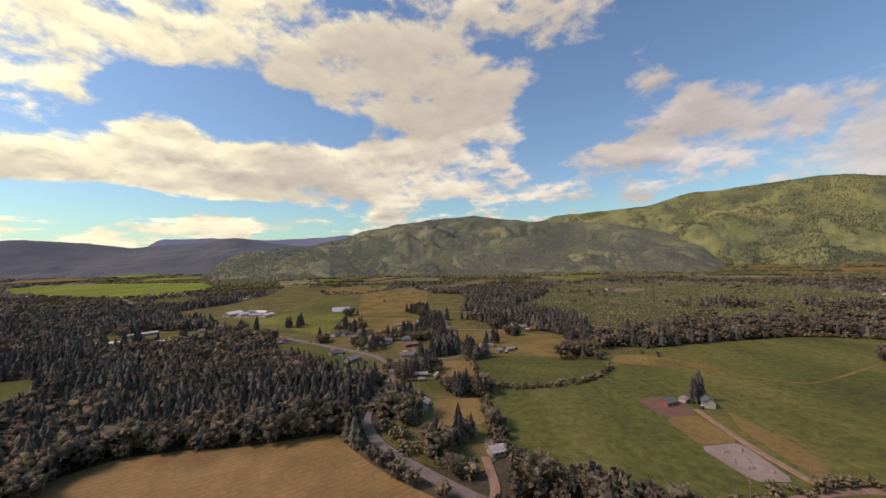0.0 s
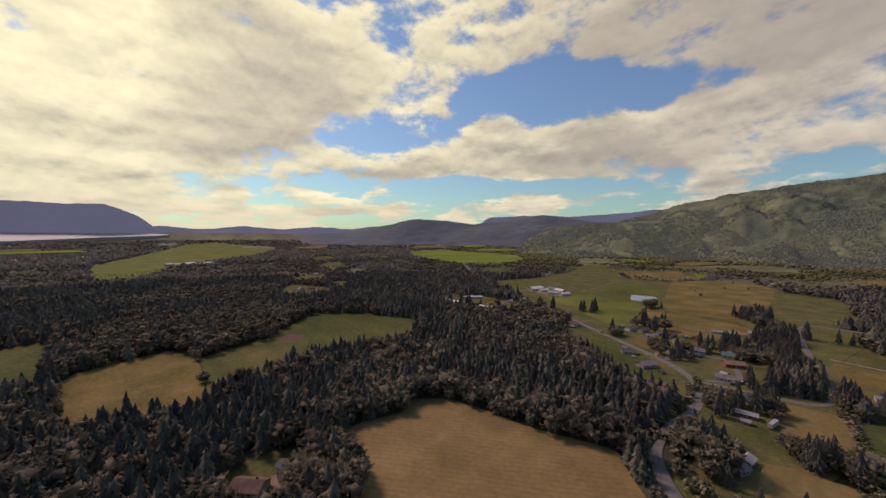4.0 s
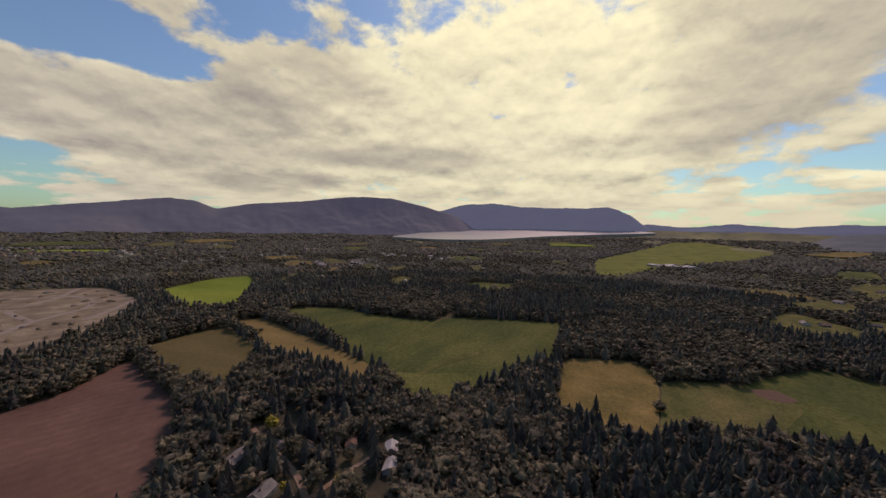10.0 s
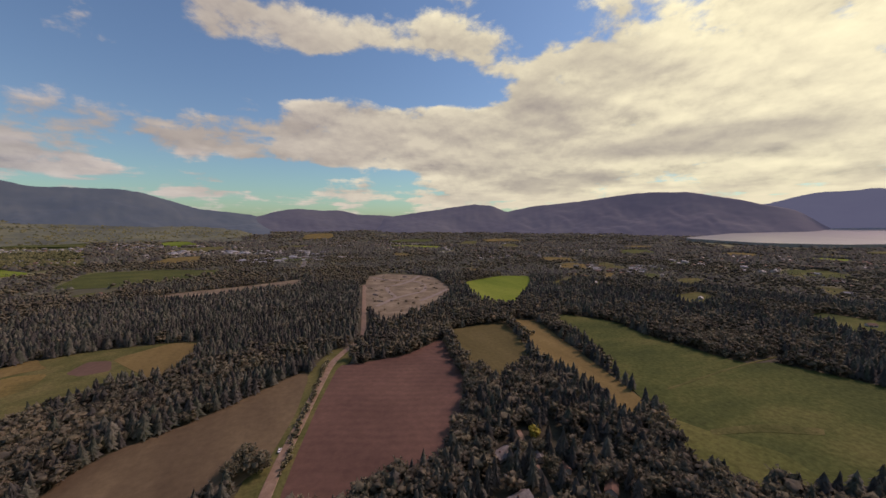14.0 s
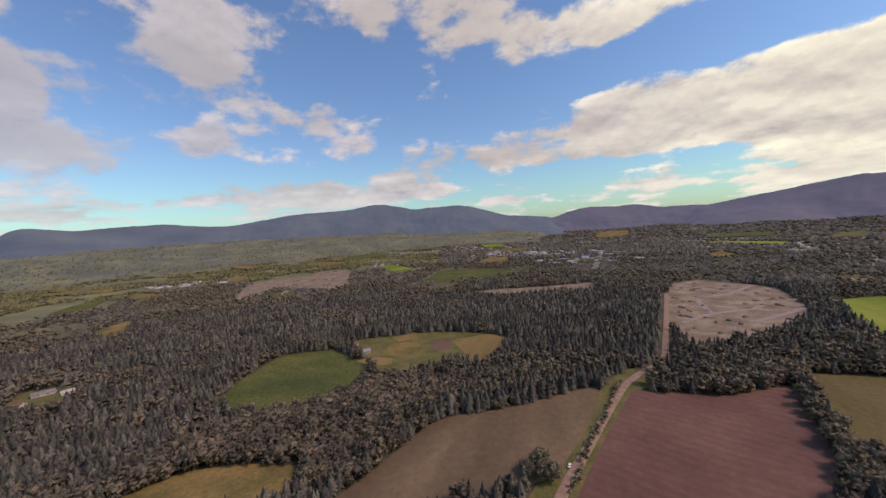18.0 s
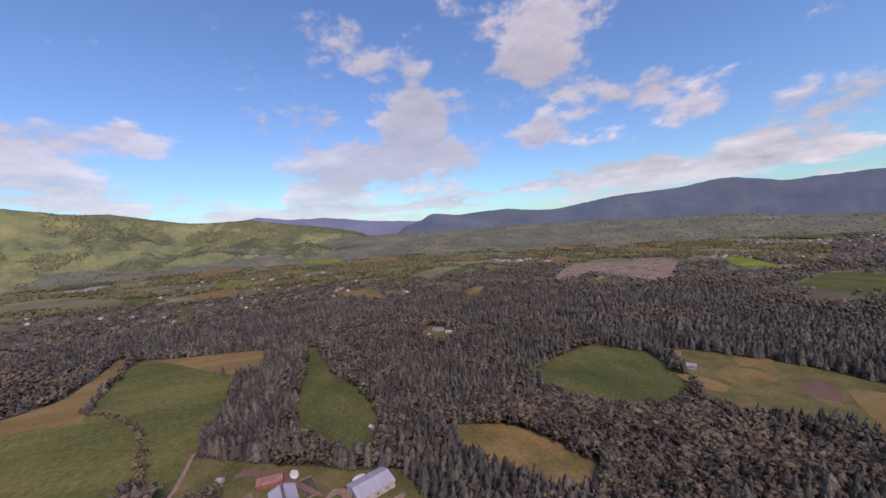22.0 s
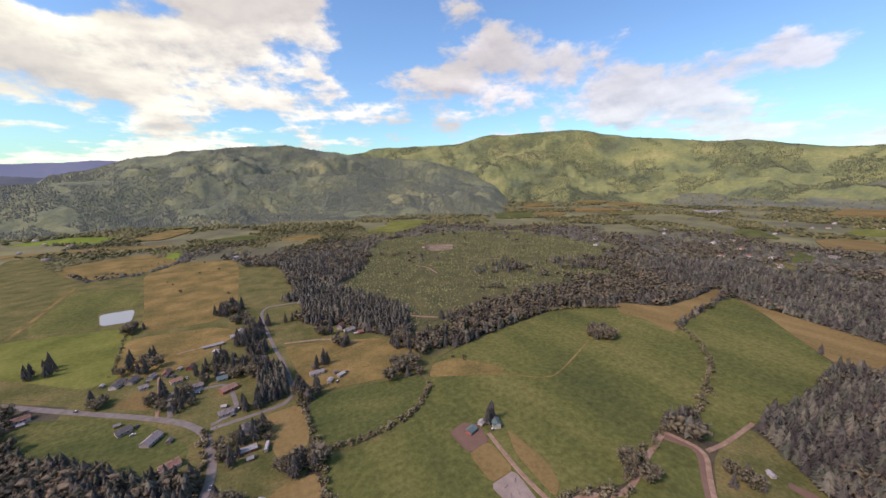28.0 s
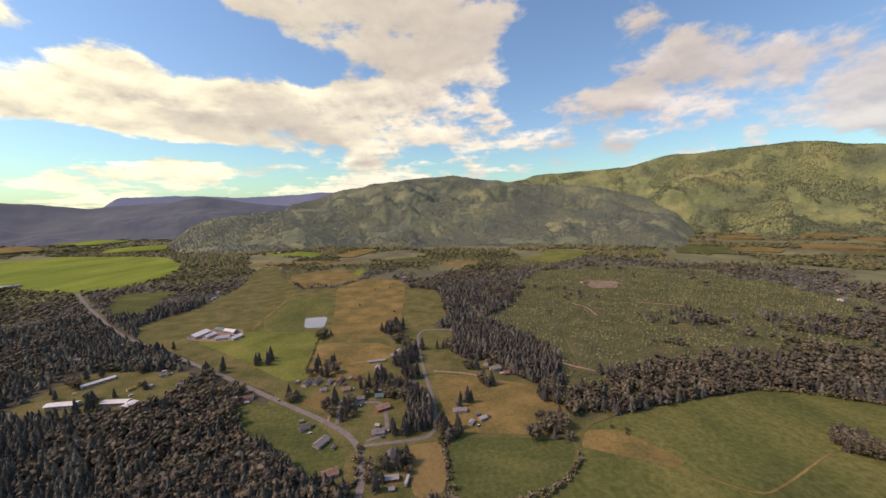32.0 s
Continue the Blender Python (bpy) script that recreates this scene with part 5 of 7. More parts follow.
def build_hill_woods():
    """Woods on the slopes, thinned into clearings."""
    cone = [conifer_shape(1200 + i, 1, 5, False) for i in range(4)]
    ball = [conifer_shape(1250 + i, 1, 6, False) for i in range(2)]
    for k, (X, Y, Z) in enumerate((SLOPES[0], SLOPES[1], SLOPES[-3], SLOPES[2])):
        n = (150000, 80000, 9000, 30000)[k]
        i = rng.uniform(0, X.shape[0] * 0.95 - 1, n)
        j = rng.uniform(0, X.shape[1] - 1.001, n)
        a, b = i.astype(int), j.astype(int)
        fa, fb = i - a, j - b
        at = lambda G: (G[a, b] * (1 - fa) + G[a + 1, b] * fa) * (1 - fb) + (G[a, b + 1] * (1 - fa) + G[a + 1, b + 1] * fa) * fb
        x, y, z = at(X), at(Y), at(Z)
        wx, wy = x + 260 * fbm(x * 0.002, y * 0.002, 6.0), y + 260 * fbm(x * 0.002, y * 0.002, 8.0)
        keep = fbm(wx * 0.0048, wy * 0.0048, 3.0 + k) + 0.35 * fbm(x * 0.015, y * 0.015, 1.0) < (0.08, 0.14, 0.3, 0.4)[k]
        keep |= i / X.shape[0] < 0.18
        x, y, z = x[keep], y[keep], z[keep]
        V, F, m = [], [], 0
        shapes = cone + ball
        which = rng.integers(0, len(shapes), len(x))
        for w, (sv, sf) in enumerate(shapes):
            sel = which == w
            h = rng.uniform(7, 12, sel.sum())[:, None, None]
            wide = (1.9, 1.9, 5.0, 1.9)[k]
            V.append((sv[None] * h * (wide, wide, 1.0) + np.stack([x[sel], y[sel], z[sel] - 2.0], 1)[:, None, :]).reshape(-1, 3))
            F.append((sf[None] + (np.arange(sel.sum()) * len(sv))[:, None, None] + m).reshape(-1, 3))
            m += sel.sum() * len(sv)
        tagged(sheet("hillside_wood", np.concatenate(V), np.concatenate(F), (M_SLOPEWOOD, M_HAZEWOOD, M_FARWOOD, M_HAZEWOOD)[k], True), "distant woods covering the hillside", "woodland", kind="stuff")


def along(line, step, spread):
    p = rounded(line, 2, closed=False)
    d = np.concatenate([[0], np.cumsum(np.linalg.norm(np.diff(p, axis=0), axis=1))])
    s = np.arange(0, d[-1], step) + rng.uniform(-0.4, 0.4, len(np.arange(0, d[-1], step))) * step
    q = np.stack([np.interp(s, d, p[:, 0]), np.interp(s, d, p[:, 1])], 1)
    return q + rng.normal(0, spread, q.shape)


HEDGES = (
    ([(26, 278), (56, 274), (85, 276), (120, 290), (148, 321)], 2.0, 1.5, 4.0),
    ([(538, 294), (502, 245), (449, 199), (368, 169), (328, 157), (298, 165), (251, 151), (214, 142)], 2.4, 2.0, 4.2),
    ([(207, 137), (182, 153), (153, 152), (110, 141), (77, 140)], 2.6, 2.2, 4.4),
    ([(29, 273), (25, 231), (26, 198), (34, 169)], 2.6, 1.8, 4.4),
    ([(22, 357), (27, 326), (27, 282)], 2.6, 1.5, 4.0),
    ([(-203, -440), (-190, -375), (-175, -310), (-168, -270)], 2.2, 1.5, 5.0),
    ([(-424, -482), (-346, -499), (-318, -377)], 3.0, 1.5, 5.0),
    ([(-44, -385), (-26, -315), (-8, -247), (-1, -210)], 3.0, 1.0, 4.0),
    ([(-55, 350), (-51, 296), (-60, 252), (-58, 219), (-45, 190)], 3.6, 2.0, 5.0),
    ([(-43, 238), (-38, 213), (-24, 194), (-8, 179), (10, 164)], 3.6, 2.5, 5.5),
    ([(-158, 507), (-174, 625), (-184, 698)], 5.0, 1.0, 3.0),
    ([(524, 373), (470, 401), (402, 423)], 3.0, 2.0, 6.0),
)


def build_hedges():
    shapes = [broadleaf_shape(700 + i, 7, 60, False) for i in range(5)]
    for line, step, spread, h in HEDGES:
        p = along(line, step, spread)
        plant("hedgerow", "overgrown leafy hedgerow along the field", shapes, p, rng.uniform(0.6, 1.35, len(p)) * h, rng.uniform(1.0, 1.7, len(p)), M_HEDGE, "hedge")


# ---- single trees as things ----
def tree_thing(name, label, shape, height, width, leaf, trunk_radius):
    """One tree with a tapered trunk, limbs and a crown of needles or leaves."""
    root = tagged(new(name), label, "tree", group="single trees")
    sv, sf = shape
    bm = bmesh.new()
    vs = [bm.verts.new((x * height * width, y * height * width, z * height)) for x, y, z in sv]
    for f in sf:
        bm.faces.new([vs[i] for i in f]).smooth = leaf is not M_CONIFER
    part("crown", bm, leaf, root)
    bm = bmesh.new()
    bmesh.ops.create_cone(bm, segments=7, radius1=trunk_radius, radius2=trunk_radius * 0.35, depth=height * 0.62, matrix=Matrix.Translation((0, 0, height * 0.31 - 0.3)))
    for k in range(4):
        a, z = k * 1.7, height * (0.25 + 0.08 * k)
        m = Matrix.Translation((0, 0, z)) @ Matrix.Rotation(a, 4, "Z") @ Matrix.Rotation(radians(58), 4, "Y")
        bmesh.ops.create_cone(bm, segments=4, radius1=trunk_radius * 0.35, radius2=trunk_radius * 0.1, depth=height * 0.16, matrix=m @ Matrix.Translation((0, 0, height * 0.08)))
    part("trunk", bm, M_TRUNK, root)
    return root


def build_single_trees():
    models = [tree_thing("conifer_tree", "dark green conifer with drooping tiered boughs", conifer_shape(300 + i, 14, 12, False), 1.0 * h, 1.05, M_CONIFER, 0.28) for i, h in enumerate((17, 20, 14, 22))]
    leafs = [tree_thing("broadleaf_tree", "rounded leafy green tree with uneven crown", broadleaf_shape(400 + i, 26, 520, False), h, 1.1, M_LEAF, 0.3) for i, h in enumerate((11, 13, 9, 15))]
    spots = []
    groups = (   # middle, radius, number, share of conifers
        ((-230, 554), 17, 16, 1.0), ((-20, 366), 8, 5, 1.0), ((-12, 571), 22, 20, 0.7), ((402, 313), 15, 34, 0.35), ((-53, 672), 22, 18, 0.6),
        ((55, 413), 10, 4, 1.0), ((30, 365), 12, 8, 0.4), ((89, 464), 14, 8, 0.8), ((169, 238), 7, 5, 0.6), ((232, 146), 12, 9, 0.0),
        ((5, 203), 9, 4, 0.3), ((-24, 312), 22, 16, 0.5), ((-86, 414), 22, 14, 0.6), ((-54, 444), 26, 16, 0.7), ((-129, 518), 26, 12, 0.4),
        ((-147, -133), 48, 40, 0.7), ((-402, 477), 60, 16, 0.7), ((-280, 422), 55, 20, 0.8), ((35, 583), 14, 5, 0.9), ((-7, 436), 13, 26, 0.9), ((-30, 458), 16, 18, 0.6), ((-12, 489), 13, 18, 0.9), ((-13, 538), 9, 8, 0.8), ((-54, 486), 13, 10, 0.6), ((-48, 690), 20, 14, 0.8), ((-31, 616), 10, 7, 0.5), ((136, 368), 15, 14, 0.0), ((-27, 532), 14, 14, 0.8), ((158, 421), 16, 16, 0.8), ((149, 369), 10, 5, 0.2), ((-154, 445), 12, 6, 0.5), ((-289, 528), 16, 8, 0.8), ((-412, 606), 14, 8, 0.7), ((-167, 651), 14, 6, 0.3),
        ((-25, 226), 12, 11, 0.4), ((-31, 245), 10, 10, 0.4), ((-8, 188), 8, 5, 0.3), ((2, 165), 6, 3, 0.1), ((44, 149), 10, 5, 0.0), ((60, 142), 9, 4, 0.0), ((7, 267), 9, 14, 0.6), ((22, 266), 6, 7, 0.5), ((26, 368), 7, 6, 1.0), ((41, 373), 4, 2, 1.0), ((-187, 58), 7, 4, 0.5), ((-144, 76), 6, 6, 0.1), ((-157, 82), 6, 3, 0.6), ((19, -220), 12, 7, 0.0), ((277, 101), 16, 5, 0.3), ((71, 509), 12, 5, 0.4), ((-240, 35), 60, 8, 0.7))
    for (x, y), r, n, share in groups:
        got = 0
        for _ in range(n * 12):
            if got >= n:
                break
            a, q = rng.uniform(0, 6.283), r * math.sqrt(rng.random())
            p = (x + q * math.cos(a), y + q * math.sin(a))
            if any(math.hypot(p[0] - c[0], p[1] - c[1]) < c[2] for c in CLEAR_SPOTS):
                continue
            if any(near_line(np.array([p]), l, w + 1.5)[0] for l, w in LINES):
                continue
            spots.append((p, rng.random() < share))
            got += 1
    for p in ((-178, 945), (-164, 919), (-126, 1005), (-88, 1027), (-128, 1135), (-141, 847), (-57, 790), (209, 354), (197, 360), (206, 348)):
        spots.append((p, None))
    # the dense conifer grove between the two village roads
    p = scatter(4.2, 330, 450)
    ok = inside(p, np.array([(-14, 368), (10, 366), (15, 385), (14, 424), (0, 428), (-12, 420)], dtype=float))
    for l, w in LINES:
        ok &= ~near_line(p, l, w + 2.0)
    for x, y, r in CLEAR_SPOTS:
        ok &= np.hypot(p[:, 0] - x, p[:, 1] - y) > r
    p = p[ok]
    plant("conifer_grove", "dense dark conifer grove beside the side road", [conifer_shape(350 + i, 13, 12, True) for i in range(4)], p, rng.uniform(13, 21, len(p)), rng.uniform(0.9, 1.3, len(p)), M_CONIFER, "trees", soft_=False)
    used = set()
    for (x, y), con in spots:
        k = int(rng.integers(0, 4))
        src = (models if con else leafs)[k]
        s = rng.uniform(0.75, 1.12) * (0.42 if con is None else 1.0)
        con = bool(con)
        m = pose(x, y, 0.1, 0, 0, rng.uniform(0, 360)) @ Matrix.Scale(s, 4)
        if (con, k) in used:
            copy_thing(src, m)
        else:
            src.matrix_basis = m
            src.scale = (1, 1, 1)
            used.add((con, k))


# ---- buildings ----
def block(bm, x0, x1, y0, y1, z0, z1):
    v = [bm.verts.new(p) for p in ((x0, y0, z0), (x1, y0, z0), (x1, y1, z0), (x0, y1, z0), (x0, y0, z1), (x1, y0, z1), (x1, y1, z1), (x0, y1, z1))]
    for f in ((3, 2, 1, 0), (4, 5, 6, 7), (0, 1, 5, 4), (1, 2, 6, 5), (2, 3, 7, 6), (3, 0, 4, 7)):
        bm.faces.new([v[i] for i in f])


def gable_walls(length, width, eave, ridge):
    bm = bmesh.new()
    l, w = length / 2, width / 2
    ends = []
    for x in (-l, l):
        ends.append([bm.verts.new(p) for p in ((x, -w, -0.5), (x, w, -0.5), (x, w, eave), (x, 0, ridge - 0.15), (x, -w, eave))])
    a, b = ends
    bm.faces.new(a[::-1])
    bm.faces.new(b)
    for i in range(5):
        j = (i + 1) % 5
        bm.faces.new((a[i], a[j], b[j], b[i]))
    bmesh.ops.recalc_face_normals(bm, faces=bm.faces[:])
    return bm


def gable_roof(length, width, eave, ridge, over=0.6, thick=0.22):
    """Two sloping slabs that meet at the ridge and hang over the walls."""
    bm = bmesh.new()
    l, w = length / 2 + over, width / 2 + over
    drop = (ridge - eave) / (width / 2) * over
    for s in (1, -1):
        lo = [bm.verts.new(p) for p in ((-l, s * w, eave - drop), (l, s * w, eave - drop), (l, 0, ridge), (-l, 0, ridge))]
        hi = [bm.verts.new((v.co.x, v.co.y, v.co.z + thick)) for v in lo]
        bm.faces.new(lo)
        bm.faces.new(hi)
        for i in range(4):
            j = (i + 1) % 4
            bm.faces.new((lo[i], lo[j], hi[j], hi[i]))
    bmesh.ops.recalc_face_normals(bm, faces=bm.faces[:])
    return bm


def building(name, label, category, x, y, turn, length, width, eave, ridge, walls, roof, group="", windows=2, door="door", chimney=False, skylight=False, clear=None):
    """A gabled building with its long side along the heading turn (degrees from +x)."""
    root = tagged(new(name), label, category, group)
    root.matrix_basis = pose(x, y, 0.35, 0, 0, turn)
    wall = part("wall", gable_walls(length, width, eave, ridge), walls, root)
    top = part("roof", gable_roof(length, width, eave, ridge), roof, root)
    l, w = length / 2, width / 2
    for i in range(windows):
        px = -l + length * (i + 0.8) / (windows + 0.6)
        for s in (1, -1):
            bm = bmesh.new()
            block(bm, px - 0.6, px + 0.6, s * w - 0.06, s * w + 0.06, eave * 0.36, eave * 0.36 + 1.2)
            part("window", bm, M_GLASS, root)
    if door:
        bm = bmesh.new()
        wide, high = (1.0, 2.05) if door == "door" else (min(4.2, width * 0.4), min(3.8, eave * 0.85))
        if door == "door":
            block(bm, l * 0.05 - wide / 2, l * 0.05 + wide / 2, -w - 0.08, -w + 0.05, 0.0, high)
        else:
            block(bm, l - 0.05, l + 0.08, -wide / 2, wide / 2, 0.0, high)
        part(door, bm, M_WOOD, root)
    if chimney:
        bm = bmesh.new()
        block(bm, l * 0.4, l * 0.4 + 0.8, 0.4, 1.1, eave, ridge + 0.9)
        part("chimney", bm, M_BROWNROOF, top)
    if skylight:
        bm = bmesh.new()
        block(bm, -l, l, -1.1, 1.1, ridge - 0.35, ridge + 0.32)
        part("ridge_vent", bm, M_SHINGLE, top, "dark vent strip along the ridge")
    CLEAR_SPOTS.append((x, y, clear or math.hypot(l, w) + 1.5))
    return root


# the cattle farm below the woods
building("cattle_barn", "long grey metal cattle barn with dark ridge vent", "barn", 247.4, 43.4, 190, 54, 18, 4, 7.4, M_WALL, M_METAL, windows=7, door="barn_door", skylight=True)
building("milking_shed", "grey metal shed joined to the cattle barn", "shed", 241, 59.5, 102, 15, 8.5, 2.9, 4.7, M_WALL, M_METAL, windows=2)
building("milking_parlour", "low grey metal annex with pale front", "shed", 231, 59, 190, 13, 9.5, 3.1, 5, M_WALL, M_METAL, windows=2)
building("calf_barn", "open cattle shelter with faded pink and grey roof", "barn", 240, 25, 190, 19, 9.5, 3.2, 4.9, M_REDWALL, M_RUST, windows=0, door="barn_door")
building("machine_barn", "large grey metal barn with white end wall", "barn", 249, -15, 109, 29, 21, 5.0, 8.2, M_WALL, M_METAL, windows=3, door="barn_door")
building("red_barn", "old red barn with rusty metal roof", "barn", 291, 57.5, 86, 18, 11.5, 3.2, 5.8, M_REDWALL, M_RUST, windows=0, door="barn_door")
building("field_shed", "small white shed standing in the grass", "shed", 311, 96, 60, 5, 3.4, 2, 2.9, M_WALL, M_WHITEROOF, windows=0)
building("meadow_shed", "small white shed at the meadow edge", "shed", 334, -29, 30, 4.3, 3.4, 2.3, 3.4, M_WALL, M_WHITEROOF, windows=0)
building("tractor_shed", "grey-roofed tractor shed in the farmyard", "shed", 220, 2, 100, 12, 7.7, 3.1, 4.5, M_WALL, M_METAL, windows=1)
building("farm_shed", "small farm shed with red roof", "shed", 206, 29, 100, 8, 6, 2.7, 4, M_REDWALL, M_RUST, windows=0)
building("farm_shed", "low farm shed with a faded red roof", "shed", 211, 15, 100, 9, 6, 2.7, 4, M_REDWALL, M_RUST, windows=0)

# the small horse farm in the pasture
building("stable", "red-walled stable with a teal metal roof", "stable", 147, 239, 20, 8.6, 6, 2.5, 4, M_REDWALL, M_TEAL, windows=2)
building("farmhouse", "two-storey farmhouse with green roof", "house", 170, 235, 70, 8.6, 6.5, 4, 6.1, M_WALL, M_TEAL, windows=3, chimney=True)
building("garage", "small garage with a pale grey roof", "garage", 160, 243, 30, 5.2, 4.3, 2.2, 3.2, M_WALL, M_WHITEROOF, windows=0)

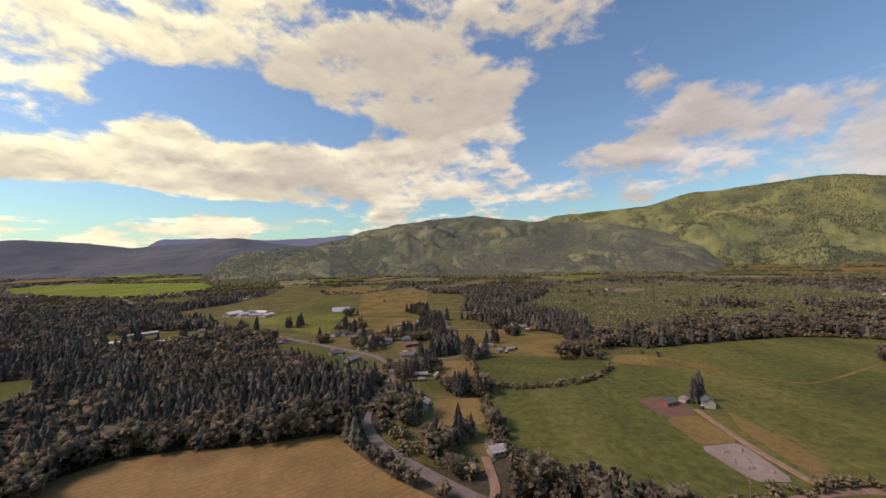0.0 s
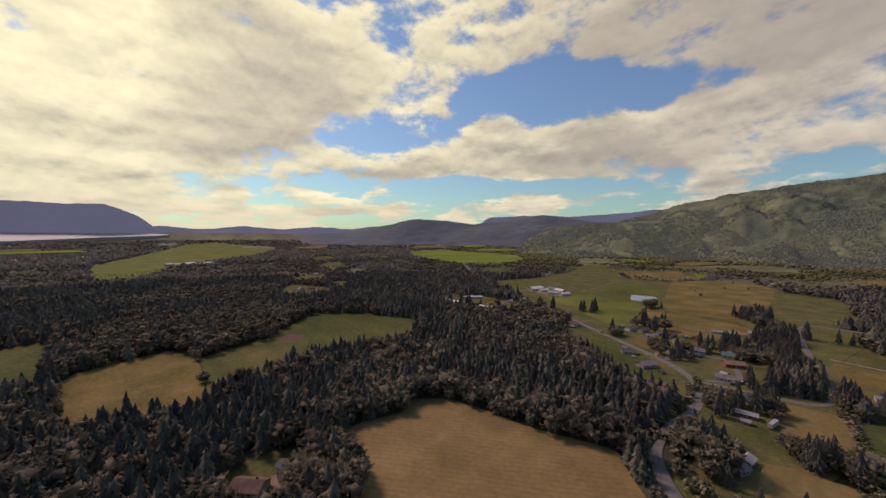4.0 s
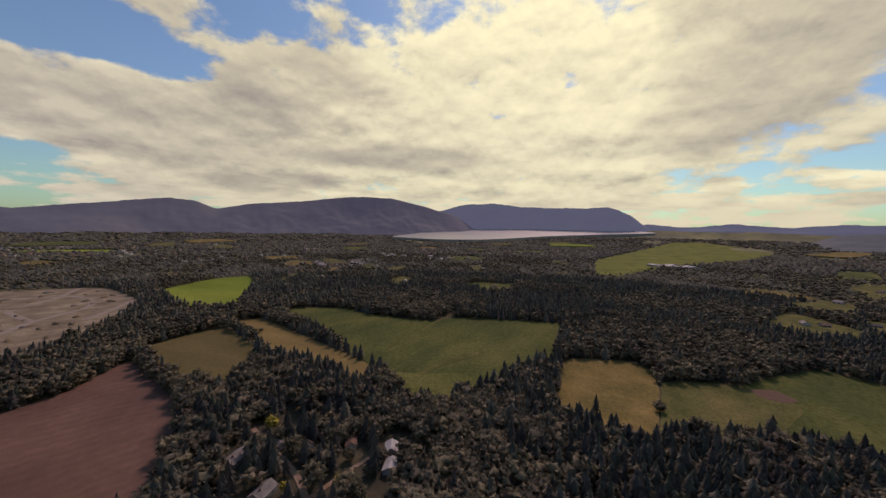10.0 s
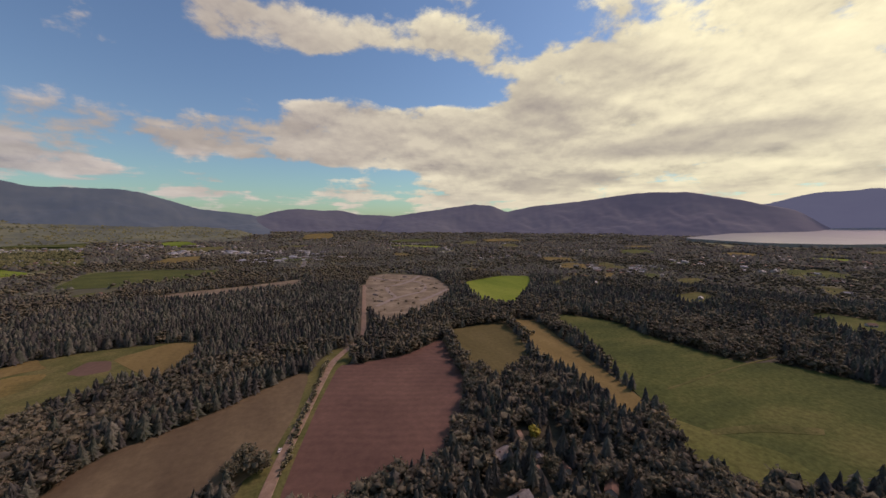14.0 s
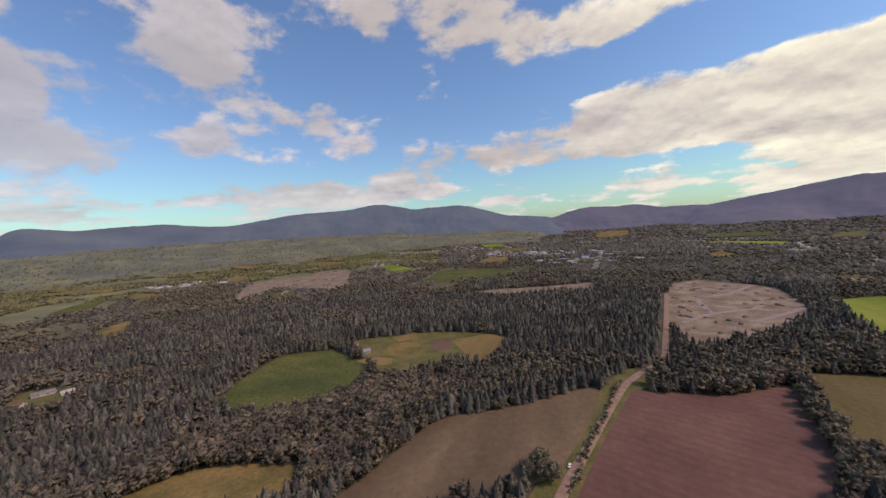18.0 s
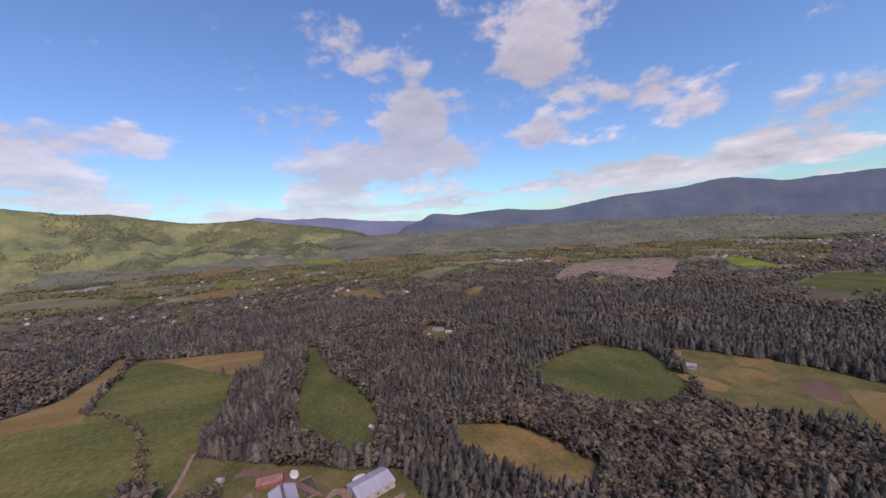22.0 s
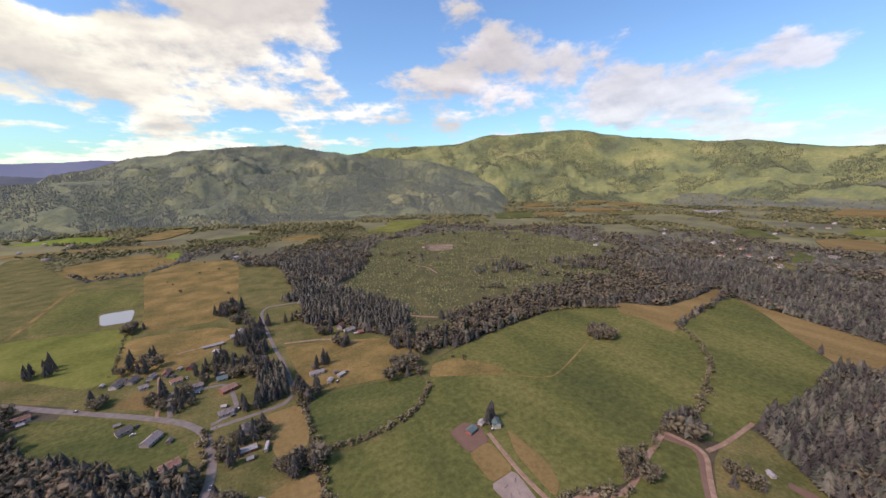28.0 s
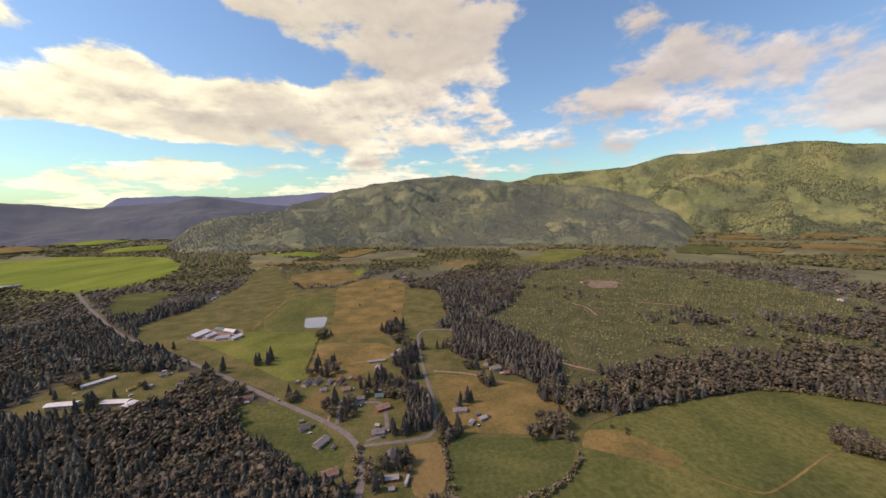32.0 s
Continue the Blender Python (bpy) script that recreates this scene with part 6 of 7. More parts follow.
# houses along the village roads
HOUSES = (   # x, y, heading, length, width, eave, ridge, wall, roof, label
    (25, 184, 20, 8, 6.5, 2.6, 4.2, M_WALL, M_WHITEROOF, "white cottage with a pale metal roof"),
    (-15, 245, 80, 7.7, 6, 2.6, 4.2, M_WALL, M_WHITEROOF, "small cottage with a white roof among trees"),
    (-16, 234, 60, 6, 5.2, 2.6, 4.2, M_WALL, M_SHINGLE, "small grey shed beside the cottage"),
    (-21, 306, 5, 11.2, 5.2, 2.6, 3.7, M_REDWALL, M_WHITEROOF, "long red shed with a pale roof"),
    (-24, 333, 80, 11.2, 8.6, 2.8, 5.3, M_WALL, M_SHINGLE, "house with a dark shingle roof"),
    (-74, 315, 25, 12.9, 8.6, 2.8, 5, M_WALL, M_BROWNROOF, "house with a red-brown roof"),
    (-93, 357, 60, 14.6, 8.6, 2.8, 5.2, M_WALL, M_SHINGLE, "long house with a weathered grey roof"),
    (-117, 382, 30, 10.3, 7.7, 2.8, 5, M_WALL, M_SHINGLE, "white house with a blue-grey roof"),
    (-145, 479, 70, 14.6, 7.7, 3.1, 5.2, M_WALL, M_SHINGLE, "long grey poultry shed"),
    (-133, 481, 70, 12, 7.7, 3.1, 5.2, M_WALL, M_SHINGLE, "grey farm shed beside the drive"),
    (-116, 480, 70, 8.6, 6, 2.8, 4.6, M_WALL, M_SHINGLE, "small grey barn behind the houses"),
    (-103, 483, 85, 12, 6, 2.8, 4.8, M_REDWALL, M_BROWNROOF, "narrow barn with a brown-red roof"),
    (-81, 485, 75, 9.5, 6, 2.8, 4.8, M_REDWALL, M_BROWNROOF, "brown-red farm building by the drive"),
    (-91, 458, 20, 10.3, 8.6, 2.8, 4.6, M_WALL, M_BROWNROOF, "house with a brown roof and porch"),
    (-119, 459, 20, 7.7, 6, 2.6, 4.4, M_WALL, M_SHINGLE, "small grey house beside the yard"),
    (-63, 539, 12, 22.4, 5.2, 2.4, 3.5, M_WALL, M_WHITEROOF, "long white greenhouse shed"),
    (-59, 517, 80, 6.9, 5.2, 2.4, 3.7, M_WALL, M_WHITEROOF, "small white shed on the grass"),
    (-39, 556, 10, 9.5, 6.9, 2.9, 5.3, M_WALL, M_WHITEROOF, "low wing of the white farmhouse"),
    (-32, 565, 80, 10.3, 7.7, 4.6, 7, M_WALL, M_WHITEROOF, "tall white farmhouse above the village"),
    (-26, 548, 80, 7.7, 6, 2.8, 4.6, M_WALL, M_WHITEROOF, "white outbuilding near the farmhouse"),
    (-10, 467, 15, 11.2, 7.7, 2.8, 5, M_WALL, M_SHINGLE, "house with a pale grey roof"),
    (-2, 450, 10, 12.9, 7.7, 2.8, 4.8, M_REDWALL, M_BROWNROOF, "dark brown house among conifers"),
    (-69, 435, 5, 9.5, 6.9, 2.8, 4.8, M_WALL, M_SHINGLE, "grey house by the loop drive"),
    (-47, 439, 5, 9.5, 7.7, 2.8, 5, M_WALL, M_TEAL, "house with a dark green roof"),
    (-40, 369, 10, 12, 7.7, 2.8, 4.8, M_WALL, M_SHINGLE, "grey house on the lawn"),
    (46, 401, 5, 14.6, 6.9, 2.8, 3.9, M_WALL, M_SHINGLE, "low grey shed in the pasture"),
    (56, 378, 60, 6.9, 4.3, 2.6, 3.3, M_WALL, M_WHITEROOF, "white parked trailer home"),
    (69, 384, 30, 8.6, 4.3, 2.6, 3.3, M_WALL, M_WHITEROOF, "white trailer home in the pasture"),
    (97, 517, 60, 10.3, 7.7, 4.2, 6.8, M_WALL, M_BROWNROOF, "yellow-brown farmhouse below the conifers"),
    (106, 500, 20, 13.8, 9.5, 3.1, 5.3, M_WALL, M_SHINGLE, "large house with a grey roof"),
    (91, 467, 40, 8.6, 6.9, 2.8, 4.8, M_WALL, M_SHINGLE, "small house behind trees"),
    (118, 485, 10, 7.7, 6, 2.8, 4.6, M_REDWALL, M_RUST, "small red barn near the farmhouse"),
    (-205, 448, 20, 12, 7.7, 2.8, 4.8, M_WALL, M_BROWNROOF, "brown-roofed house by the road"),
    (-241, 408, 15, 12, 7.7, 2.8, 4.8, M_WALL, M_BROWNROOF, "brown-roofed house among trees"),
    (-226, 463, 20, 8.6, 6.9, 2.8, 4.6, M_WALL, M_SHINGLE, "grey house by the road"),
    (-477, 620, 40, 9.5, 6.9, 2.8, 4.6, M_WALL, M_SHINGLE, "house beside the main road"),
    (-504, 637, 40, 9.5, 6.9, 2.8, 4.6, M_WALL, M_WHITEROOF, "pale-roofed house beside the main road"),
    (-521, 582, 30, 8.6, 6.9, 2.8, 4.6, M_WALL, M_SHINGLE, "house hidden in the woods"),
    (-349, 490, 10, 7.7, 4.3, 2.4, 3.3, M_WALL, M_WHITEROOF, "white caravan on the school grounds"),
    (-367, 483, 60, 7.7, 5.2, 2.6, 4, M_WALL, M_YTREE, "small yellow hut by the school"),
    (-308, 489, 30, 9.5, 6.9, 2.8, 4.6, M_WALL, M_SHINGLE, "grey house standing among conifers"),
    (-56, 1160, 20, 12, 7.7, 2.9, 5.2, M_WALL, M_WHITEROOF, "white house at the top of the meadow"),
    (-529, 954, 60, 12, 7.7, 2.9, 5.2, M_WALL, M_WHITEROOF, "white farmhouse near the far road"),
    (201, 1039, 20, 12, 7.7, 2.9, 5.2, M_WALL, M_RUST, "red-roofed house in the far woods"),
    (-125, -133, 10, 13.8, 9.5, 2.9, 5.5, M_WALL, M_SHINGLE, "house with dark roof and bright skylights"),
    (-133, -183, 10, 5.2, 3.4, 2.2, 3.1, M_WALL, M_WHITEROOF, "small white shed on the grass"),
    (-158, -159, 70, 7.7, 6.9, 2.8, 4.8, M_WALL, M_SHINGLE, "grey house in the trees"),
    (-166, -143, 80, 6.9, 6, 2.8, 5, M_WALL, M_BROWNROOF, "small house with a pale gable"),
    (-179, -119, 40, 10.3, 7.7, 2.9, 5.2, M_WALL, M_BROWNROOF, "brown-roofed house in the trees"),
    (-186, -93, 30, 11.2, 8.6, 2.8, 5, M_WALL, M_WHITEROOF, "house with a pale metal roof in the trees"),
    (-137, -171, 15, 15.5, 9.5, 2.9, 5.3, M_WALL, M_SHINGLE, "long house with a grey roof"),
    (-105, -121, 70, 12, 7.7, 2.9, 5.2, M_WALL, M_BROWNROOF, "house with a reddish roof"),
    (-166, 59, 40, 13.8, 9.5, 2.9, 5.3, M_WALL, M_BROWNROOF, "red-brown roofed house by the hay field"),
    (-169, 76, 10, 7.7, 6, 2.6, 4.2, M_WALL, M_SHINGLE, "shed by the hay field"),
    (-171, -84, 20, 10.3, 6.9, 2.8, 4.6, M_WALL, M_WHITEROOF, "white-roofed house in the trees"),
    (292, -414, 40, 18.9, 9.5, 3.7, 5.9, M_WALL, M_WHITEROOF, "white barn beside the green field"),
    (329, -444, 30, 12, 7.7, 2.9, 5, M_WALL, M_RUST, "red-roofed farmhouse beside dry fields"),
    (627, -203, 60, 20.6, 10.3, 3.7, 5.9, M_WALL, M_SHINGLE, "large grey-roofed house in a clearing"),
    (614, -176, 20, 13.8, 7.7, 3.1, 5.2, M_WALL, M_BROWNROOF, "outbuilding in a clearing"),
    (599, -214, 70, 12, 7.7, 3.1, 5.2, M_WALL, M_WHITEROOF, "pale-roofed outbuilding in a clearing"),
    (960, 773, 20, 22.4, 12, 4.2, 6.8, M_WALL, M_SHINGLE, "large grey house in the far woods"),
    (1027, 838, 50, 17.2, 10.3, 3.7, 5.9, M_WALL, M_WHITEROOF, "pale house in the far woods"),
    (1372, 804, 30, 22.4, 12, 4.2, 6.8, M_WALL, M_TEAL, "teal-roofed building in the far woods"),
    (1460, 851, 60, 18.9, 10.3, 4.2, 6.8, M_WALL, M_WHITEROOF, "pale-roofed building in the far woods"),
    (476, 1026, 20, 25.8, 10.3, 3.7, 5.9, M_WALL, M_RUST, "red sawmill shed in the plantation"),
    (-828, 1150, 30, 13.8, 8.6, 3.1, 5.2, M_WALL, M_WHITEROOF, "pale-roofed farmhouse near the far road"),
    (-795, 1169, 60, 10.3, 7.7, 3.1, 5.2, M_WALL, M_BROWNROOF, "brown farm shed near the far road"),
    (-558, 1020, 20, 12, 7.7, 3.1, 5.2, M_WALL, M_WHITEROOF, "white barn at the edge of the dairy field"),
    (-352, 520, 30, 8.6, 6.9, 2.8, 4.6, M_WALL, M_SHINGLE, "grey cottage near the main road"),
    (-232, 375, 20, 11.2, 7.7, 2.8, 4.8, M_WALL, M_SHINGLE, "white cottage with grey roof in a garden"),
    (-393, 327, 70, 9.5, 6.9, 2.8, 4.6, M_WALL, M_BROWNROOF, "brown cottage by the green field"),
    (-598, -647, 30, 15.5, 9.5, 3.7, 5.9, M_WALL, M_WHITEROOF, "white-roofed farm building by the crop"),
    (-604, -700, 60, 12, 7.7, 3.1, 5.2, M_WALL, M_SHINGLE, "grey farm building by the crop"),
)
for hx, hy, ht, hl, hw, he, hr, hwall, hroof, hlabel in HOUSES:
    if -200 < hx < -100 and -200 < hy < -90:
        hl, hw, he, hr = hl * 0.85, hw * 0.85, he * 0.92, hr * 0.92
    building("house", hlabel, "house", hx, hy, ht, hl, hw, he, hr, hwall, hroof, group="village houses", chimney=hl > 11 and hroof not in (M_WHITEROOF, M_RUST))

# the hall, the school and the dairy
building("hall", "red-roofed hall on the lawn", "hall", -40, 413, 28, 14.6, 9.5, 3.1, 5, M_REDWALL, M_BROWNROOF, windows=4)
building("school_wing", "long school wing with a white flat-pitched roof", "school", -416, 448, 5, 32.1, 9.5, 3.6, 4.9, M_WALL, M_WHITEMETAL, windows=9)
building("school_wing", "long school wing with a white flat-pitched roof", "school", -357, 449, 0, 29.2, 8.8, 3.6, 4.9, M_WALL, M_WHITEMETAL, windows=8)
building("school_gym", "school gymnasium with a white roof", "school", -335, 440, 80, 13.2, 9.5, 4.5, 5.9, M_WALL, M_WHITEMETAL, windows=2)
building("long_shed", "long narrow shed with a white roof", "shed", -425, 505, 52, 33.7, 6.5, 3.1, 4.5, M_WALL, M_WHITEMETAL, windows=6)
building("dairy_barn", "large white barn of the dairy", "barn", -399, 677, 76, 33, 18, 5.0, 8.4, M_WALL, M_WHITEMETAL, windows=3, door="barn_door")
building("dairy_barn", "white dairy shed beside the yard", "barn", -377, 671, 76, 21, 10, 4.0, 6.4, M_WALL, M_WHITEMETAL, windows=2, door="barn_door")
building("dairy_barn", "long white and teal dairy barn", "barn", -373, 702, -22, 25, 11, 4.0, 6.8, M_WALL, M_TEAL, windows=3, door="barn_door")
building("dairy_barn", "long white barn of the dairy", "barn", -351, 692, -22, 25, 11, 4.0, 6.8, M_WALL, M_WHITEMETAL, windows=3, door="barn_door")
building("dairy_barn", "dairy shed with a grey roof", "barn", -347, 659, 20, 21, 13, 4.0, 6.4, M_WALL, M_METAL, windows=2, door="barn_door")
building("dairy_barn", "pale dairy shed by the yard", "barn", -325, 659, 70, 21, 11, 4.0, 6.4, M_WALL, M_WHITEMETAL, windows=2, door="barn_door")
land("dairy_yard", "pale concrete dairy yard", "yard", [(-410, 658), (-406, 712), (-336, 708), (-313, 657), (-344, 644)], M_GRAVEL, 0.40)


# ---- pens, heaps, tarps ----
def pen(name, label, x, y, turn, length, width, soil, grass=None):
    root = tagged(new(name), label, "pen")
    root.matrix_basis = pose(x, y, 0.3, 0, 0, turn)
    bm = bmesh.new()
    block(bm, -length / 2, length / 2, -width / 2, width / 2, -0.2, 0.18)
    part("soil", bm, soil, root)
    if grass:
        bm = bmesh.new()
        block(bm, 0.5, length / 2 - 0.4, -width / 2 + 0.4, width / 2 - 0.4, 0.1, 0.26)
        part("grass", bm, grass, root, "rough green grass at one end")
    for s in (1, -1):
        bm = bmesh.new()
        block(bm, -length / 2, length / 2, s * width / 2 - 0.12, s * width / 2 + 0.12, 0.0, 1.3)
        part("rail", bm, M_WOOD, root)
        bm = bmesh.new()
        block(bm, s * length / 2 - 0.12, s * length / 2 + 0.12, -width / 2, width / 2, 0.0, 1.3)
        part("rail", bm, M_WOOD, root)
    CLEAR_SPOTS.append((x, y, length / 2 + 2))


pen("cattle_pen", "dark muddy cattle pen with board fence", 271.8, 28.8, 16, 24, 9.5, M_FLOOR)
pen("cattle_pen", "half-grassed muddy cattle pen", 243.6, 11.0, 16, 20, 11.5, M_SOIL, M_GREEN)


def heap(name, label, x, y, turn, length, width, height, material, seed, category="heap"):
    r = np.random.default_rng(seed)
    bm = bmesh.new()
    rings = []
    for i in range(5):
        f = i / 4
        ring = []
        for k in range(12):
            a = k * math.pi / 6
            q = math.cos(f * math.pi / 2) ** 0.7 * r.uniform(0.85, 1.12)
            ring.append(bm.verts.new((length / 2 * q * math.cos(a), width / 2 * q * math.sin(a), height * math.sin(f * math.pi / 2) * r.uniform(0.9, 1.08) - (0.3 if i == 0 else 0))))
        rings.append(ring)
    for a, b in zip(rings[:-1], rings[1:]):
        for k in range(12):
            bm.faces.new((a[k], a[(k + 1) % 12], b[(k + 1) % 12], b[k]))
    bm.faces.new(rings[-1])
    ob = tagged(part(name, bm, material), label, category)
    ob.matrix_basis = pose(x, y, 0.35, 0, 0, turn)
    return ob


heap("silage_pile", "silage pile under a white plastic sheet", 293.5, 40.5, 15, 13, 7, 1.1, M_TARP, 1, "silage pile")
heap("silage_pile", "silage pile under a white plastic sheet", 266, -8, 110, 11, 6, 1.1, M_TARP, 2, "silage pile")
heap("silage_pile", "small heap under a white plastic sheet", 219, 17, 100, 8, 4, 1.6, M_TARP, 7, "silage pile")
heap("earth_heap", "tan earth heap on the grass", 278, 72, 10, 12, 8, 1.8, M_EARTH, 3)
heap("earth_heap", "tan earth heap on the grass", 262, 70, 10, 6, 6, 1.4, M_EARTH, 4)
heap("earth_heap", "orange sand heap by the calf barn", 229, 22.5, 10, 8, 7, 2.4, M_TAN, 5)
PITS = {f[0]: np.array(f[4], dtype=float) for f in FIELDS if f[0] in ("quarry", "gravel_pit")}


def in_pit(name):
    """A place inside a pit, away from its rim."""
    p = PITS[name]
    mid = p.mean(0)
    while True:
        q = rng.uniform(p.min(0), p.max(0))
        if inside(np.array([q]), mid + (p - mid) * 0.9)[0]:
            return q


for i in range(46):
    qx, qy = in_pit("quarry")
    heap("earth_mound", "low pale gravel mound in the quarry", qx, qy, rng.uniform(0, 180), rng.uniform(5, 20), rng.uniform(4, 9), rng.uniform(1.0, 3.5), M_EARTH if i % 3 else M_SAND, 50 + i)["group"] = "gravel heaps"
for i in range(30):
    qx, qy = in_pit("gravel_pit")
    heap("earth_mound", "low pinkish gravel mound in the pit", qx, qy, rng.uniform(0, 180), rng.uniform(10, 40), rng.uniform(6, 14), rng.uniform(1.5, 5), M_EARTH if i % 3 else M_SAND, 150 + i)["group"] = "gravel heaps"
for i, line in enumerate(([(-155, -631), (-211, -695), (-299, -740), (-330, -864), (-247, -930), (-215, -1011)], [(-211, -695), (-216, -817), (-289, -862), (-362, -968)], [(-248, -646), (-300, -689), (-351, -743)])):
    ribbon("quarry_track", "pale haul track in the quarry", "track", line, 9.0, M_SAND, 0.5 + 0.02 * i)


# ---- vehicles ----
def car(x, y, turn):
    root = tagged(new("car"), "small car on the road or in a yard", "car", "cars")
    root.matrix_basis = pose(x, y, 0.65, 0, 0, turn)
    bm = bmesh.new()
    block(bm, -2.2, 2.2, -0.9, 0.9, 0.3, 0.95)
    bmesh.ops.bevel(bm, geom=bm.edges[:], offset=0.12, segments=2, affect="EDGES")
    body = part("body", bm, M_PAINT, root)
    bm = bmesh.new()
    block(bm, -1.5, 1.0, -0.78, 0.78, 0.9, 1.5)
    for v in bm.verts:
        if v.co.z > 1.4:
            v.co.x *= 0.72
            v.co.y *= 0.86
    part("cabin", bm, M_GLASS, root, "dark glass cabin")
    bm = bmesh.new()
    block(bm, -1.05, 0.68, -0.66, 0.66, 1.48, 1.54)
    part("roof", bm, M_PAINT, root)
    for px in (-1.4, 1.4):
        for py in (-0.85, 0.85):
            bm = bmesh.new()
            bmesh.ops.create_cone(bm, cap_ends=True, segments=12, radius1=0.33, radius2=0.33, depth=0.24, matrix=Matrix.Translation((px, py, 0.33)) @ Matrix.Rotation(radians(90), 4, "X"))
            part("wheel", bm, M_TYRE, root)
    return root


first_car = car(-45, 278, 88)
for cx, cy, ct in ((-48, 204, 120), (-166, 441, 145), (-78, 426, 10), (-75, 423, 100), (-72, 422, 100), (-69, 421, 100), (-66, 420, 100), (-76, 420, 100), (-41, 420, 60), (-309, 543, 145), (13, 177, 70), (-34, 362, 20), (97, 503, 40), (112, 493, 10), (63, 373, 40), (209, 49, 100), (204, 7, 30), (-7, 316, 80), (-430, 477, 20), (-373, 468, 40), (-355, 468, 60), (-346, 664, 30), (-328, 676, 10), (0, 444, 20), (-109, 374, 20), (-128, -152, 70), (164, 232, 40), (1, -235, 75)):
    copy_thing(first_car, pose(cx, cy, 0.65, 0, 0, ct))


# cars and garden sheds beside the village houses
yard = np.random.default_rng(77)
for hx, hy, ht, hl, hw, he, hr, hwall, hroof, hlabel in HOUSES:
    if not (150 < hy < 640 and hx < 140 and hl > 8):
        continue
    side = 1 if yard.random() < 0.5 else -1
    a = radians(ht)
    if yard.random() < 0.65:
        car(hx + math.cos(a) * side * (hl / 2 + 4.5), hy + math.sin(a) * side * (hl / 2 + 4.5), ht + 90 + yard.normal(0, 12))
    if yard.random() < 0.55:
        d = hw / 2 + 7 + yard.uniform(0, 5)
        building("garden_shed", "small wooden garden shed behind a house", "shed", hx - math.sin(a) * side * d, hy + math.cos(a) * side * d, ht + yard.normal(0, 15), 4.2, 3.2, 2.1, 3.0, M_WOOD, M_SHINGLE if yard.random() < 0.5 else M_WHITEROOF, group="garden sheds", windows=1)


def trailer(x, y, turn, length):
    root = tagged(new("trailer"), "white box trailer parked on the grass", "trailer")
    root.matrix_basis = pose(x, y, 0.4, 0, 0, turn)
    bm = bmesh.new()
    block(bm, -length / 2, length / 2, -1.25, 1.25, 0.7, 3.3)
    bmesh.ops.bevel(bm, geom=bm.edges[:], offset=0.15, segments=2, affect="EDGES")
    part("box", bm, M_WHITEROOF, root)
    for px in (-0.8, 0.8):
        for py in (-1.15, 1.15):
            bm = bmesh.new()
            bmesh.ops.create_cone(bm, cap_ends=True, segments=10, radius1=0.4, radius2=0.4, depth=0.25, matrix=Matrix.Translation((px, py, 0.35)) @ Matrix.Rotation(radians(90), 4, "X"))
            part("wheel", bm, M_TYRE, root)


trailer(-8, 302, 78, 11)
trailer(-54, 510, 80, 8)
trailer(214, 71, 20, 6)
trailer(-335, 670, 20, 10)


# ---- poles and rails ----
def utility_pole(x, y, turn):
    root = tagged(new("utility_pole"), "weathered wooden utility pole with a crossarm", "pole", "utility poles")
    root.matrix_basis = pose(x, y, 0.2, 0, 0, turn)
    bm = bmesh.new()
    bmesh.ops.create_cone(bm, cap_ends=True, segments=8, radius1=0.16, radius2=0.1, depth=11, matrix=Matrix.Translation((0, 0, 5.3)))
    part("post", bm, M_WOOD, root)
    bm = bmesh.new()
    block(bm, -1.2, 1.2, -0.08, 0.08, 9.8, 10.0)
    part("crossarm", bm, M_WOOD, root)
    for px in (-1.05, 0, 1.05):
        bm = bmesh.new()
        bmesh.ops.create_cone(bm, cap_ends=True, segments=6, radius1=0.07, radius2=0.05, depth=0.25, matrix=Matrix.Translation((px, 0, 10.12)))
        part("insulator", bm, M_WHITEROOF, root)
    return root


pole = utility_pole(-44, 257, 0)
for px, py, pt in ((-35, 290, 0), (-44, 336, 10), (-84, 392, 50), (-150, 438, 50), (-214, 485, 50), (-289, 540, 50), (-368, 588, 50), (118, 142, 80), (155, 155, 80), (198, 143, 80), (-30, 201, 40), (-1, 169, 40), (-6, -247, 10), (-24, -307, 10), (-44, -373, 10), (-68, -438, 15), (24, 423, 0), (11, 514, 0), (-2, 613, 0)):
    copy_thing(pole, pose(px, py, 0.2, 0, 0, pt))


def jump(x, y, turn):
    root = tagged(new("riding_jump"), "white riding jump in the sand arena", "jump", "riding jumps")
    root.matrix_basis = pose(x, y, 0.48, 0, 0, turn)
    for s in (-1.6, 1.6):
        bm = bmesh.new()
        block(bm, s - 0.12, s + 0.12, -0.25, 0.25, 0, 1.3)
        part("stand", bm, M_WHITEROOF, root)
    for z in (0.5, 0.95):
        bm = bmesh.new()
        block(bm, -1.6, 1.6, -0.06, 0.06, z, z + 0.12)
        part("rail", bm, M_WHITEROOF, root)
    return root


first_jump = jump(138, 180, 20)
for jx, jy, jt in ((143, 172, 70), (139, 166, 10), (147, 181, 40), (146, 164, 100), (136, 172, 60)):
    copy_thing(first_jump, pose(jx, jy, 0.48, 0, 0, jt))

# ---- the town and far hamlets ----
def town_model(label, length, width, eave, ridge, roof, windows):
    root = tagged(new("town_building"), label, "building", "town buildings")
    part("wall", gable_walls(length, width, eave, ridge), M_WALL, root)
    part("roof", gable_roof(length, width, eave, ridge), roof, root)
    for i in range(windows):
        bm = bmesh.new()
        px = -length / 2 + length * (i + 0.5) / windows
        block(bm, px - length * 0.16 / windows * 2, px + length * 0.16 / windows * 2, -width / 2 - 0.1, width / 2 + 0.1, eave * 0.4, eave * 0.75)
        part("window", bm, M_GLASS, root)
    return root


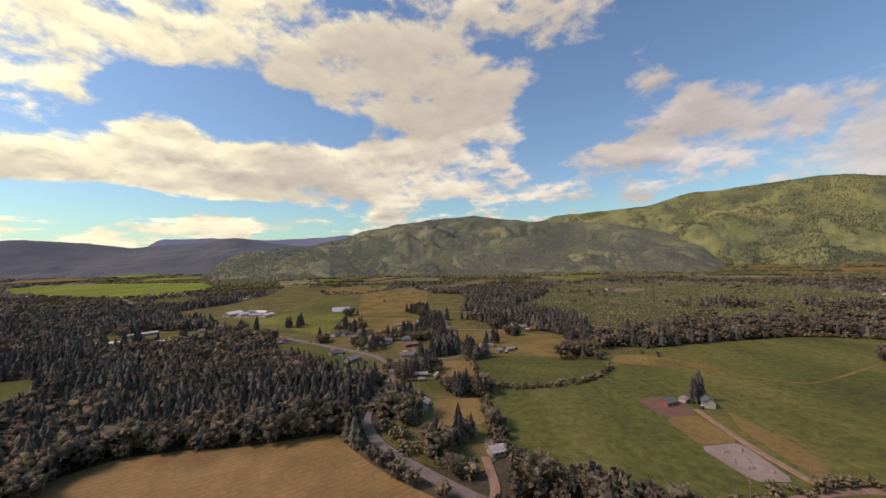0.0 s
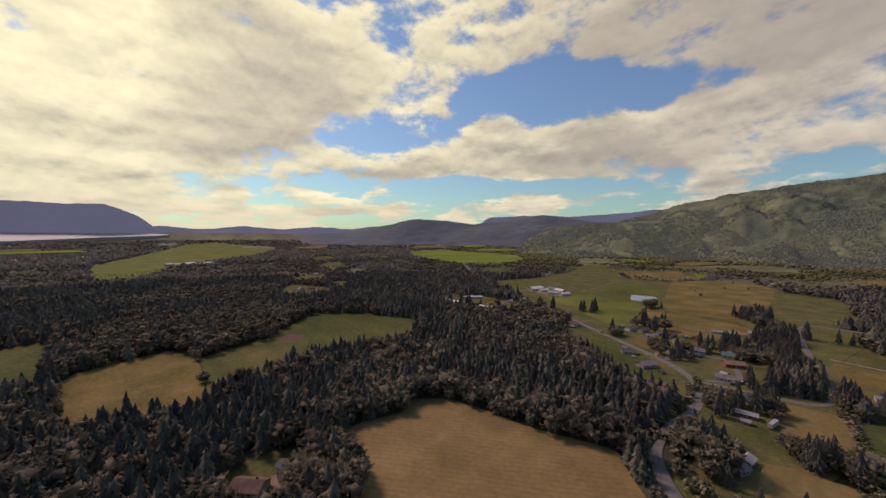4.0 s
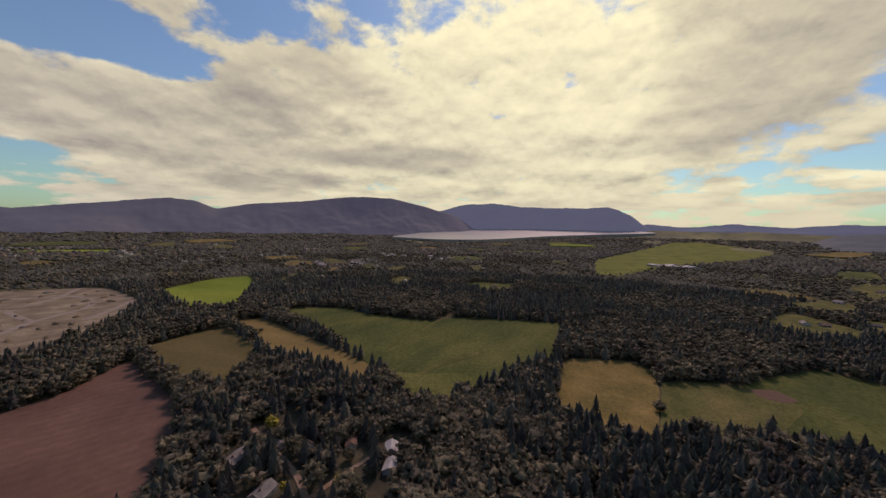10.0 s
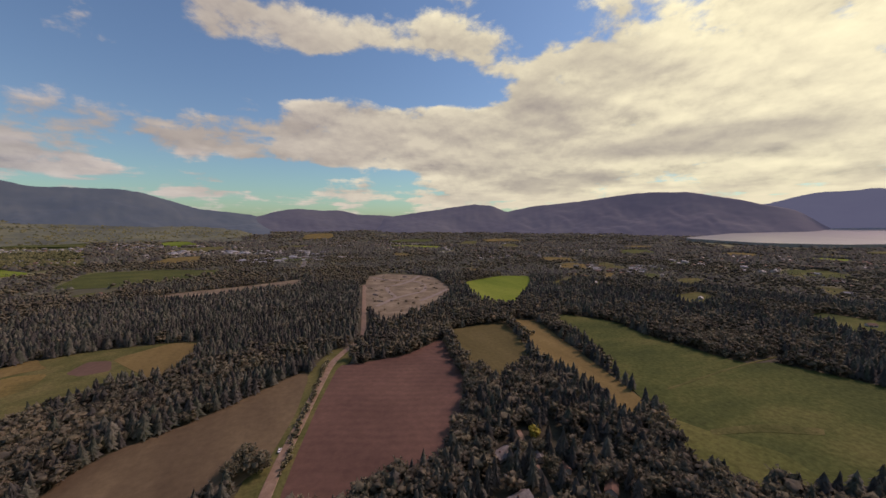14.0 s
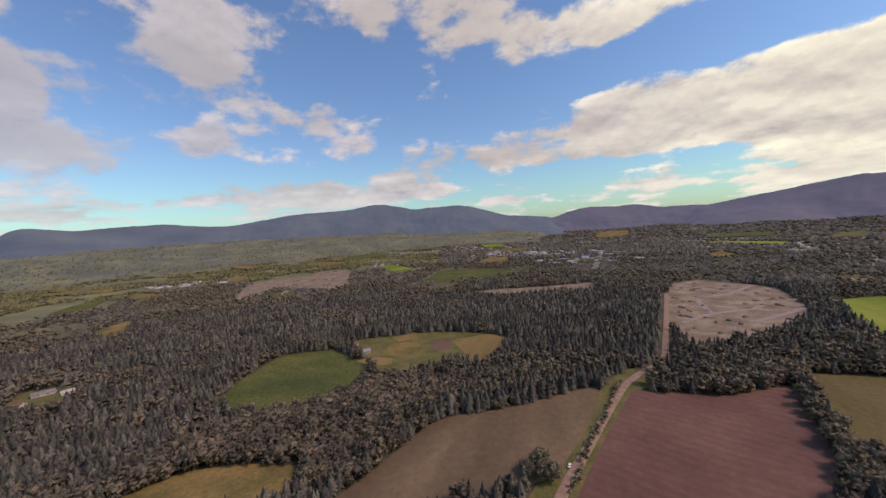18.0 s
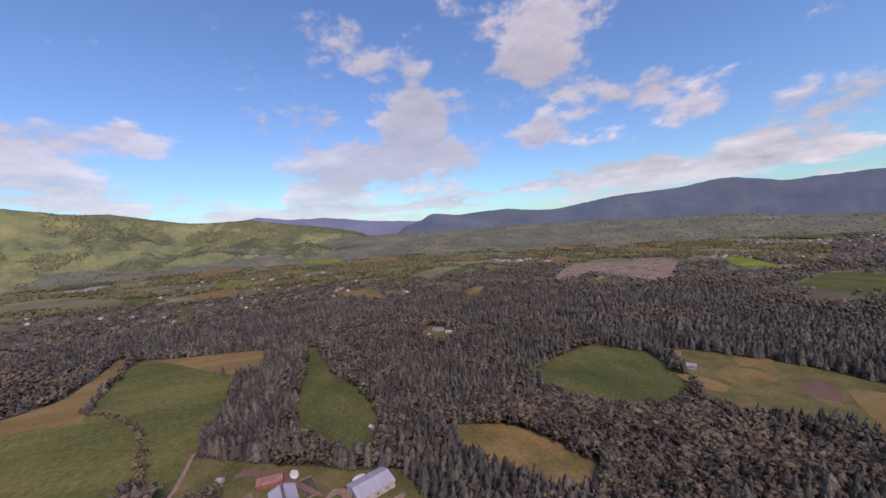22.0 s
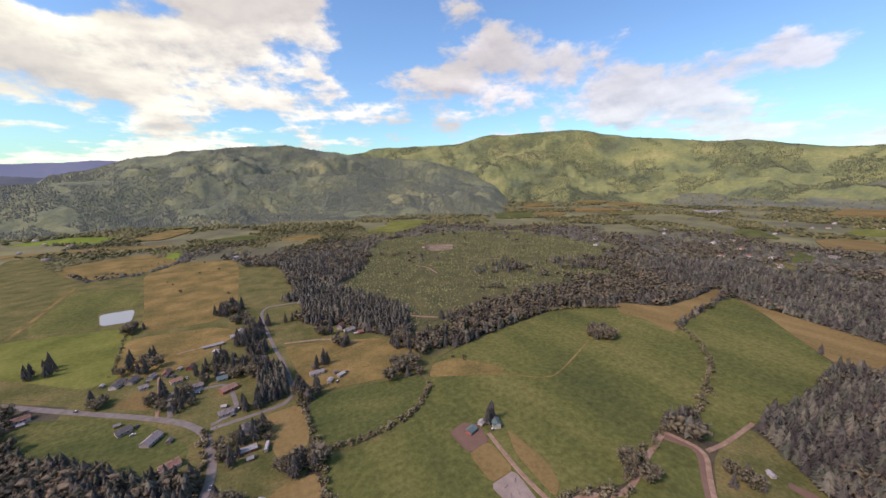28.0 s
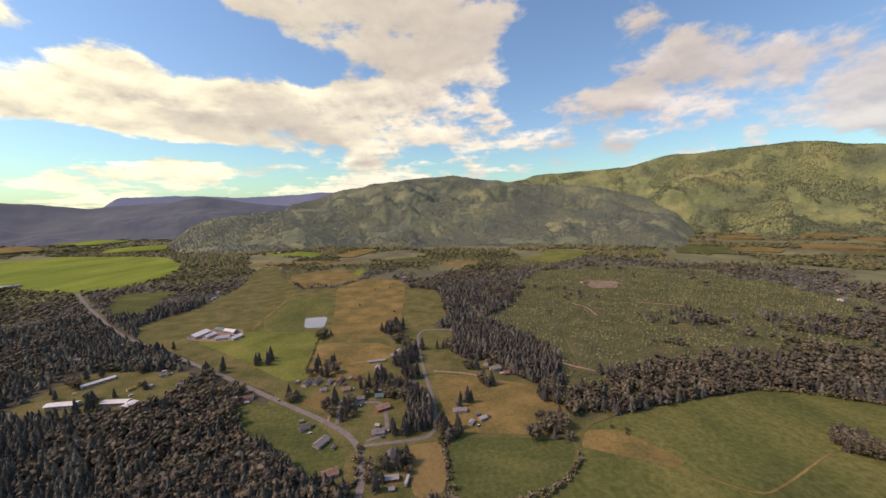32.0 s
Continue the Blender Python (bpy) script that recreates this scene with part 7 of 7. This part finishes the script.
TOWN = [town_model("large town store with a pale roof", 44, 26, 7, 8, M_WHITEROOF, 3), town_model("larger town building with a grey roof", 26, 16, 6, 8.5, M_SHINGLE, 2), town_model("small town house with a brown roof", 14, 10, 4, 7, M_BROWNROOF, 2),
        town_model("small town house with a white roof", 16, 11, 4, 7, M_WHITEROOF, 2), town_model("wide town warehouse with grey metal roof", 60, 30, 8, 10, M_METAL, 3), town_model("small town house with a grey roof", 15, 11, 4, 7.2, M_SHINGLE, 2)]
ZONES = (   # middle, half sizes, turn, number, models by share, scale
    ((-45, -1572), (240, 90), 10, 62, (0, 1, 1, 4, 3, 2, 5, 3), 0.72), ((226, -2013), (340, 160), -20, 60, (0, 1, 4, 3, 5, 2, 3), 0.85), ((26, -2618), (800, 320), 0, 110, (1, 2, 3, 3, 5, 2), 1.15),
    ((720, -1885), (330, 150), 30, 60, (2, 3, 5, 3), 0.9), ((1224, -2487), (400, 160), 20, 40, (2, 3, 3, 5), 1.1), ((-1029, -829), (130, 110), 40, 56, (2, 3, 5, 3), 1.0), ((-915, -918), (60, 60), 40, 8, (3, 2), 1.0),
    ((-1228, -350), (120, 100), 0, 12, (2, 3, 5), 1.0), ((-1635, 261), (60, 60), 30, 10, (4, 3, 1), 0.8), ((-1026, -2059), (400, 200), 10, 20, (2, 3), 1.2), ((1743, 285), (500, 400), 10, 24, (2, 3, 5), 1.2), ((1690, -1084), (150, 80), 20, 10, (2, 3, 0), 0.9),
    ((-1005, 1700), (500, 350), 0, 16, (2, 3, 5), 1.1), ((-1296, 1163), (50, 30), 30, 5, (3, 4), 0.7), ((-2135, -218), (300, 200), 0, 20, (2, 3, 5), 1.2), ((-1356, -1573), (500, 350), 0, 40, (2, 3, 5), 1.1), ((-1802, -748), (350, 250), 0, 26, (2, 3), 1.2), ((2451, 1149), (80, 60), 0, 4, (0, 4), 1.0))
seen_models = set()
DISTANT = []
BOUNDS = [(q, q.min(0), q.max(0)) for q in OPEN]
for (zx, zy), (zw, zh), zt, count, kinds, zs in ZONES:
    far_off = math.hypot(zx, zy) > 1650
    for _ in range(count * 3 if far_off else count):
        u, v = rng.uniform(-1, 1) * zw * (1.25 if far_off else 1.0), rng.uniform(-1, 1) * zh
        c, s = math.cos(radians(zt)), math.sin(radians(zt))
        x, y = zx + u * c - v * s, zy + u * s + v * c
        if zs > 0.9 and any(lo[0] < x < hi[0] and lo[1] < y < hi[1] and inside(np.array([[x, y]]), q)[0] for q, lo, hi in BOUNDS):
            continue
        k = kinds[int(rng.integers(0, len(kinds)))]
        m = pose(x, y, float(far_ground(np.array(x), np.array(y))) + 0.5, 0, 0, zt + 90 * int(rng.integers(0, 2)) + rng.normal(0, 6)) @ Matrix.Scale(zs * rng.uniform(0.8, 1.15), 4)
        if not far_off or rng.random() < 0.8:
            CLEAR_SPOTS.append((x, y, (32, 20, 13, 14, 40, 14)[k] * zs))
        if far_off:
            DISTANT.append((k, m))
        elif k in seen_models:
            copy_thing(TOWN[k], m)
        else:
            TOWN[k].matrix_basis = m
            TOWN[k].scale = (1, 1, 1)
            seen_models.add(k)
# the crowded far town, past counting: walls and roofs of each kind
for k, source in enumerate(TOWN):
    for piece in source.children[:2]:
        pv = np.array([q.co[:] for q in piece.data.vertices])
        piece.data.calc_loop_triangles()
        pf = np.array([q.vertices[:] for q in piece.data.loop_triangles])
        V, F, n = [], [], 0
        for kind, m in DISTANT:
            if kind == k:
                mm = np.array(m)
                V.append(pv @ mm[:3, :3].T + mm[:3, 3])
                F.append(pf + n)
                n += len(pv)
        if V:
            what = "roofs" if "roof" in piece.name else "walls"
            tagged(sheet("distant_town_" + what, np.concatenate(V), np.concatenate(F), piece.data.materials[0]), "%s of crowded distant town houses" % what, "town", kind="stuff")

for c in CLEARINGS:
    for _ in range(int(rng.integers(0, 3))):
        k = (2, 3, 5)[int(rng.integers(0, 3))]
        x, y = c + rng.normal(0, 13, 2)
        CLEAR_SPOTS.append((x, y, 12))
        copy_thing(TOWN[k], pose(x, y, 0.3, 0, 0, rng.uniform(0, 180)) @ Matrix.Scale(rng.uniform(0.7, 1.0), 4))

# ---- woods, hedges and trees ----
build_single_trees()
ytree = tree_thing("yellow_tree", "bright yellow-leaved tree among dark conifers", broadleaf_shape(990, 14, 150, False), 12, 0.75, M_YTREE, 0.25)
ytree.matrix_basis = pose(-168, -177, 0.1)
copy_thing(ytree, pose(-244, 457, 0.1, 0, 0, 90))
copy_thing(ytree, pose(-131, -124, 0.1, 0, 0, 40) @ Matrix.Scale(0.6, 4))
copy_thing(ytree, pose(-146, -101, 0.1, 0, 0, 200) @ Matrix.Scale(0.65, 4))
copy_thing(ytree, pose(-174, 50, 0.1, 0, 0, 300) @ Matrix.Scale(0.55, 4))
build_hedges()
build_woods()
build_hill_woods()
